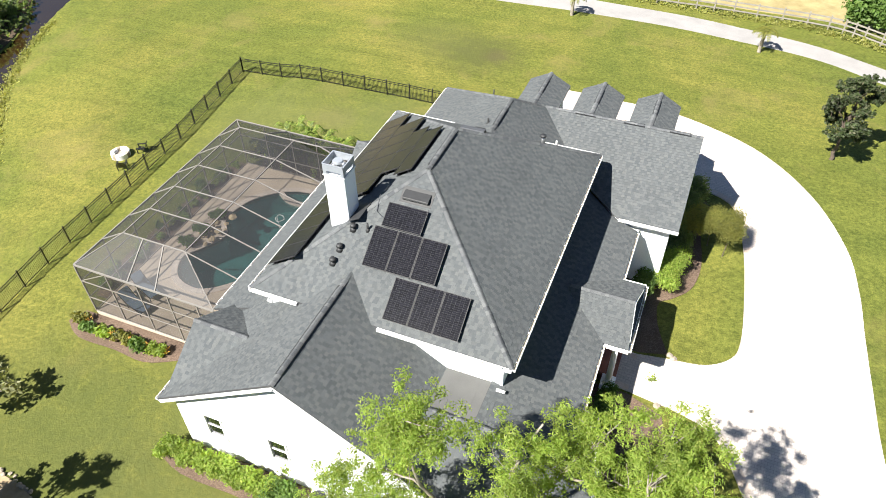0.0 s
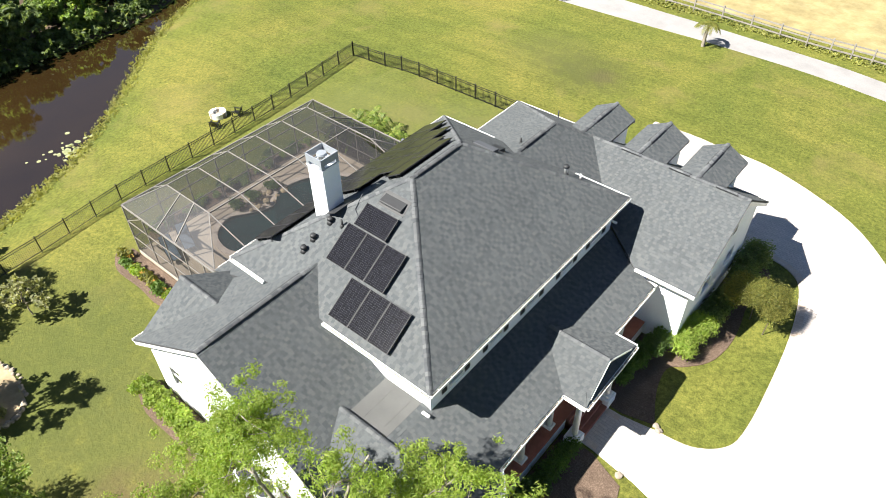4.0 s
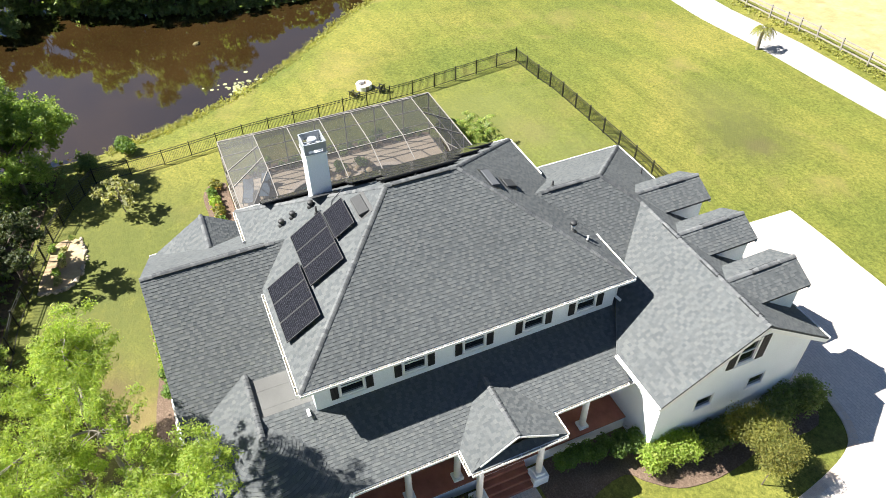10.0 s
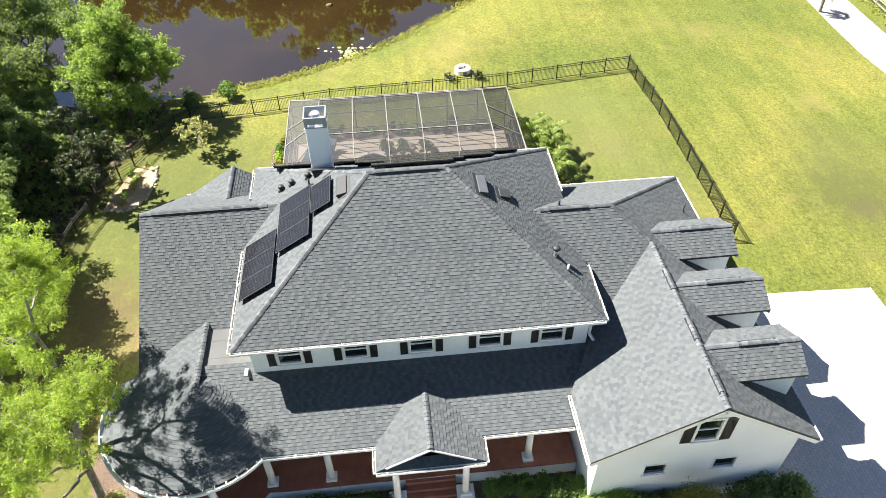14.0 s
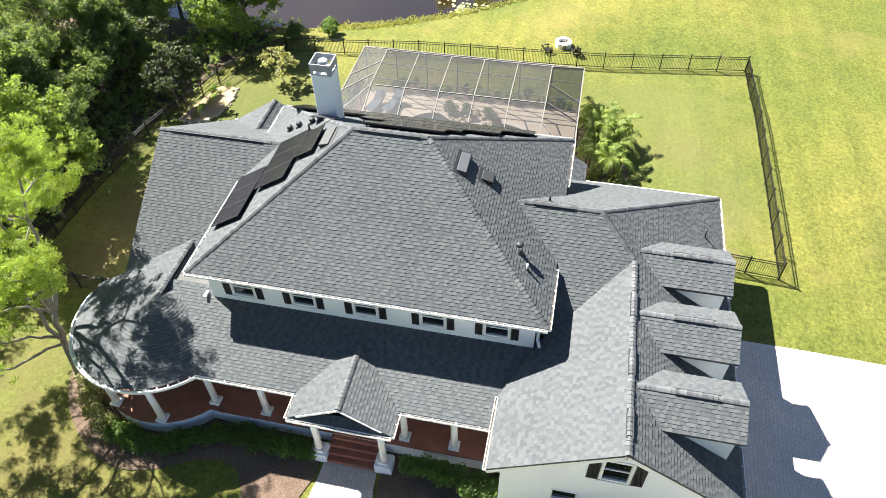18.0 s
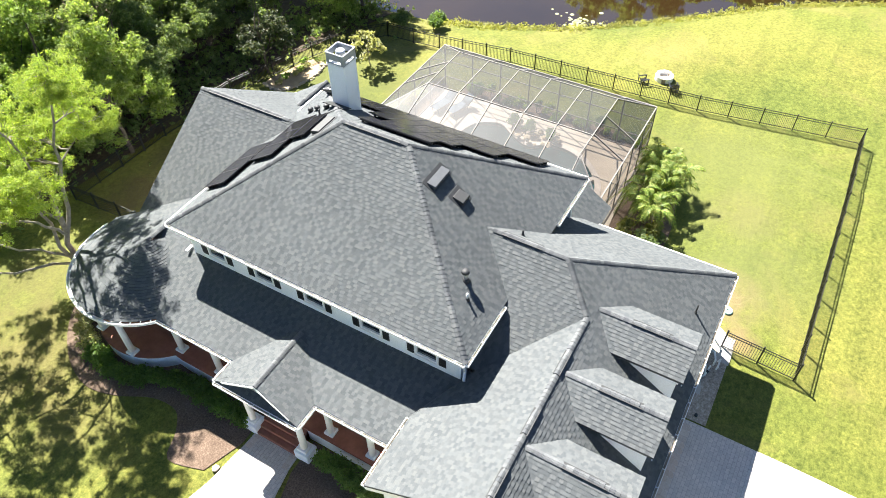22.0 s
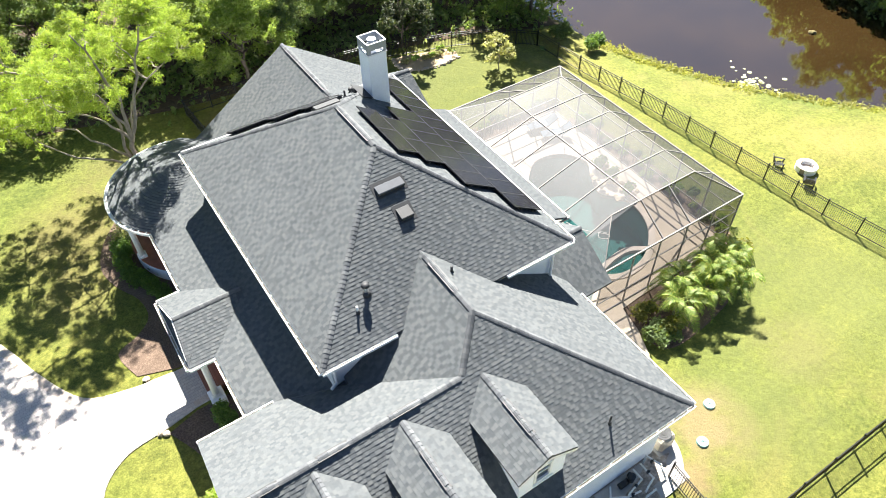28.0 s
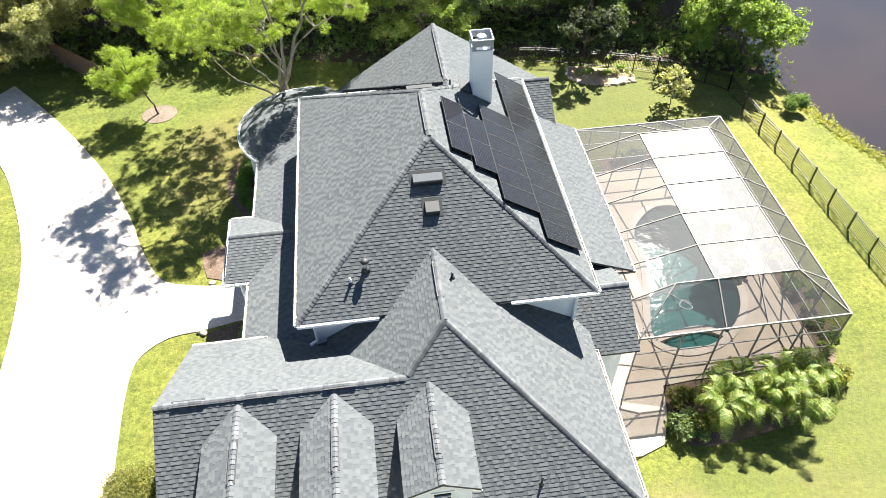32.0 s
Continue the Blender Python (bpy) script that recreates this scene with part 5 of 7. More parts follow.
GY = 26.6                                   # where the house gutter ends
xg = lambda y: XG if y <= GY else -17.3
for y in YB:
    xh = -19.3 if y > 28 else XH
    beam((XB, y, ZE), (XK, y, ZK))
    beam((XK, y, ZK), (xh, y, ZK))
    beam((xh, y, ZK), (xg(y), y, ZG))
    beam((XB, y, 0.0), (XB, y, ZE), 0.06, 0.06, "post")
beam((XK, YB[0], ZK), (XK, YB[-1], ZK))
beam((XH, YB[0], ZK), (XH, YB[-1], ZK))
for a, b in (((XB, YL), (XB, YR)), ((XB, YL), (XG, YL)), ((XB, YR), (-17.3, YR))):
    beam((*a, ZE), (*b, ZE), 0.06, 0.1)
    for z in (0.06, 1.05, 2.25):
        beam((*a, z), (*b, z), 0.05, 0.05, "rail")
for k, (ya, yb) in enumerate(((YL, YB[0]), (YR, YB[-1]))):
    xh = -19.3 if k else XH
    xe = -17.3 if k else XG
    beam((XB, ya, ZE), (XK, yb, ZK))
    beam((xe, ya, ZE), (xh, yb, ZK))
    for f in (0.33, 0.66):
        beam((XK + (xh - XK) * f, yb, ZK), (XB + (xe - XB) * (0.2 + 0.6 * f), ya, ZE), 0.05, 0.08)
    for x in (XB, -24.6, -22.7, -20.9, -19.2, xe):
        beam((x, ya, 0.0), (x, ya, ZE), 0.06, 0.06, "post")
    xs = [XK, XK + (xh - XK) * 0.33, XK + (xh - XK) * 0.66, xh]
    xo = [XB, XB + (xe - XB) * 0.4, XB + (xe - XB) * 0.6, xe]
    for i in range(3):
        screen((xo[i], ya, ZE), (xo[i + 1], ya, ZE), (xs[i + 1], yb, ZK), (xs[i], yb, ZK))
    for x0, x1 in zip((XB, -24.6, -22.7, -20.9, -19.2), (-24.6, -22.7, -20.9, -19.2, xe)):
        for z0, z1 in ((0.06, 1.05), (1.05, 2.25), (2.25, ZE)):
            screen((x0, ya, z0), (x1, ya, z0), (x1, ya, z1), (x0, ya, z1))
    beam((XB, ya, 2.25), (-24.6, ya, ZE), 0.04, 0.04, "brace")
for y0, y1 in zip(YB, YB[1:]):
    screen((XB, y0, ZE), (XK, y0, ZK), (XK, y1, ZK), (XB, y1, ZE))
    screen((XK, y0, ZK), (XH, y0, ZK), (XH, y1, ZK), (XK, y1, ZK))
    screen((XH, y0, ZK), (XG, y0, ZG), (XG, y1, ZG), (XH, y1, ZK))
screen((XB, YL, ZE), (XK, YB[0], ZK), (XB, YB[0], ZE))
screen((XB, YR, ZE), (XK, YB[-1], ZK), (XB, YB[-1], ZE))
screen((XG, YL, ZG), (XH, YB[0], ZK), (XG, YB[0], ZG))
screen((-17.3, YR, ZG), (-19.3, YB[-1], ZK), (-17.3, YB[-1], ZG))
for y0, y1 in zip((YL,) + YB, YB + (YR,)):
    for z0, z1 in ((0.06, 1.05), (1.05, 2.25), (2.25, ZE)):
        screen((XB, y0, z0), (XB, y1, z0), (XB, y1, z1), (XB, y0, z1))
beam((XG, YL, ZG), (XG, GY, ZG), 0.06, 0.1)
beam((-17.3, GY, ZG), (-17.3, YR, ZG), 0.06, 0.1)
beam((XG, GY, ZG), (-17.3, GY, ZG), 0.06, 0.1)


def lounger(x, y, turn):
    t = thing("sun_lounger", "blue-grey sling lounger on the pool deck", "lounger", group="loungers by the pool")
    bm = bmesh.new()
    for s in (-0.32, 0.32):
        bar(bm, (-0.95, s, 0.34), (0.35, s, 0.34), 0.04, 0.05)
        bar(bm, (0.35, s, 0.34), (0.95, s, 0.78), 0.04, 0.05)
    part("frame", bm, M_BRONZE, t)
    bm = bmesh.new()
    bar(bm, (-0.95, 0, 0.365), (0.37, 0, 0.365), 0.60, 0.03)
    part("seat", bm, M_SLING, t)
    bm = bmesh.new()
    bar(bm, (0.37, 0, 0.375), (0.95, 0, 0.80), 0.60, 0.03)
    part("backrest", bm, M_SLING, t)
    for sx in (-0.8, 0.3):
        for sy in (-0.3, 0.3):
            part("leg", boxbm((sx - 0.02, sy - 0.02, 0), (sx + 0.02, sy + 0.02, 0.34)), M_BRONZE, t)
    t.matrix_basis = pose(x, y, DECK_Z, 0, 0, turn)


lounger(-24.7, 16.95, 165)
lounger(-24.9, 18.1, 160)

# ---- fence ----
PICKET = []


def picket_mesh():
    if not PICKET:
        me = bpy.data.meshes.new("picket")
        bm = boxbm((-0.009, -0.009, 0.05), (0.009, 0.009, 1.16))
        bm.to_mesh(me)
        bm.free()
        me.materials.append(M_BLACK)
        PICKET.append(me)
    return PICKET[0]


def fence(name, pts, label, step=1.93, height=1.2):
    f = thing(name, label, "fence", (*pts[0], gz(*pts[0])))
    P = [Vector((*p, 0)) for p in pts]
    left = 290
    for a, b in zip(P, P[1:]):
        n = max(1, round((b - a).length / step))
        for i in range(n + (1 if b is P[-1] else 0)):
            p = a + (b - a) * (i / n)
            z = gz(p.x, p.y)
            po = part("post", boxbm((p.x - 0.035, p.y - 0.035, z - 0.1), (p.x + 0.035, p.y + 0.035, z + height + 0.06)), M_BLACK, f)
            part("finial", boxbm((p.x - 0.045, p.y - 0.045, z + height + 0.06), (p.x + 0.045, p.y + 0.045, z + height + 0.09), bevel=0.012), M_BLACK, po)
        for i in range(n):
            p, q = a + (b - a) * (i / n), a + (b - a) * ((i + 1) / n)
            p.z, q.z = gz(p.x, p.y), gz(q.x, q.y)
            up = Vector((0, 0, 1))
            for h in (0.12, height - 0.2, height - 0.04):
                bm = bmesh.new()
                bar(bm, p + up * h, q + up * h, 0.03, 0.035)
                r = part("rail", bm, M_BLACK, f)
            k = int((q - p).length / 0.105)
            bm = bmesh.new()
            for j in range(1, k):
                c = p + (q - p) * (j / k)
                if left > 0:
                    left -= 1
                    ob = under(new("picket", picket_mesh()), f)
                    ob.matrix_basis = Matrix.Translation(c)
                else:
                    bar(bm, c + up * 0.05, c + up * (height - 0.04), 0.018, 0.018)
            if bm.verts:
                tagged(part("far_picketing", bm, M_BLACK, f), kind="stuff")
            else:
                bm.free()
    return f


fence("fence", [(-14.3, 37.9), (-14.1, 41.2), (-34.65, 41.4)], "black aluminium picket fence across the side lawn")
fence("fence", [(-34.65, 41.4), (-33.2, 31.5), (-32.4, 20), (-31.8, 12.5), (-31.6, 8.0)], "black aluminium picket fence above the pond")
fence("fence", [(-31.6, 8.0), (-28.6, 6.6), (-25.6, 5.4), (-19, 3.6), (-13.5, 2.9), (-6.6, 2.6), (-6.8, 6.1), (-6.9, 9.2)], "black aluminium picket fence along the woods")

# ---- things on the roof ----
def slope_frame(origin, side, up):
    """A frame on a slope: x along side, y up the slope, z out of it."""
    s, u = Vector(side).normalized(), Vector(up).normalized()
    m = Matrix((s, u, s.cross(u))).transposed().to_4x4()
    m.translation = Vector(origin)
    return m


def solar_panel(w, h):
    p = thing("solar_panel", "black framed solar panel on the shingle roof", "solar panel", group="solar panels on the roof")
    part("solar_glass", boxbm((0.02, 0.02, 0.0), (w - 0.02, h - 0.02, 0.028)), M_SOLAR, p)
    bm = bmesh.new()
    for lo, hi in (((0, 0, -0.01), (w, 0.022, 0.034)), ((0, h - 0.022, -0.01), (w, h, 0.034)), ((0, 0.022, -0.01), (0.022, h - 0.022, 0.034)), ((w - 0.022, 0.022, -0.01), (w, h - 0.022, 0.034))):
        box(bm, lo, hi)
    part("frame", bm, M_PANELFRAME, p)
    for y in (h * 0.22, h * 0.78):
        part("rail", boxbm((-0.02, y - 0.02, -0.10), (w + 0.02, y + 0.02, -0.01)), M_BLACK, p)
        for x in (0.15, w - 0.15):
            part("foot", boxbm((x - 0.03, y - 0.05, -0.16), (x + 0.03, y + 0.05, -0.10)), M_BLACK, p)
    return p


PW, PH = 1.035, 1.72
up_l = Vector((0, 1, K))
left_m = slope_frame((MX1, MY0, MZ), (1, 0, 0), up_l)
left_m = left_m @ Matrix.Translation((0, 0, 0.18))
upright, flatlay = solar_panel(PW, PH), solar_panel(PH, PW)
sl = math.sqrt(1 + K * K)
spots = []
for i in range(3):
    spots.append((left_m, upright, -10.68 - MX1 + i * (PW + 0.02), (17.28 - MY0) * sl))
    spots.append((left_m, upright, -9.12 - MX1 + i * (PW + 0.02), (15.76 - MY0) * sl))
spots.append((left_m, flatlay, -10.45 - MX1, (18.76 - MY0) * sl))
back_m = slope_frame((MX0, MY1, MZ), (0, -1, 0), (1, 0, K)) @ Matrix.Translation((0, 0, 0.18))
bx = lambda x: (x - MX0) * sl
for i in range(11):
    spots.append((back_m, upright, MY1 - 28.15 + i * (PW + 0.012), bx(-14.78)))
for i in range(6):
    spots.append((back_m, upright, MY1 - 26.76 + i * (PW + 0.012), bx(-13.33)))
for i in range(2):
    spots.append((back_m, flatlay, MY1 - 25.28 + i * (PH + 0.012), bx(-11.88)))
    spots.append((back_m, flatlay, MY1 - 24.72 + i * (PH + 0.012), bx(-11.0)))
used = set()
for m, kind, x, y in spots:
    where = m @ Matrix.Translation((x, y, 0))
    if kind in used:
        copy_thing(kind, where)
    else:
        kind.matrix_basis = where
        used.add(kind)

right_m = slope_frame((MX0, MY1, MZ), (-1, 0, 0), (0, -1, K))


def on_right(x, y):
    return Vector((x, y, MZ + K * (MY1 - y)))


def on_left(x, y):
    return Vector((x, y, MZ + K * (y - MY0)))


def roof_vent(m, w, d, label, mat):
    """A low box vent on a slope: hood, lip and flashing."""
    t = thing("roof_vent", label, "roof vent")
    part("flashing", boxbm((-w / 2 - 0.12, -d / 2 - 0.1, 0.005), (w / 2 + 0.12, d / 2 + 0.16, 0.022)), M_DARKPLASTIC, t)
    bm = bmesh.new()
    pr = [(-d / 2, 0.02), (-d / 2, 0.17), (-d / 2 + 0.05, 0.20), (d / 2, 0.07), (d / 2, 0.02)]
    a = [bm.verts.new((-w / 2, y, z)) for y, z in pr]
    b = [bm.verts.new((w / 2, y, z)) for y, z in pr]
    bm.faces.new(a)
    bm.faces.new(b[::-1])
    for i in range(5):
        bm.faces.new((a[i], b[i], b[(i + 1) % 5], a[(i + 1) % 5]))
    bmesh.ops.recalc_face_normals(bm, faces=bm.faces[:])
    bmesh.ops.bevel(bm, geom=bm.edges[:], offset=0.012, segments=1, affect='EDGES')
    part("hood", bm, mat, t)
    part("mouth", boxbm((-w / 2 + 0.03, -d / 2 - 0.006, 0.05), (w / 2 - 0.03, -d / 2 + 0.004, 0.15)), M_DARKPLASTIC, t)
    t.matrix_basis = m
    return t


sr = slope_frame((0, 0, 0), (-1, 0, 0), (0, -1, K))
sl_ = slope_frame((0, 0, 0), (1, 0, 0), up_l)
place = lambda m, p: Matrix.Translation(p) @ m
roof_vent(place(sr, on_right(-9.15, 25.72)), 1.15, 0.40, "long metal ridge vent on the side slope", M_GALVPAINT)
roof_vent(place(sr, on_right(-9.2, 26.7)), 0.55, 0.5, "square dark box vent on the side slope", M_DARKPLASTIC)
roof_vent(place(sl_, on_left(-9.45, 20.05)), 1.15, 0.45, "long dark metal vent above the solar panels", M_DARKPLASTIC)


def vent_pipe(p, h, r, mat, label, hood=False):
    t = thing("vent_pipe", label, "vent pipe", tuple(p))
    bm = bmesh.new()
    cyl(bm, Vector(p) - Vector((0, 0, 0.1)), Vector(p) + Vector((0, 0, h)), r, seg=14)
    part("pipe", bm, mat, t, smooth=True)
    bm = bmesh.new()
    cyl(bm, Vector(p) - Vector((0, 0, 0.05)), Vector(p) + Vector((0, 0, 0.10)), r * 2.3, r * 1.15, seg=14)
    part("boot", bm, M_DARKPLASTIC, t, smooth=True)
    if hood:
        bm = bmesh.new()
        cyl(bm, Vector(p) + Vector((0, 0, h)), Vector(p) + Vector((0, 0, h + 0.1)), r * 1.9, r * 1.5, seg=14)
        part("cap", bm, M_DARKPLASTIC, t, smooth=True)


vent_pipe(on_right(-6.45, 28.45), 0.42, 0.085, M_GALV, "galvanised capped flue pipe on the shingles", True)
vent_pipe(on_right(-5.85, 28.85), 0.32, 0.045, M_PVC, "thin pale plumbing vent pipe")
for x, y in ((-11.62, 18.42), (-11.88, 17.62), (-11.96, 17.1)):
    vent_pipe(on_left(x, y), 0.16, 0.075, M_DARKPLASTIC, "short black exhaust hood on the slope", True)
vent_pipe(on_left(-11.0, 18.5), 0.35, 0.045, M_DARKPLASTIC, "thin black plumbing vent pipe")
vent_pipe(Vector((-11.6, 36.3, GZR - K * (36.3 - GYR))), 0.5, 0.04, M_DARKPLASTIC, "thin dark plumbing vent pipe")
vent_pipe(Vector((-9.6, 29.3, PZ - K * 0.56)), 0.3, 0.05, M_DARKPLASTIC, "short dark plumbing vent pipe")


def conduit(pts, r, mat, label):
    t = thing("conduit", label, "conduit", pts[0])
    bm = bmesh.new()
    for a, b in zip(pts, pts[1:]):
        cyl(bm, a, b, r, seg=8)
    part("pipe", bm, mat, t)


q = on_left
lift = Vector((0, 0, 0.06))
conduit([q(-10.3, 18.9) + lift, q(-10.9, 19.2) + lift, q(-11.0, 19.8) + lift], 0.017, M_GALVPAINT, "pale electrical conduit from the solar panels")
for x, y, z0 in ((-4.3, 29.62, 5.1), (-14.4, 29.62, 4.3), (-14.7, 16.1, 5.2)):
    bm = bmesh.new()
    cyl(bm, (x, y, MZ - 0.2), (x, y, z0 + 0.1), 0.065, seg=10)
    cyl(bm, (x, y, z0 + 0.1), (x + (0.3 if x > -9 else -0.3), y + 0.12, z0), 0.065, seg=10)
    part("downspout", bm, M_TRIM, house, "white downspout")
part("splash_pan", boxbm((-4.35, 15.62, 4.84), (-4.0, 15.74, 4.88)), M_TRIM, house)

# ---- plants ----
def leaf_cloud(centres, radii, n, size, seed, squash=0.8, shell=0.55, blade=1.6):
    """n small leaves round the given clump centres: arrays of verts and faces, each a bent pair of faces."""
    g = np.random.default_rng(seed)
    C, R = np.asarray(centres, float), np.asarray(radii, float)
    w = R ** 2
    which = g.choice(len(C), n, p=w / w.sum())
    d = g.normal(size=(n, 3))
    d /= np.linalg.norm(d, axis=1, keepdims=True)
    rad = R[which] * (shell + (1 - shell) * g.random(n) ** 0.5) * (1 + 0.18 * g.normal(size=n))
    p = C[which] + d * rad[:, None] * np.array([1, 1, squash])
    nrm = d * 0.7 + g.normal(size=(n, 3)) * 0.7 + np.array([0, 0, 0.5])
    nrm /= np.linalg.norm(nrm, axis=1, keepdims=True)
    t = np.cross(nrm, g.normal(size=(n, 3)))
    t /= np.linalg.norm(t, axis=1, keepdims=True)
    b = np.cross(nrm, t)
    s = size * (0.6 + 0.8 * g.random(n))[:, None]
    L = t * s * blade * 0.5
    W = b * s * 0.5
    fold = nrm * s * 0.18
    V = np.stack([p - L, p + W + fold, p + L, p - W + fold], 1).reshape(-1, 3)
    k = np.arange(n)[:, None] * 4
    F = np.concatenate([k + np.array([0, 1, 2]), k + np.array([0, 2, 3])], 0)
    return V, F


def limb(bm, pts, r0, r1, seg=7):
    """A tapering bent limb."""
    ring, n = None, len(pts)
    P = [Vector(p) for p in pts]
    for i, p in enumerate(P):
        d = (P[min(n - 1, i + 1)] - P[max(0, i - 1)]).normalized()
        s = d.orthogonal().normalized()
        q = d.cross(s)
        r = r0 + (r1 - r0) * i / (n - 1)
        cur = [bm.verts.new(p + (s * math.cos(a) + q * math.sin(a)) * r) for a in np.linspace(0, 2 * math.pi, seg, endpoint=False)]
        if ring:
            for j in range(seg):
                bm.faces.new((ring[j], ring[(j + 1) % seg], cur[(j + 1) % seg], cur[j]))
        ring = cur
    bm.faces.new(ring)
    return bm


def wander(a, b, rr, bend=0.12, n=5):
    a, b = Vector(a), Vector(b)
    L = (b - a).length
    out = [a]
    for i in range(1, n):
        t = i / n
        out.append(a.lerp(b, t) + Vector((rr.uniform(-1, 1), rr.uniform(-1, 1), rr.uniform(-0.4, 0.8))) * L * bend * math.sin(math.pi * t))
    return out + [b]


def tree(name, x, y, height, spread, leaves, size, lmat, bmat, seed, label, limbs=7, lean=(0, 0), trunk_r=0.16, low=0.35, lobes=None, shape="tree", clump=0.26, squash=0.75, group="", tufts=9):
    """A tapered trunk, limbs that fork to clumps, and a crown of single leaves."""
    rr = random.Random(seed)
    z0 = gz(x, y)
    t = thing(name, label, "tree", (x, y, z0), group)
    top = Vector((x + lean[0], y + lean[1], z0 + height * 0.72))
    fork = Vector((x + lean[0] * 0.35, y + lean[1] * 0.35, z0 + height * low))
    bm = bmesh.new()
    limb(bm, wander((x, y, z0 - 0.1), fork, rr, 0.05), trunk_r * 1.2, trunk_r * 0.8, 9)
    limb(bm, wander(fork, top, rr, 0.1), trunk_r * 0.8, 0.03)
    part("trunk", bm, bmat, t, smooth=True)
    centres, radii = [], []
    ends = lobes or []
    if not ends:
        for i in range(limbs):
            a = 2 * math.pi * (i + rr.uniform(-0.3, 0.3)) / limbs * 1.0
            q = rr.uniform(0.35, 1.0)
            ends.append((x + lean[0] * 0.8 + math.cos(a) * spread * q, y + lean[1] * 0.8 + math.sin(a) * spread * q, z0 + height * rr.uniform(low + 0.12, 0.95 - 0.3 * q)))
        ends.append((x + lean[0], y + lean[1], z0 + height * 0.9))
    for e in ends:
        bm = bmesh.new()
        start = fork.lerp(top, rr.uniform(0.0, 0.5))
        path = wander(start, e, rr, 0.14)
        limb(bm, path, trunk_r * 0.45, 0.02)
        for k in range(3):
            s = path[rr.randint(2, 4)]
            tip = Vector(e) + Vector((rr.uniform(-1, 1), rr.uniform(-1, 1), rr.uniform(-0.3, 0.6))) * spread * 0.35
            limb(bm, wander(s, tip, rr, 0.1, 3), trunk_r * 0.16, 0.01, 5)
            centres.append(tip)
            radii.append(spread * clump * rr.uniform(0.6, 1.1))
        part("limb", bm, bmat, t, smooth=True)
        centres.append(Vector(e))
        radii.append(spread * clump * rr.uniform(0.9, 1.4))
    g = np.random.default_rng(seed + 5)
    C0, R0 = np.array([tuple(c) for c in centres]), np.array(radii)
    k = tufts
    d = g.normal(size=(len(C0), k, 3))
    d /= np.linalg.norm(d, axis=2, keepdims=True)
    C1 = (C0[:, None] + d * (R0[:, None, None] * (0.45 + 0.75 * g.random((len(C0), k, 1)))) * np.array([1, 1, squash])).reshape(-1, 3)
    R1 = (R0[:, None] * (0.22 + 0.22 * g.random((len(C0), k)))).ravel()
    V, F = leaf_cloud(C1, R1, leaves, size, seed, squash, 0.15, 2.0)
    part_np("crown", V, F, lmat, t, kind="stuff")
    return t


def shrub(name, x, y, r, h, leaves, size, lmat, seed, label, category="shrub", square=0.0, turn=0, length=None, group="", z0=None):
    """A low shrub or clipped hedge: stems inside, leaves in a shell; length stretches it to a hedge."""
    g = np.random.default_rng(seed)
    z0 = gz(x, y) if z0 is None else z0
    t = thing(name, label, category, (x, y, z0), group)
    L = length or 2 * r
    k = max(3, int(L / (r * 0.55)))
    ca, sa = math.cos(radians(turn)), math.sin(radians(turn))
    cs, rs = [], []
    bm = bmesh.new()
    for i in range(k):
        u = (i + 0.5) / k * L - L / 2
        for j in range(3):
            v = g.uniform(-0.5, 0.5) * r
            px, py = x + ca * u - sa * v, y + sa * u + ca * v
            hz = h * g.uniform(0.5, 0.72)
            cs.append((px, py, z0 + hz))
            rs.append(min(r, h) * g.uniform(0.42, 0.62))
        limb(bm, [(px, py, z0 - 0.05), (px + g.uniform(-0.1, 0.1), py, z0 + h * 0.4), (px + g.uniform(-0.2, 0.2), py + g.uniform(-0.2, 0.2), z0 + h * 0.75)], 0.03, 0.01, 5)
    part("stem", bm, M_BARK_D, t)
    V, F = leaf_cloud(cs, rs, leaves, size, seed, 0.9, 0.35)
    V[:, 2] = np.maximum(V[:, 2], z0 + 0.03)
    part_np("foliage", V, F, lmat, t, kind="stuff")
    return t


def frond(bm, base, a, length, lift, droop, n=24, width=0.02, leaf=0.42):
    """One feather-palm frond: an arching stalk with paired, drooping leaflets."""
    d = Vector((math.cos(a), math.sin(a), 0))
    s = Vector((-d.y, d.x, 0))
    prev = Vector(base)
    rr = random.Random(int(a * 1000) + int(length * 777))
    for i in range(1, n + 1):
        t = i / n
        p = Vector(base) + d * length * (t - 0.18 * t * t) + Vector((0, 0, lift * t - droop * t * t))
        bar(bm, prev, p, 0.022 * (1.2 - t), 0.02)
        if i > 4:
            ll = leaf * (math.sin(math.pi * min(1, 0.2 + t * 0.75)) + 0.12)
            fwd = (p - prev).normalized()
            for q in (-1, 1):
                l2 = ll * rr.uniform(0.75, 1.15)
                tip = p + s * q * l2 * rr.uniform(0.5, 0.85) + fwd * l2 * rr.uniform(0.4, 0.75) - Vector((0, 0, l2 * rr.uniform(0.15, 0.65)))
                m = p + s * q * l2 * 0.42 + fwd * l2 * 0.28 + Vector((0, 0, l2 * 0.06))
                vs = [bm.verts.new(p + fwd * width), bm.verts.new(m + fwd * width), bm.verts.new(tip), bm.verts.new(m - fwd * width), bm.verts.new(p - fwd * width)]
                bm.faces.new(vs)
        prev = p


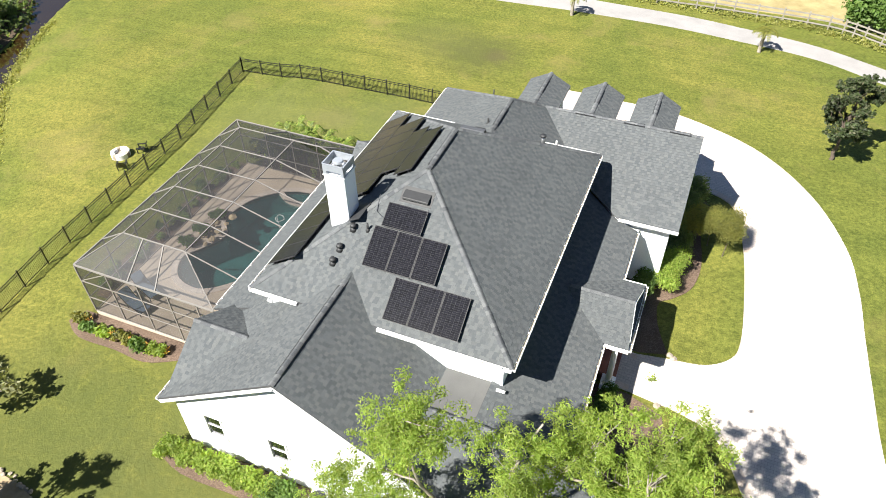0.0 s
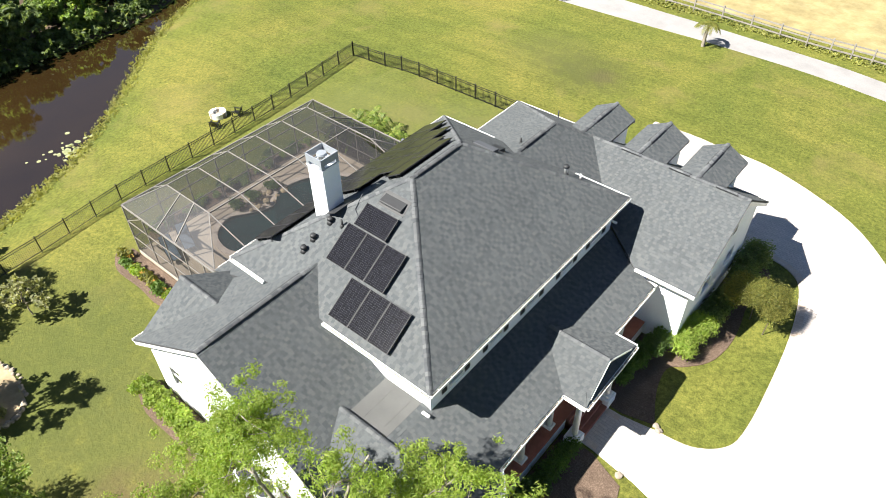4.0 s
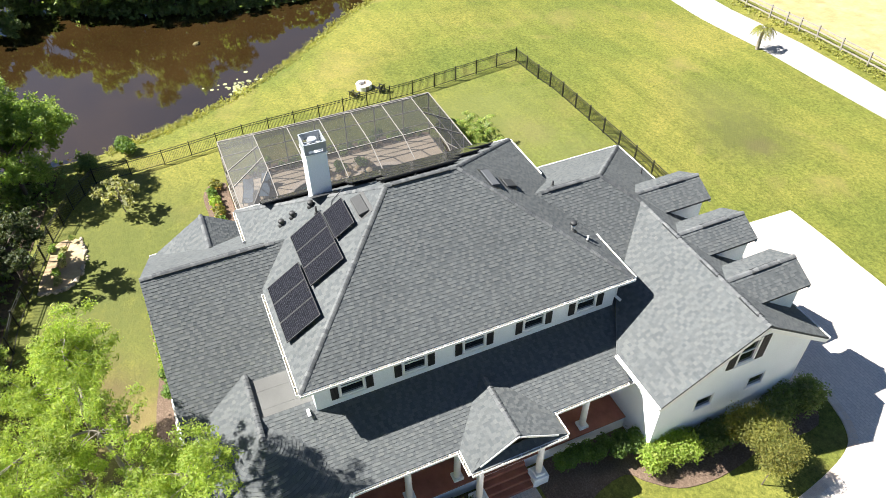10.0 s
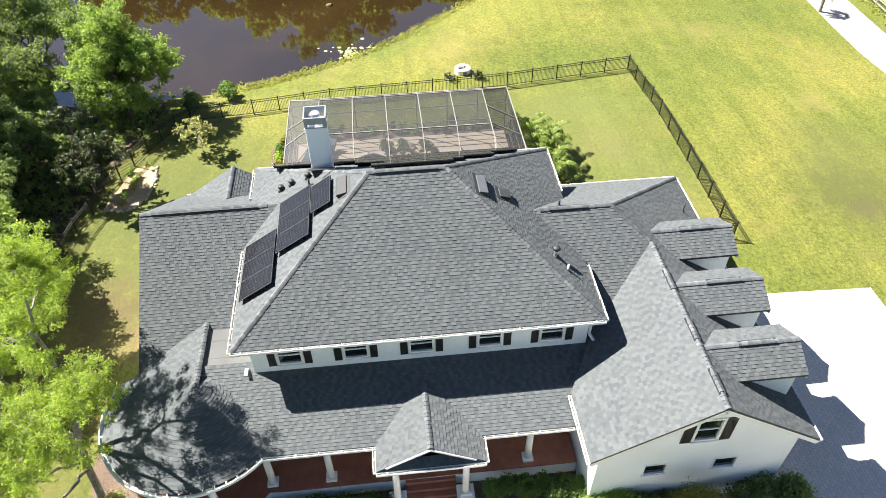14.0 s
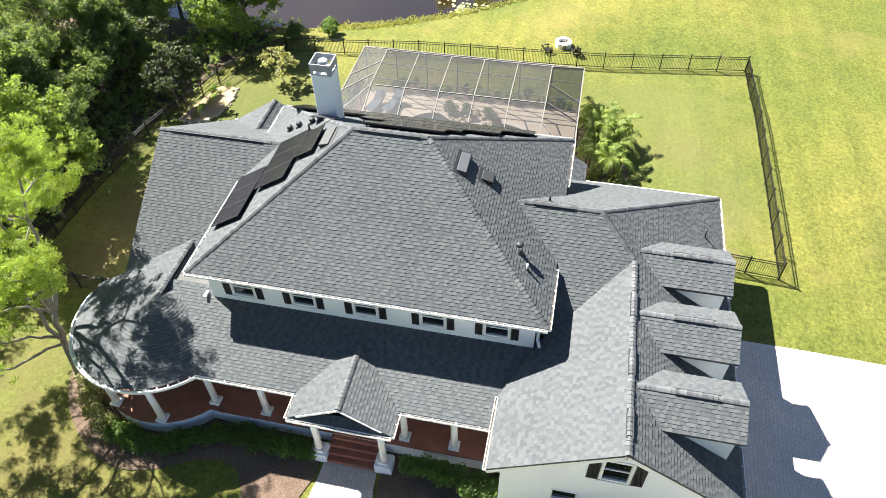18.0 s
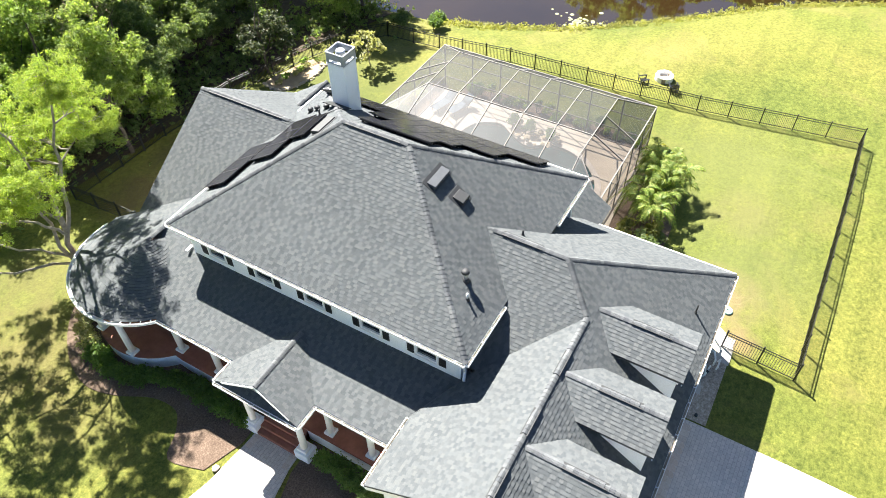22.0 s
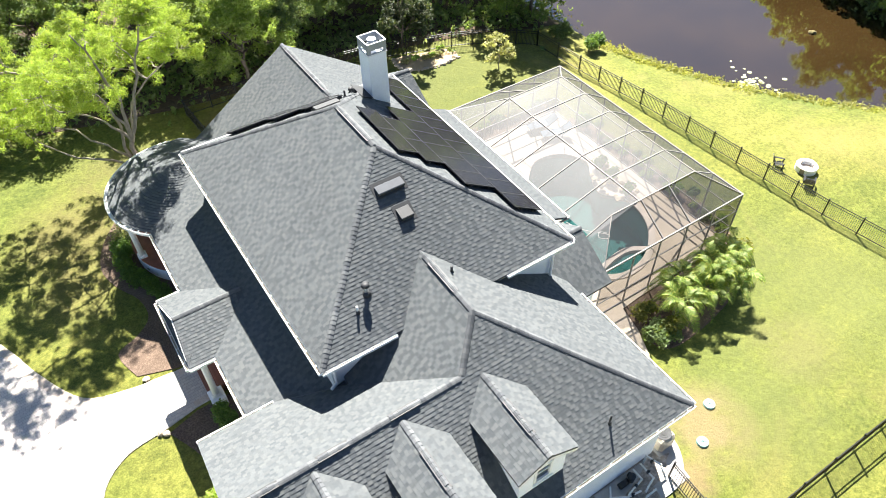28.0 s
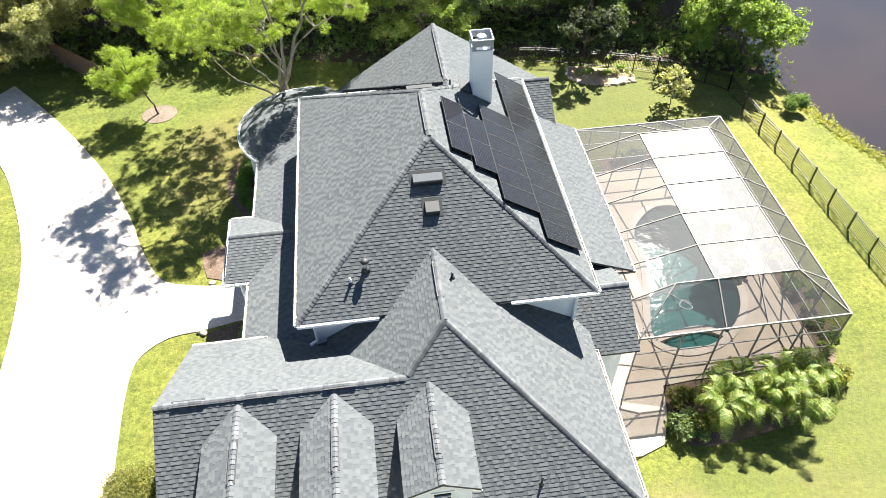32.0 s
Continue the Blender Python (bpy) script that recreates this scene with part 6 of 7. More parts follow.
def palm_clump(x, y, h, n, seed, label, lmat, stems=4, group="", length=2.0):
    rr = random.Random(seed)
    z0 = gz(x, y)
    t = thing("areca_palm", label, "palm", (x, y, z0), group)
    for k in range(stems):
        sx, sy = x + rr.uniform(-0.4, 0.4), y + rr.uniform(-0.4, 0.4)
        hz = h * rr.uniform(0.35, 0.6)
        bm = bmesh.new()
        limb(bm, [(sx, sy, z0 - 0.05), (sx, sy, z0 + hz * 0.6), (sx + rr.uniform(-0.1, 0.1), sy, z0 + hz)], 0.05, 0.035)
        part("stem", bm, M_BARK, t)
        for i in range(n):
            bm = bmesh.new()
            a = 2 * math.pi * i / n + rr.uniform(-0.4, 0.4)
            frond(bm, (sx, sy, z0 + hz), a, length * rr.uniform(0.6, 1.05), h * rr.uniform(0.3, 0.75), h * rr.uniform(0.45, 0.85))
            part("frond", bm, lmat, t)
    return t


# the pale-leaved tree that leans over the round porch: forked trunks and long low limbs
def shade_tree():
    rr = random.Random(11)
    t = thing("shade_tree", "tall light-green shade tree with pale forked trunks beside the porch", "tree", (-1.9, 9.0, gz(-1.9, 9.0)))
    stems = [(0.17, 0.035, [(-1.9, 9.0, -0.2), (-2.15, 9.15, 2.4), (-2.4, 9.4, 4.2), (-3.1, 9.5, 6.0), (-4.0, 9.0, 8.2), (-5.2, 9.0, 10.8)]),
             (0.10, 0.03, [(-2.4, 9.4, 4.1), (-2.65, 9.6, 7.0), (-2.1, 10.2, 9.5), (-1.6, 10.7, 11.2)]),
             (0.10, 0.03, [(-2.15, 9.15, 2.6), (-2.0, 8.7, 6.0), (-1.2, 8.5, 8.6)]),
             (0.075, 0.02, [(-2.4, 9.4, 4.2), (-1.9, 9.9, 7.0), (-0.8, 10.8, 8.8), (-0.1, 11.8, 9.9)]),
             (0.075, 0.02, [(-2.4, 9.4, 4.0), (-1.5, 9.5, 5.8), (0.2, 9.2, 6.9), (1.4, 8.4, 7.8)]),
             (0.08, 0.02, [(-2.1, 10.2, 8.0), (-0.6, 10.0, 9.0), (1.4, 9.8, 9.9), (3.4, 9.0, 10.0), (5.2, 8.0, 9.4)]),
             (0.075, 0.02, [(-2.1, 9.1, 2.3), (-0.7, 9.7, 3.8), (0.4, 9.4, 4.2), (1.6, 8.3, 4.9), (2.6, 7.2, 5.6)]),
             (0.075, 0.02, [(-2.1, 9.1, 2.8), (-1.2, 8.9, 4.0), (0.6, 7.6, 5.1), (2.6, 5.8, 5.6)]),
             (0.07, 0.02, [(-2.2, 9.2, 3.4), (-3.2, 8.0, 5.4), (-5.2, 7.6, 6.6), (-6.4, 7.9, 7.5)])]
    nodes = []
    for i, (r0, r1, pts) in enumerate(stems):
        line = [pts[0]]
        for p, q in zip(pts, pts[1:]):
            line += wander(p, q, rr, 0.07, 3)[1:]
        bm = bmesh.new()
        limb(bm, line, r0, r1, 9)
        part("trunk" if i < 3 else "limb", bm, M_BARK, t, smooth=True)
        nodes += [Vector(p) for p in line[len(line) // 3:]]
    lobes = [(-6.4, 8.0, 7.5), (-5.8, 9.0, 9.0), (-5.5, 9.1, 10.6), (-5.1, 9.3, 11.4), (-5.2, 8.3, 8.2), (-4.7, 9.2, 10.9), (-2.5, 8.0, 7.2), (-1.5, 10.3, 7.6), (-1.0, 11.0, 8.7), (-0.5, 11.4, 9.5),
             (0.1, 11.9, 9.9), (1.0, 11.0, 9.0), (2.0, 9.8, 7.2), (2.6, 8.0, 6.2), (1.5, 8.0, 8.0), (0.0, 8.0, 6.6), (-4.8, 6.4, 6.8), (-2.0, 6.0, 7.2), (1.0, 5.8, 6.2), (3.2, 5.6, 5.6), (2.4, 4.2, 5.4),
             (-1.2, 8.6, 10.0), (-2.2, 9.5, 10.4), (-6.0, 7.2, 8.4), (0.4, 7.0, 8.4), (-3.4, 7.2, 8.8), (3.4, 7.0, 5.4), (-0.4, 5.0, 7.4), (-3.6, 5.2, 7.2), (4.4, 4.8, 6.0), (4.3, 6.6, 6.2), (3.2, 9.4, 7.4),
             (2.2, 11.6, 10.8), (1.6, 10.8, 11.2), (3.0, 10.0, 10.6), (3.9, 9.0, 10.4), (4.6, 8.2, 10.2), (2.4, 9.0, 11.2), (4.8, 7.0, 9.0), (5.6, 7.6, 9.3), (5.0, 8.3, 8.6), (4.2, 6.2, 9.2), (6.0, 8.6, 8.4), (-2.6, 3.2, 6.6), (-1.0, 3.6, 7.0), (-3.8, 3.4, 6.4)]
    C, R = [], []
    for e in lobes:
        e = Vector(e)
        s = min(nodes, key=lambda p: (p - e).length + max(0, p.z - e.z) * 2)
        bm = bmesh.new()
        path = wander(s, e, rr, 0.12, 4)
        limb(bm, path, 0.05, 0.015, 6)
        for k in range(10):
            tip = e + Vector((rr.gauss(0, 0.56), rr.gauss(0, 0.56), rr.gauss(0.05, 0.4)))
            limb(bm, wander(path[rr.randint(2, 4)], tip, rr, 0.12, 3), 0.02, 0.006, 5)
            for m in range(5):
                C.append(tip + Vector((rr.gauss(0, 0.36), rr.gauss(0, 0.36), rr.gauss(0, 0.2))))
                R.append(rr.uniform(0.10, 0.36))
        part("limb", bm, M_BARK, t, smooth=True)
    V, F = leaf_cloud([tuple(c) for c in C], R, 215000, 0.036, 11, 0.6, 0.1, 3.0)
    part_np("crown", V, F, L_BRIGHT, t, kind="stuff")


shade_tree()
sheet("tree_ring", smooth_line([(6.85 + 1.15 * math.cos(a), 5.45 + 1.0 * math.sin(a)) for a in np.linspace(0, 2 * math.pi, 10, endpoint=False)], 4, True), M_CHIPS, "pale brown mulch ring round a young tree", "mulch ring", 0.03)
tree("young_tree", 6.9, 5.4, 5.0, 1.7, 32000, 0.043, L_BRIGHT, M_BARK_D, 12, "young light-green tree in a mulch ring", limbs=11, trunk_r=0.06, low=0.36, clump=0.32, lean=(1.3, -0.2), tufts=24)
tree("sapling", -26.8, 9.6, 2.6, 1.2, 900, 0.12, L_GREY, M_BARK, 13, "thin sapling on the back lawn", limbs=6, trunk_r=0.035, clump=0.3)
tree("magnolia", -22.4, 3.9, 6.5, 1.6, 8000, 0.10, L_GLOSS, M_BARK_D, 14, "olive-leaved magnolia beside the garden bed", limbs=9, trunk_r=0.1, low=0.2, clump=0.36)
tree("magnolia", 9.4, 45.3, 6.6, 1.6, 9000, 0.11, L_GLOSS, M_BARK_D, 15, "dark glossy magnolia on the lawn by the drive", limbs=10, trunk_r=0.12, low=0.22, clump=0.34)

# woods along the side and over the pond
woods = [(-11.3, 2.2, 9.2, 2.8, 4), (-10.5, -1.5, 10, 3.2, 0), (-15, -0.5, 9, 3.0, 1), (-19.5, -2.5, 6, 2.6, 1), (-25, -1.6, 5.5, 2.6, 1), (-32, 3.8, 8.4, 2.9, 0), (-34.5, 3.6, 8.0, 3.0, 0), (-13, -6, 12, 3.6, 1),
         (-18, -6.5, 12, 3.8, 2), (-24, -5, 8.5, 3.6, 2), (-30, -3.5, 7.5, 3.6, 1), (-36, -3, 11, 3.8, 1), (-6.5, -6, 11, 3.6, 0), (-1, -7, 11, 3.6, 1), (5, -6, 10, 3.4, 0), (10, -5, 9, 3.6, 3),
         (15, -8, 9, 3.4, 3), (20, -7, 8, 3.4, 3), (-10, -12, 13, 4, 2), (-16, -13, 13, 4, 1), (-23, -12, 13, 4, 2), (-30, -11, 13, 4, 1), (-37, -10, 13, 4, 2), (-3, -13, 12, 4, 1), (4, -13, 12, 4, 2), (12, -13, 11, 4, 1), (25, -12, 10, 4, 2), (15.5, -2.6, 7.5, 3.2, 3), (19.5, -1.5, 6, 3.0, 3)]
wood_mats = (L_MID, L_DARK, L_DARK, L_GREY, L_WOOD)
for i, (x, y, h, s, k) in enumerate(woods):
    tree("woodland_tree", x, y, h, s, 34000 if y > -8 else 13000, 0.098 if y > -8 else 0.22, wood_mats[k], M_BARK_D, 100 + i, "dense dark-green woodland tree beyond the fence", limbs=11, trunk_r=0.14, low=0.18, clump=0.38, tufts=12, group="woods beside the house")
# trees on the far bank
far = [(-63, 0.5, 7, 3.2), (-63.5, 8.6, 8.2, 3.0), (-63, 13, 10.5, 3.8), (-63, 18, 10, 3.8), (-62.5, 22, 7.5, 2.8), (-64, -6, 8, 3.5), (-63, 29, 2.8, 1.8), (-64, 35, 3.0, 2.0), (-63, 41, 2.6, 1.8), (-68, 10, 9, 3.5), (-60.6, 15.5, 6.0, 2.8), (-60.2, 20.4, 5.2, 2.6), (-59.8, 25.2, 4.2, 2.3), (-60.0, 30.0, 3.4, 2.2), (-61.5, 35.5, 3.0, 2.0), (-62.5, 10.5, 6.5, 2.8), (-66, 4.0, 7.0, 3.0)]
for i, (x, y, h, s) in enumerate(far):
    tree("woodland_tree", x, y, h, s, 9000, 0.24, (L_DARK, L_MID)[i % 2], M_BARK_D, 200 + i, "dark tree on the far bank of the pond", limbs=9, trunk_r=0.2, low=0.15, clump=0.34, group="trees across the pond")


def undergrowth(name, strip, width, n, size, h, lmat, seed, label, category):
    g = np.random.default_rng(seed)
    P = np.asarray(smooth_line(strip, 8))
    i = g.integers(0, len(P) - 1, n)
    t = g.random(n)[:, None]
    c = P[i] * (1 - t) + P[i + 1] * t
    c = c + g.normal(size=(n, 2)) * width * 0.5
    z = ground_z(c[:, 0], c[:, 1])
    hh = h * g.random(n) * (0.4 + 0.6 * np.sin(c[:, 0] * 1.7) ** 2 * np.cos(c[:, 1] * 1.3) ** 2 + 0.3)
    C = np.column_stack([c, np.maximum(z, POND_Z) + hh])
    V, F = leaf_cloud(C, np.full(n, 0.16), n * 3, size, seed, 1.0, 0.2, 2.2)
    return tagged(new(name, np_mesh(name, V, F, lmat)), label, category, kind="stuff")


undergrowth("shore_weeds", [(-36.6, 9), (-37.6, 12.5), (-38.9, 15.3), (-41.4, 20.2), (-45.6, 25.7), (-51.1, 31.7), (-55, 37.3), (-58, 44)], 0.7, 2600, 0.09, 0.10, L_SHORE, 31, "rough yellow-green weeds along the pond's edge", "weeds")
undergrowth("forest_undergrowth", [(-35, 3), (-30, 2.2), (-24, 0.5), (-18, -0.2), (-12, -1.0), (-6, -1.6), (0, -3.5), (8, -3), (16, -5)], 3.0, 5200, 0.16, 0.8, L_DARK, 32, "dark undergrowth at the wood's edge", "undergrowth")
undergrowth("far_bank_brush", [(-66.5, 2), (-63, 9), (-60.2, 15), (-58.6, 21), (-58.2, 26), (-58.3, 31), (-59.5, 37), (-64, 46)], 1.6, 4200, 0.2, 1.3, L_DARK, 34, "dark brush hanging over the far bank of the pond", "brush")
undergrowth("fence_weeds", [(-60, 67.6), (-30, 66.6), (-15, 66.3), (1, 66.4), (9, 66.0), (20, 60.6)], 0.6, 2200, 0.11, 0.3, L_SHORE, 33, "green weeds along the lane fence", "weeds")
sheet("forest_floor", smooth_line([(-36, 5.5), (-31, 5.2), (-26, 4.3), (-19.5, 2.9), (-13, 2.3), (-7, 1.6), (-2, 0.2), (4, -1.5), (12, -2.5), (24, -6)], 4) + [(30, -30), (-38, -30)], M_FOREST, "brown leaf litter under the trees", "forest floor", 0.03, step=1.5)
sheet("garden_bed", smooth_line([(-21.2, 4.6), (-23.5, 5.0), (-25.3, 5.6), (-25.2, 6.8), (-23.4, 7.0), (-21.5, 6.5)], 5, True), M_SAND, "sandy garden bed edged with stones", "garden bed", 0.04)
rr = random.Random(9)
edge = smooth_line([(-21.2, 4.6), (-20.9, 5.6), (-21.5, 6.6), (-23.4, 7.1), (-25.2, 6.9)], 8)
rim = thing("stone_edging", "rough stones edging the garden bed", "stone edging", (-23, 6.5, 0))
for i, (x, y) in enumerate(edge):
    rock("stone", x + rr.uniform(-0.08, 0.08), y + rr.uniform(-0.08, 0.08), gz(x, y), rr.uniform(0.10, 0.2), 40 + i, parent=rim)
for i in range(6):
    shrub("garden_plant", -24.8 + i * 0.6 + rr.uniform(-0.2, 0.2), 5.6 + rr.uniform(-0.3, 0.5), 0.25, 0.45, 160, 0.11, (L_MID, L_GREY)[i % 2], 60 + i, "small leafy plant in the sandy bed", "plant", group="plants in the sandy bed")
shrub("shore_bush", -35.4, 10.2, 0.8, 1.3, 1800, 0.11, L_HEDGE, 71, "green bush at the pond's edge by the fence", "bush")
shrub("shore_bush", -34.4, 7.5, 0.8, 1.1, 1500, 0.11, L_DARK, 72, "dark bush at the pond's edge by the fence", "bush")

# hedges and shrubs round the house
shrub("hedge", -0.45, 18.9, 0.62, 0.75, 9000, 0.065, L_HEDGE, 81, "low green hedge in front of the porch", "hedge", turn=90, length=4.4)
for i, a in enumerate((34, 10, -14)):
    shrub("hedge", TX + 4.15 * math.cos(radians(a)), TY + 4.15 * math.sin(radians(a)), 0.6, 0.72, 4600, 0.065, L_HEDGE, 82 + i, "low hedge curving round the porch corner", "hedge", turn=a + 90, length=1.9, group="hedges round the porch corner")
for i, a in enumerate((-32, -46, -60)):
    shrub("sparse_shrub", TX + 4.2 * math.cos(radians(a)), TY + 4.2 * math.sin(radians(a)), 0.6, 1.0, 900, 0.08, L_GREY, 186 + i, "sparse olive-brown shrub at the porch corner", "shrub", turn=a + 90, length=1.2, group="sparse shrubs at the porch corner")
shrub("hedge", -0.35, 26.2, 0.6, 1.3, 6000, 0.07, L_HEDGE, 90, "dark green hedge between porch and garage", "hedge", turn=90, length=2.6)
shrub("hedge", -0.1, 28.3, 0.7, 1.3, 4600, 0.07, L_HEDGE, 91, "dark green hedge at the garage corner", "hedge", turn=90, length=1.6)
shrub("clipped_shrub", 0.95, 29.7, 0.95, 1.5, 9000, 0.07, L_BRIGHT, 92, "clipped yellow-green shrub in the mulch bed", "shrub", turn=80, length=2.2)
shrub("hedge", 1.25, 32.4, 0.8, 1.4, 8000, 0.08, L_DARK, 93, "dark green hedge along the garage wall", "hedge", turn=90, length=3.2)
shrub("hedge", 1.35, 36.0, 1.0, 1.9, 9000, 0.08, L_DARK, 94, "tall dark green hedge at the garage end", "hedge", turn=90, length=3.2)
shrub("golden_shrub", 2.75, 33.05, 1.35, 3.4, 24000, 0.05, L_GOLD, 95, "rounded golden-olive shrub on the island bed", "shrub")
for i, x in enumerate((-17.0, -15.7, -14.3, -12.9, -11.7)):
    shrub("hedge", x, 10.55, 0.62, 0.95, 4200, 0.085, L_BRIGHT if i < 4 else L_HEDGE, 100 + i, "leafy light-green shrub along the side wall", "shrub", turn=0, length=1.5, group="shrubs along the side wall")
for i, (x, y) in enumerate(((-26.9, 15.2), (-26.0, 14.8), (-25.0, 14.9), (-23.9, 14.9), (-22.8, 14.8), (-21.7, 14.9))):
    shrub("flowering_plant", x, y, 0.42, 0.55, 420, 0.12, (L_GOLD, L_HEDGE, L_BRIGHT)[i % 3], 120 + i, "bushy yellow-green plant in the flower bed", "plant", group="flower bed plants")
    V, F = leaf_cloud([(x + 0.45, y + 0.1, gz(x, y) + 0.35)], [0.22], 30, 0.07, 130 + i)
    tagged(new("flowers", np_mesh("flowers", V, F, L_FLOWER)), "small orange flowers in the bed", "flowers", group="orange flowers", kind="stuff")
for i, (x, y, h) in enumerate(((-25.3, 31.4, 2.9), (-24.3, 31.9, 3.2), (-23.3, 31.5, 3.4), (-22.3, 32.1, 3.3), (-21.4, 31.5, 3.0), (-20.7, 32.2, 2.6), (-23.6, 32.4, 2.7))):
    palm_clump(x, y, h, 7, 140 + i, "lush areca palm clump beside the pool cage", L_PALM, 3, "palms beside the pool cage", 1.7)
for i, (x, y, m) in enumerate(((-19.4, 31.3, L_GOLD), (-19.0, 32.3, L_DARK), (-19.2, 33.0, L_DARK), (-19.9, 32.6, L_GOLD), (-26.6, 31.2, L_GOLD))):
    shrub("shrub", x, y, 0.6, 0.85, 900, 0.10, m, 160 + i, "low leafy shrub at the end of the palms", "shrub", group="low shrubs by the palms")
for i in range(18):
    y = 17.6 + i * 0.7
    shrub("garden_plant", -27.35 + 0.35 * math.sin(i * 2.3), y, 0.34 + 0.12 * math.sin(i * 1.7), 0.7 + 0.35 * math.sin(i * 1.1), 520, 0.085, (L_MID, L_HEDGE, L_BRIGHT)[i % 3], 170 + i, "leafy green plant in the bed behind the pool cage", "plant", group="plants behind the pool cage")
for i, (x, y) in enumerate(((-25.1, 21.9), (-24.8, 24.5), (-24.95, 23.1))):
    shrub("pool_plant", x, y, 0.42, 0.8, 900, 0.075, L_HEDGE, 240 + i, "feathery green plant among the pool rocks", "plant", group="plants among the pool rocks", z0=DECK_Z)
shrub("roadside_bush", 13, 68.0, 2.4, 3.2, 5000, 0.22, L_HEDGE, 180, "dense green thicket beyond the lane fence", "thicket")
shrub("roadside_bush", 18, 66, 2.6, 3.4, 5000, 0.22, L_MID, 181, "dense green thicket beyond the lane fence", "thicket")


def queen_palm(x, y, h, seed):
    rr = random.Random(seed)
    z0 = gz(x, y)
    t = thing("queen_palm", "young palm with yellow-green fronds beside the lane", "palm", (x, y, z0), "palms along the lane")
    bm = bmesh.new()
    limb(bm, [(x, y, z0 - 0.1), (x, y, z0 + h * 0.5), (x + 0.1, y, z0 + h)], 0.17, 0.11, 10)
    part("trunk", bm, M_BARK, t, smooth=True)
    for i in range(11):
        bm = bmesh.new()
        frond(bm, (x + 0.1, y, z0 + h), 2 * math.pi * i / 11 + rr.uniform(-0.2, 0.2), 1.3 * rr.uniform(0.8, 1.1), 0.7, rr.uniform(0.8, 1.3))
        part("frond", bm, L_GOLD, t)


for i, (x, y) in enumerate(((-28.0, 61.2), (-12.4, 60.9), (3.9, 60.2), (-43.5, 62.0))):
    queen_palm(x, y, 1.9, 190 + i)

# ---- small things in the yard ----
pit = thing("fire_pit", "round white stone fire pit on the lawn", "fire pit", (-35.9, 28.4, gz(-35.9, 28.4)))
z = gz(-35.9, 28.4)
for i in range(14):
    a0_, a1_ = 2 * math.pi * i / 14, 2 * math.pi * (i + 0.94) / 14
    bm = bmesh.new()
    q = [(-35.9 + r_ * math.cos(a), 28.4 + r_ * math.sin(a)) for r_, a in ((0.38, a0_), (0.63, a0_), (0.63, (a0_ + a1_) / 2), (0.63, a1_), (0.38, a1_))]
    prism(bm, q, z - 0.05, z + 0.38 + 0.015 * (i % 2))
    part("stone", bm, M_TRIM if i % 5 else M_STONE, pit)
bm = bmesh.new()
cyl(bm, (-35.9, 28.4, z), (-35.9, 28.4, z + 0.16), 0.38, seg=20)
part("ash_bed", bm, M_GRAVEL, pit)


def adirondack(x, y, turn):
    t = thing("lawn_chair", "black slatted reclining lawn chair by the fire pit", "chair", group="chairs by the fire pit")
    for i in range(5):
        part("seat_slat", boxbm((-0.3, -0.25 + i * 0.11, 0.36 - i * 0.03), (0.3, -0.16 + i * 0.11, 0.385 - i * 0.03)), M_BLACK, t)
    for i in range(5):
        bm = bmesh.new()
        bar(bm, (-0.24 + i * 0.12, 0.26, 0.26), (-0.28 + i * 0.14, 0.58, 0.95 - 0.03 * abs(i - 2)), 0.10, 0.02)
        part("back_slat", bm, M_BLACK, t)
    for s in (-0.36, 0.36):
        part("armrest", boxbm((s - 0.07, -0.35, 0.54), (s + 0.07, 0.4, 0.565)), M_BLACK, t)
        part("front_leg", boxbm((s - 0.03, -0.33, 0), (s + 0.03, -0.25, 0.54)), M_BLACK, t)
        part("rear_leg", boxbm((s - 0.03, 0.34, 0), (s + 0.03, 0.4, 0.54)), M_BLACK, t)
    t.matrix_basis = pose(x, y, gz(x, y), 0, 0, turn) @ Matrix.Scale(0.8, 4)


adirondack(-34.75, 27.3, 215)
adirondack(-34.85, 29.35, 300)

for x, y in ((-18.25, 36.5), (-16.6, 37.6)):
    t = thing("septic_lid", "round pale green tank lid in the grass", "lid", (x, y, gz(x, y)), "tank lids in the lawn")
    bm = bmesh.new()
    cyl(bm, (x, y, gz(x, y) - 0.05), (x, y, gz(x, y) + 0.10), 0.27, 0.24, 20)
    part("rim", bm, M_TEAL, t)
    for i in range(6):
        a = i * math.pi / 6
        bm = bmesh.new()
        bar(bm, (x - 0.2 * math.cos(a), y - 0.2 * math.sin(a), gz(x, y) + 0.11), (x + 0.2 * math.cos(a), y + 0.2 * math.sin(a), gz(x, y) + 0.11), 0.03, 0.02)
        part("rib", bm, M_TEAL, t)


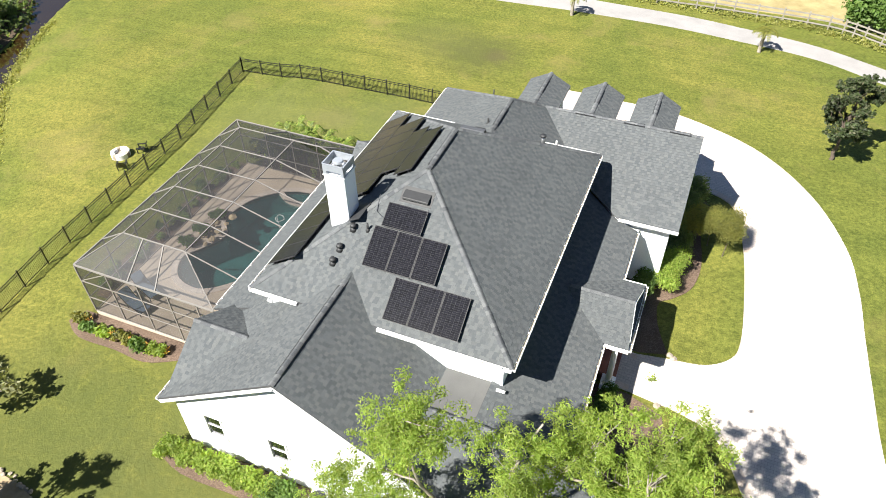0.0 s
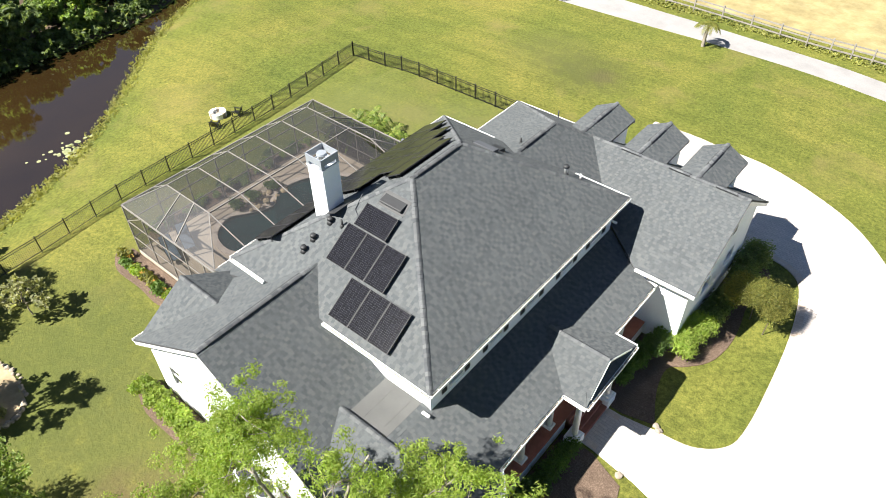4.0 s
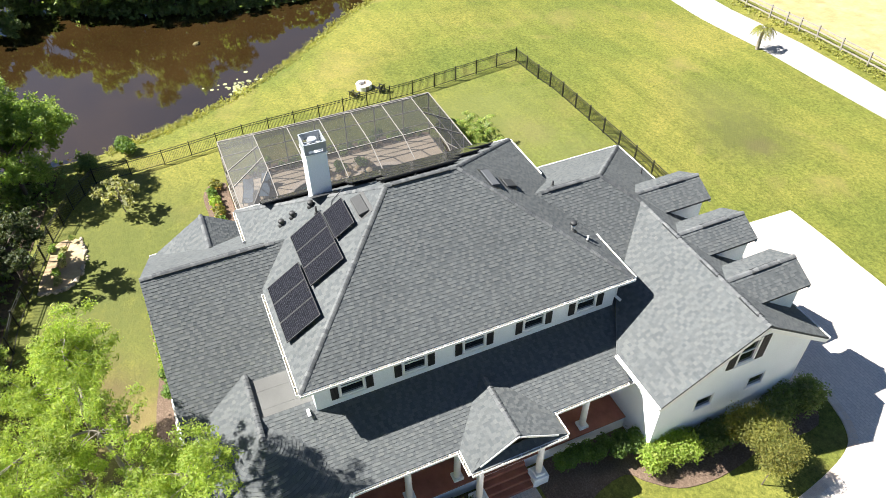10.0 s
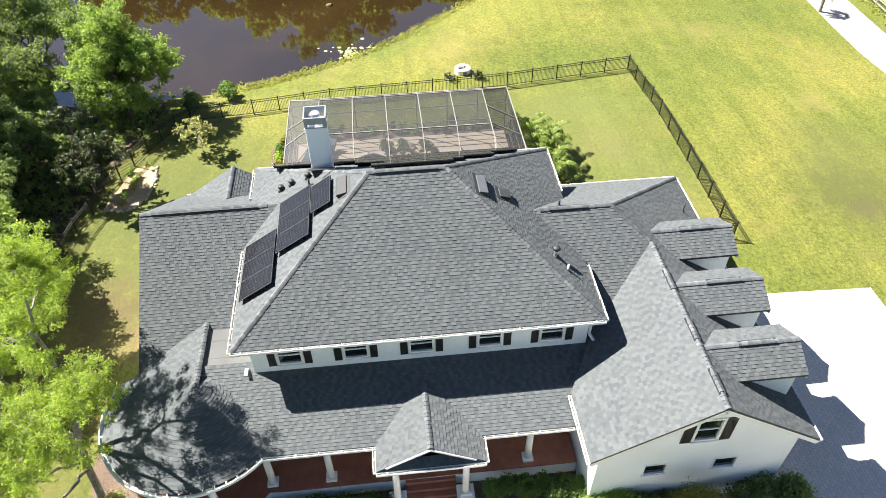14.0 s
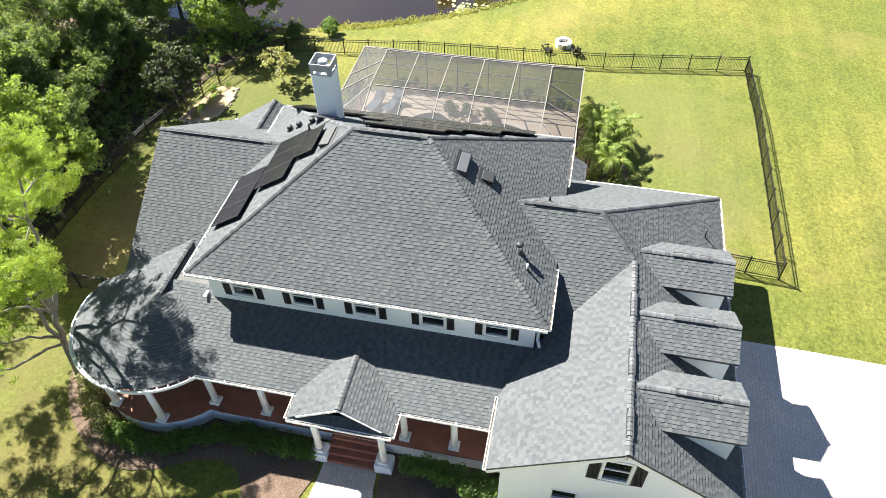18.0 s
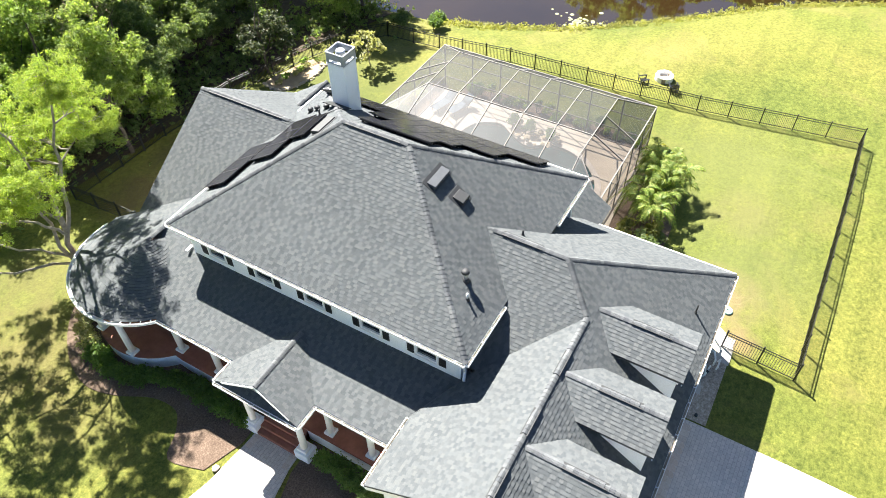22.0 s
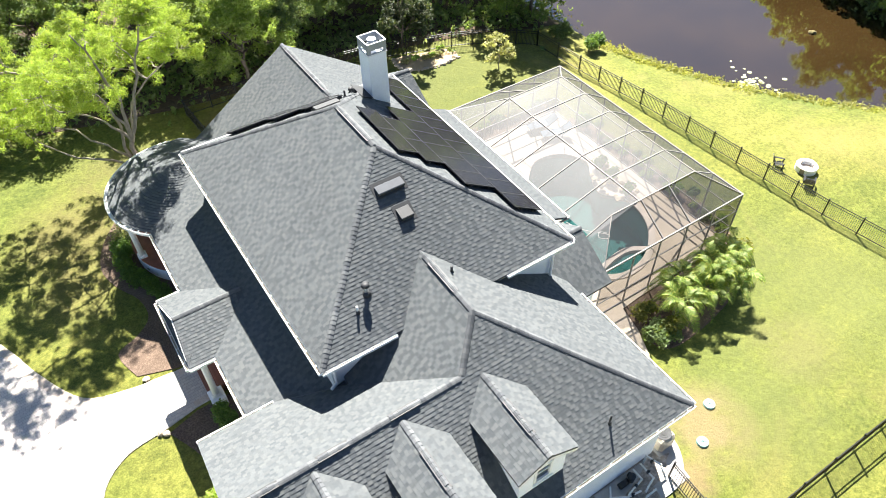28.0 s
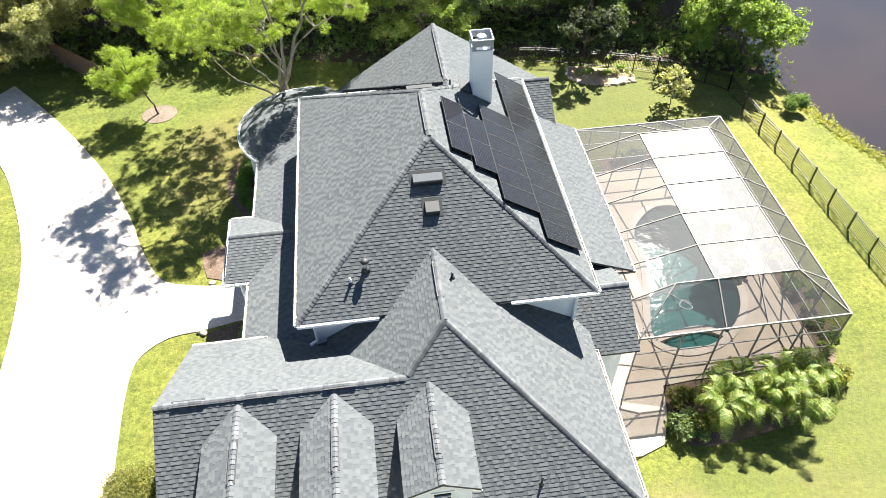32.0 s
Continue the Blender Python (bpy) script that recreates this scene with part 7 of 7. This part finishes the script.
def ac_unit(x, y, s=0.42, h=0.85, mat=None, label="white air-conditioner condenser with a round fan grille"):
    z = gz(x, y) + 0.08
    t = thing("ac_condenser", label, "air conditioner", (x, y, z - 0.08), "air conditioners")
    part("pad", boxbm((x - s - 0.1, y - s - 0.1, z - 0.15), (x + s + 0.1, y + s + 0.1, z)), M_CONC, t)
    part("cabinet", boxbm((x - s, y - s, z), (x + s, y + s, z + h), bevel=0.11), mat or M_TRIM, t)
    bm = bmesh.new()
    cyl(bm, (x, y, z + h), (x, y, z + h + 0.012), s * 0.86, seg=28)
    part("fan_well", bm, M_DARKPLASTIC, t)
    for r_ in (0.3, 0.55, 0.82):
        bm = bmesh.new()
        k = 24
        for i in range(k):
            a, b = 2 * math.pi * i / k, 2 * math.pi * (i + 1) / k
            bar(bm, (x + s * r_ * math.cos(a), y + s * r_ * math.sin(a), z + h + 0.03), (x + s * r_ * math.cos(b), y + s * r_ * math.sin(b), z + h + 0.03), 0.008, 0.008)
        part("guard_ring", bm, M_BLACK, t)
    bm = bmesh.new()
    cyl(bm, (x, y, z + h), (x, y, z + h + 0.03), 0.11, seg=16)
    part("hub", bm, M_BLACK, t)


ac_unit(-10.1, 10.75)
ac_unit(-8.8, 10.75)
ac_unit(-15.1, 36.6, 0.40, 0.8, M_TAN, "tan air-conditioner condenser with a round fan grille behind the garage")
sheet("apron", smooth_line([(-15.75, 36.5), (-15.6, 37.2), (-15.1, 37.95), (-14.4, 38.4), (-13.4, 38.45)], 5) + smooth_line([(-13.5, 37.85), (-14.3, 37.75), (-14.75, 37.35), (-15.15, 37.1), (-15.25, 36.5)], 5), M_CONC, "curved pale concrete edging round the equipment yard", "concrete edging", 0.06)
part("pad", boxbm((-13.9, 36.82, -0.1), (-11.3, 37.75, 0.16), bevel=0.015), M_CONC, thing("equipment_pad", "grey concrete pad behind the garage", "concrete pad", (-12.6, 37.3, 0)))
pump = thing("pool_equipment", "white pool pipes with a black pump on a concrete pad", "pool equipment", (-12.7, 37.2, 0.16))


def pipe_run(pts, r=0.04):
    bm = bmesh.new()
    for a, b in zip(pts, pts[1:]):
        cyl(bm, a, b, r, seg=10)
    for p in pts[1:-1]:
        bmesh.ops.create_uvsphere(bm, u_segments=10, v_segments=6, radius=r * 1.3, matrix=Matrix.Translation(p))
    part("pipe", bm, M_PVC, pump, smooth=True)


pipe_run([(-13.9, 36.9, 0.16), (-13.9, 36.9, 0.8), (-14.1, 37.5, 0.8), (-14.1, 37.9, 0.3), (-14.1, 37.9, 0.02)])
pipe_run([(-13.2, 36.95, 0.5), (-13.2, 37.45, 0.5), (-12.4, 37.6, 0.5), (-12.4, 37.6, 0.16)])
pipe_run([(-13.55, 36.95, 0.62), (-13.55, 37.7, 0.62), (-13.1, 37.85, 0.62), (-13.1, 37.85, 0.02)])
pipe_run([(-12.0, 36.95, 0.35), (-11.7, 37.3, 0.35), (-12.3, 37.65, 0.35), (-12.9, 37.75, 0.35)])
pipe_run([(-13.4, 37.95, 0.12), (-13.4, 38.05, 0.4), (-12.95, 38.05, 0.4), (-12.95, 38.0, 0.02)])
for x, y, z_ in ((-13.9, 37.2, 0.86), (-13.55, 37.4, 0.68), (-12.8, 37.52, 0.56), (-12.5, 37.7, 0.41)):
    bm = bmesh.new()
    cyl(bm, (x, y, z_ - 0.1), (x, y, z_), 0.07, 0.06, 12)
    box(bm, (x - 0.09, y - 0.015, z_), (x + 0.09, y + 0.015, z_ + 0.03))
    part("valve", bm, M_BLACK, pump)
bm = bmesh.new()
cyl(bm, (-12.75, 37.15, 0.34), (-12.3, 37.15, 0.34), 0.13, seg=16)
part("motor", bm, M_BLACK, pump, smooth=True)
bm = bmesh.new()
cyl(bm, (-12.95, 37.15, 0.16), (-12.95, 37.15, 0.55), 0.13, 0.15, 16)
part("strainer", bm, M_DARKPLASTIC, pump, smooth=True)
bm = bmesh.new()
cyl(bm, (-13.05, 36.98, 0.16), (-13.05, 36.98, 0.30), 0.10, 0.09, 12)
part("base", bm, M_BLACK, pump)
t = thing("valve_cover", "rusty square valve cover in the gravel", "cover", (-10.75, 37.25, gz(-10.75, 37.25)))
part("lid", boxbm((-11.0, 37.05, gz(-10.75, 37.25)), (-10.5, 37.45, gz(-10.75, 37.25) + 0.13), bevel=0.05), M_RUST, t)
t = thing("drain_cap", "small black drain cap in the gravel", "drain cap", (-10.2, 37.9, gz(-10.2, 37.9)))
bm = bmesh.new()
cyl(bm, (-10.2, 37.9, gz(-10.2, 37.9)), (-10.2, 37.9, gz(-10.2, 37.9) + 0.1), 0.08, 0.07, 12)
part("cap", bm, M_BLACK, t)

# entrance walk lamps, boulders
for x, y, s in ((2.0, 24.35, 1), (1.9, 21.1, 2), (2.2, 24.2, 3)):
    b = rock("boulder", x, y, gz(x, y), 0.2, 300 + s)
    tagged(b, "small pale boulder at the corner of the entrance walk", "boulder", "boulders by the walk")

# lily pads and a stone in the pond
lily = thing("lily_pads", "pale lily pads floating near the bank", "lily pads", (-42.4, 19.7, POND_Z))
rr = random.Random(5)
for i in range(46):
    x, y, r_ = -42.5 + rr.gauss(0, 0.55), 19.6 + rr.gauss(0, 0.9), rr.uniform(0.08, 0.2)
    bm = bmesh.new()
    cyl(bm, (x, y, POND_Z + 0.004), (x, y, POND_Z + 0.018), r_, seg=9)
    part("pad", bm, M_LILY, lily)
b = rock("pond_stone", -51.6, 17.6, POND_Z - 0.08, 0.4, 77, M_EARTH, flat=0.5)
tagged(b, "small grey stone standing out of the pond", "stone")

# lane fence and the board fence in the woods
def rail_fence(pts, label, mat, h=1.2):
    f = thing("rail_fence", label, "fence", (*pts[0], gz(*pts[0])))
    P = [Vector((*p, 0)) for p in smooth_line(pts, 4)]
    for a, b in zip(P, P[1:]):
        n = max(1, round((b - a).length / 2.4))
        for i in range(n):
            p, q = a + (b - a) * (i / n), a + (b - a) * ((i + 1) / n)
            p.z, q.z = gz(p.x, p.y), gz(q.x, q.y)
            part("post", boxbm((p.x - 0.06, p.y - 0.06, p.z - 0.1), (p.x + 0.06, p.y + 0.06, p.z + h + 0.1)), mat, f)
            for z_ in (0.35, 0.75, 1.12):
                bm = bmesh.new()
                bar(bm, p + Vector((0, 0, z_)), q + Vector((0, 0, z_)), 0.03, 0.13)
                part("board", bm, mat, f)


rail_fence([(-60, 68.2), (-36, 67.2), (-27.2, 67.0), (-16, 66.8), (-5.7, 66.5), (1.2, 66.9), (9.2, 66.6), (13.3, 64.7), (22, 60)], "weathered three-board fence along the pasture", M_GREYBOARD)
f = thing("board_fence", "brown close-boarded fence at the wood's edge", "fence", (12, 1, gz(12, 1)))
for i in range(56):
    a, b = Vector((11.2, 1.4, 0)), Vector((17.5, -4.4, 0))
    p = a.lerp(b, i / 56)
    d = (b - a).normalized()
    z0 = gz(p.x, p.y)
    bm = bmesh.new()
    bar(bm, Vector((p.x, p.y, z0 + 0.9)), Vector((p.x, p.y, z0 + 0.9)) + d * 0.14, 0.025, 1.75 + 0.04 * (i % 3))
    part("board", bm, M_BROWNBOARD, f)
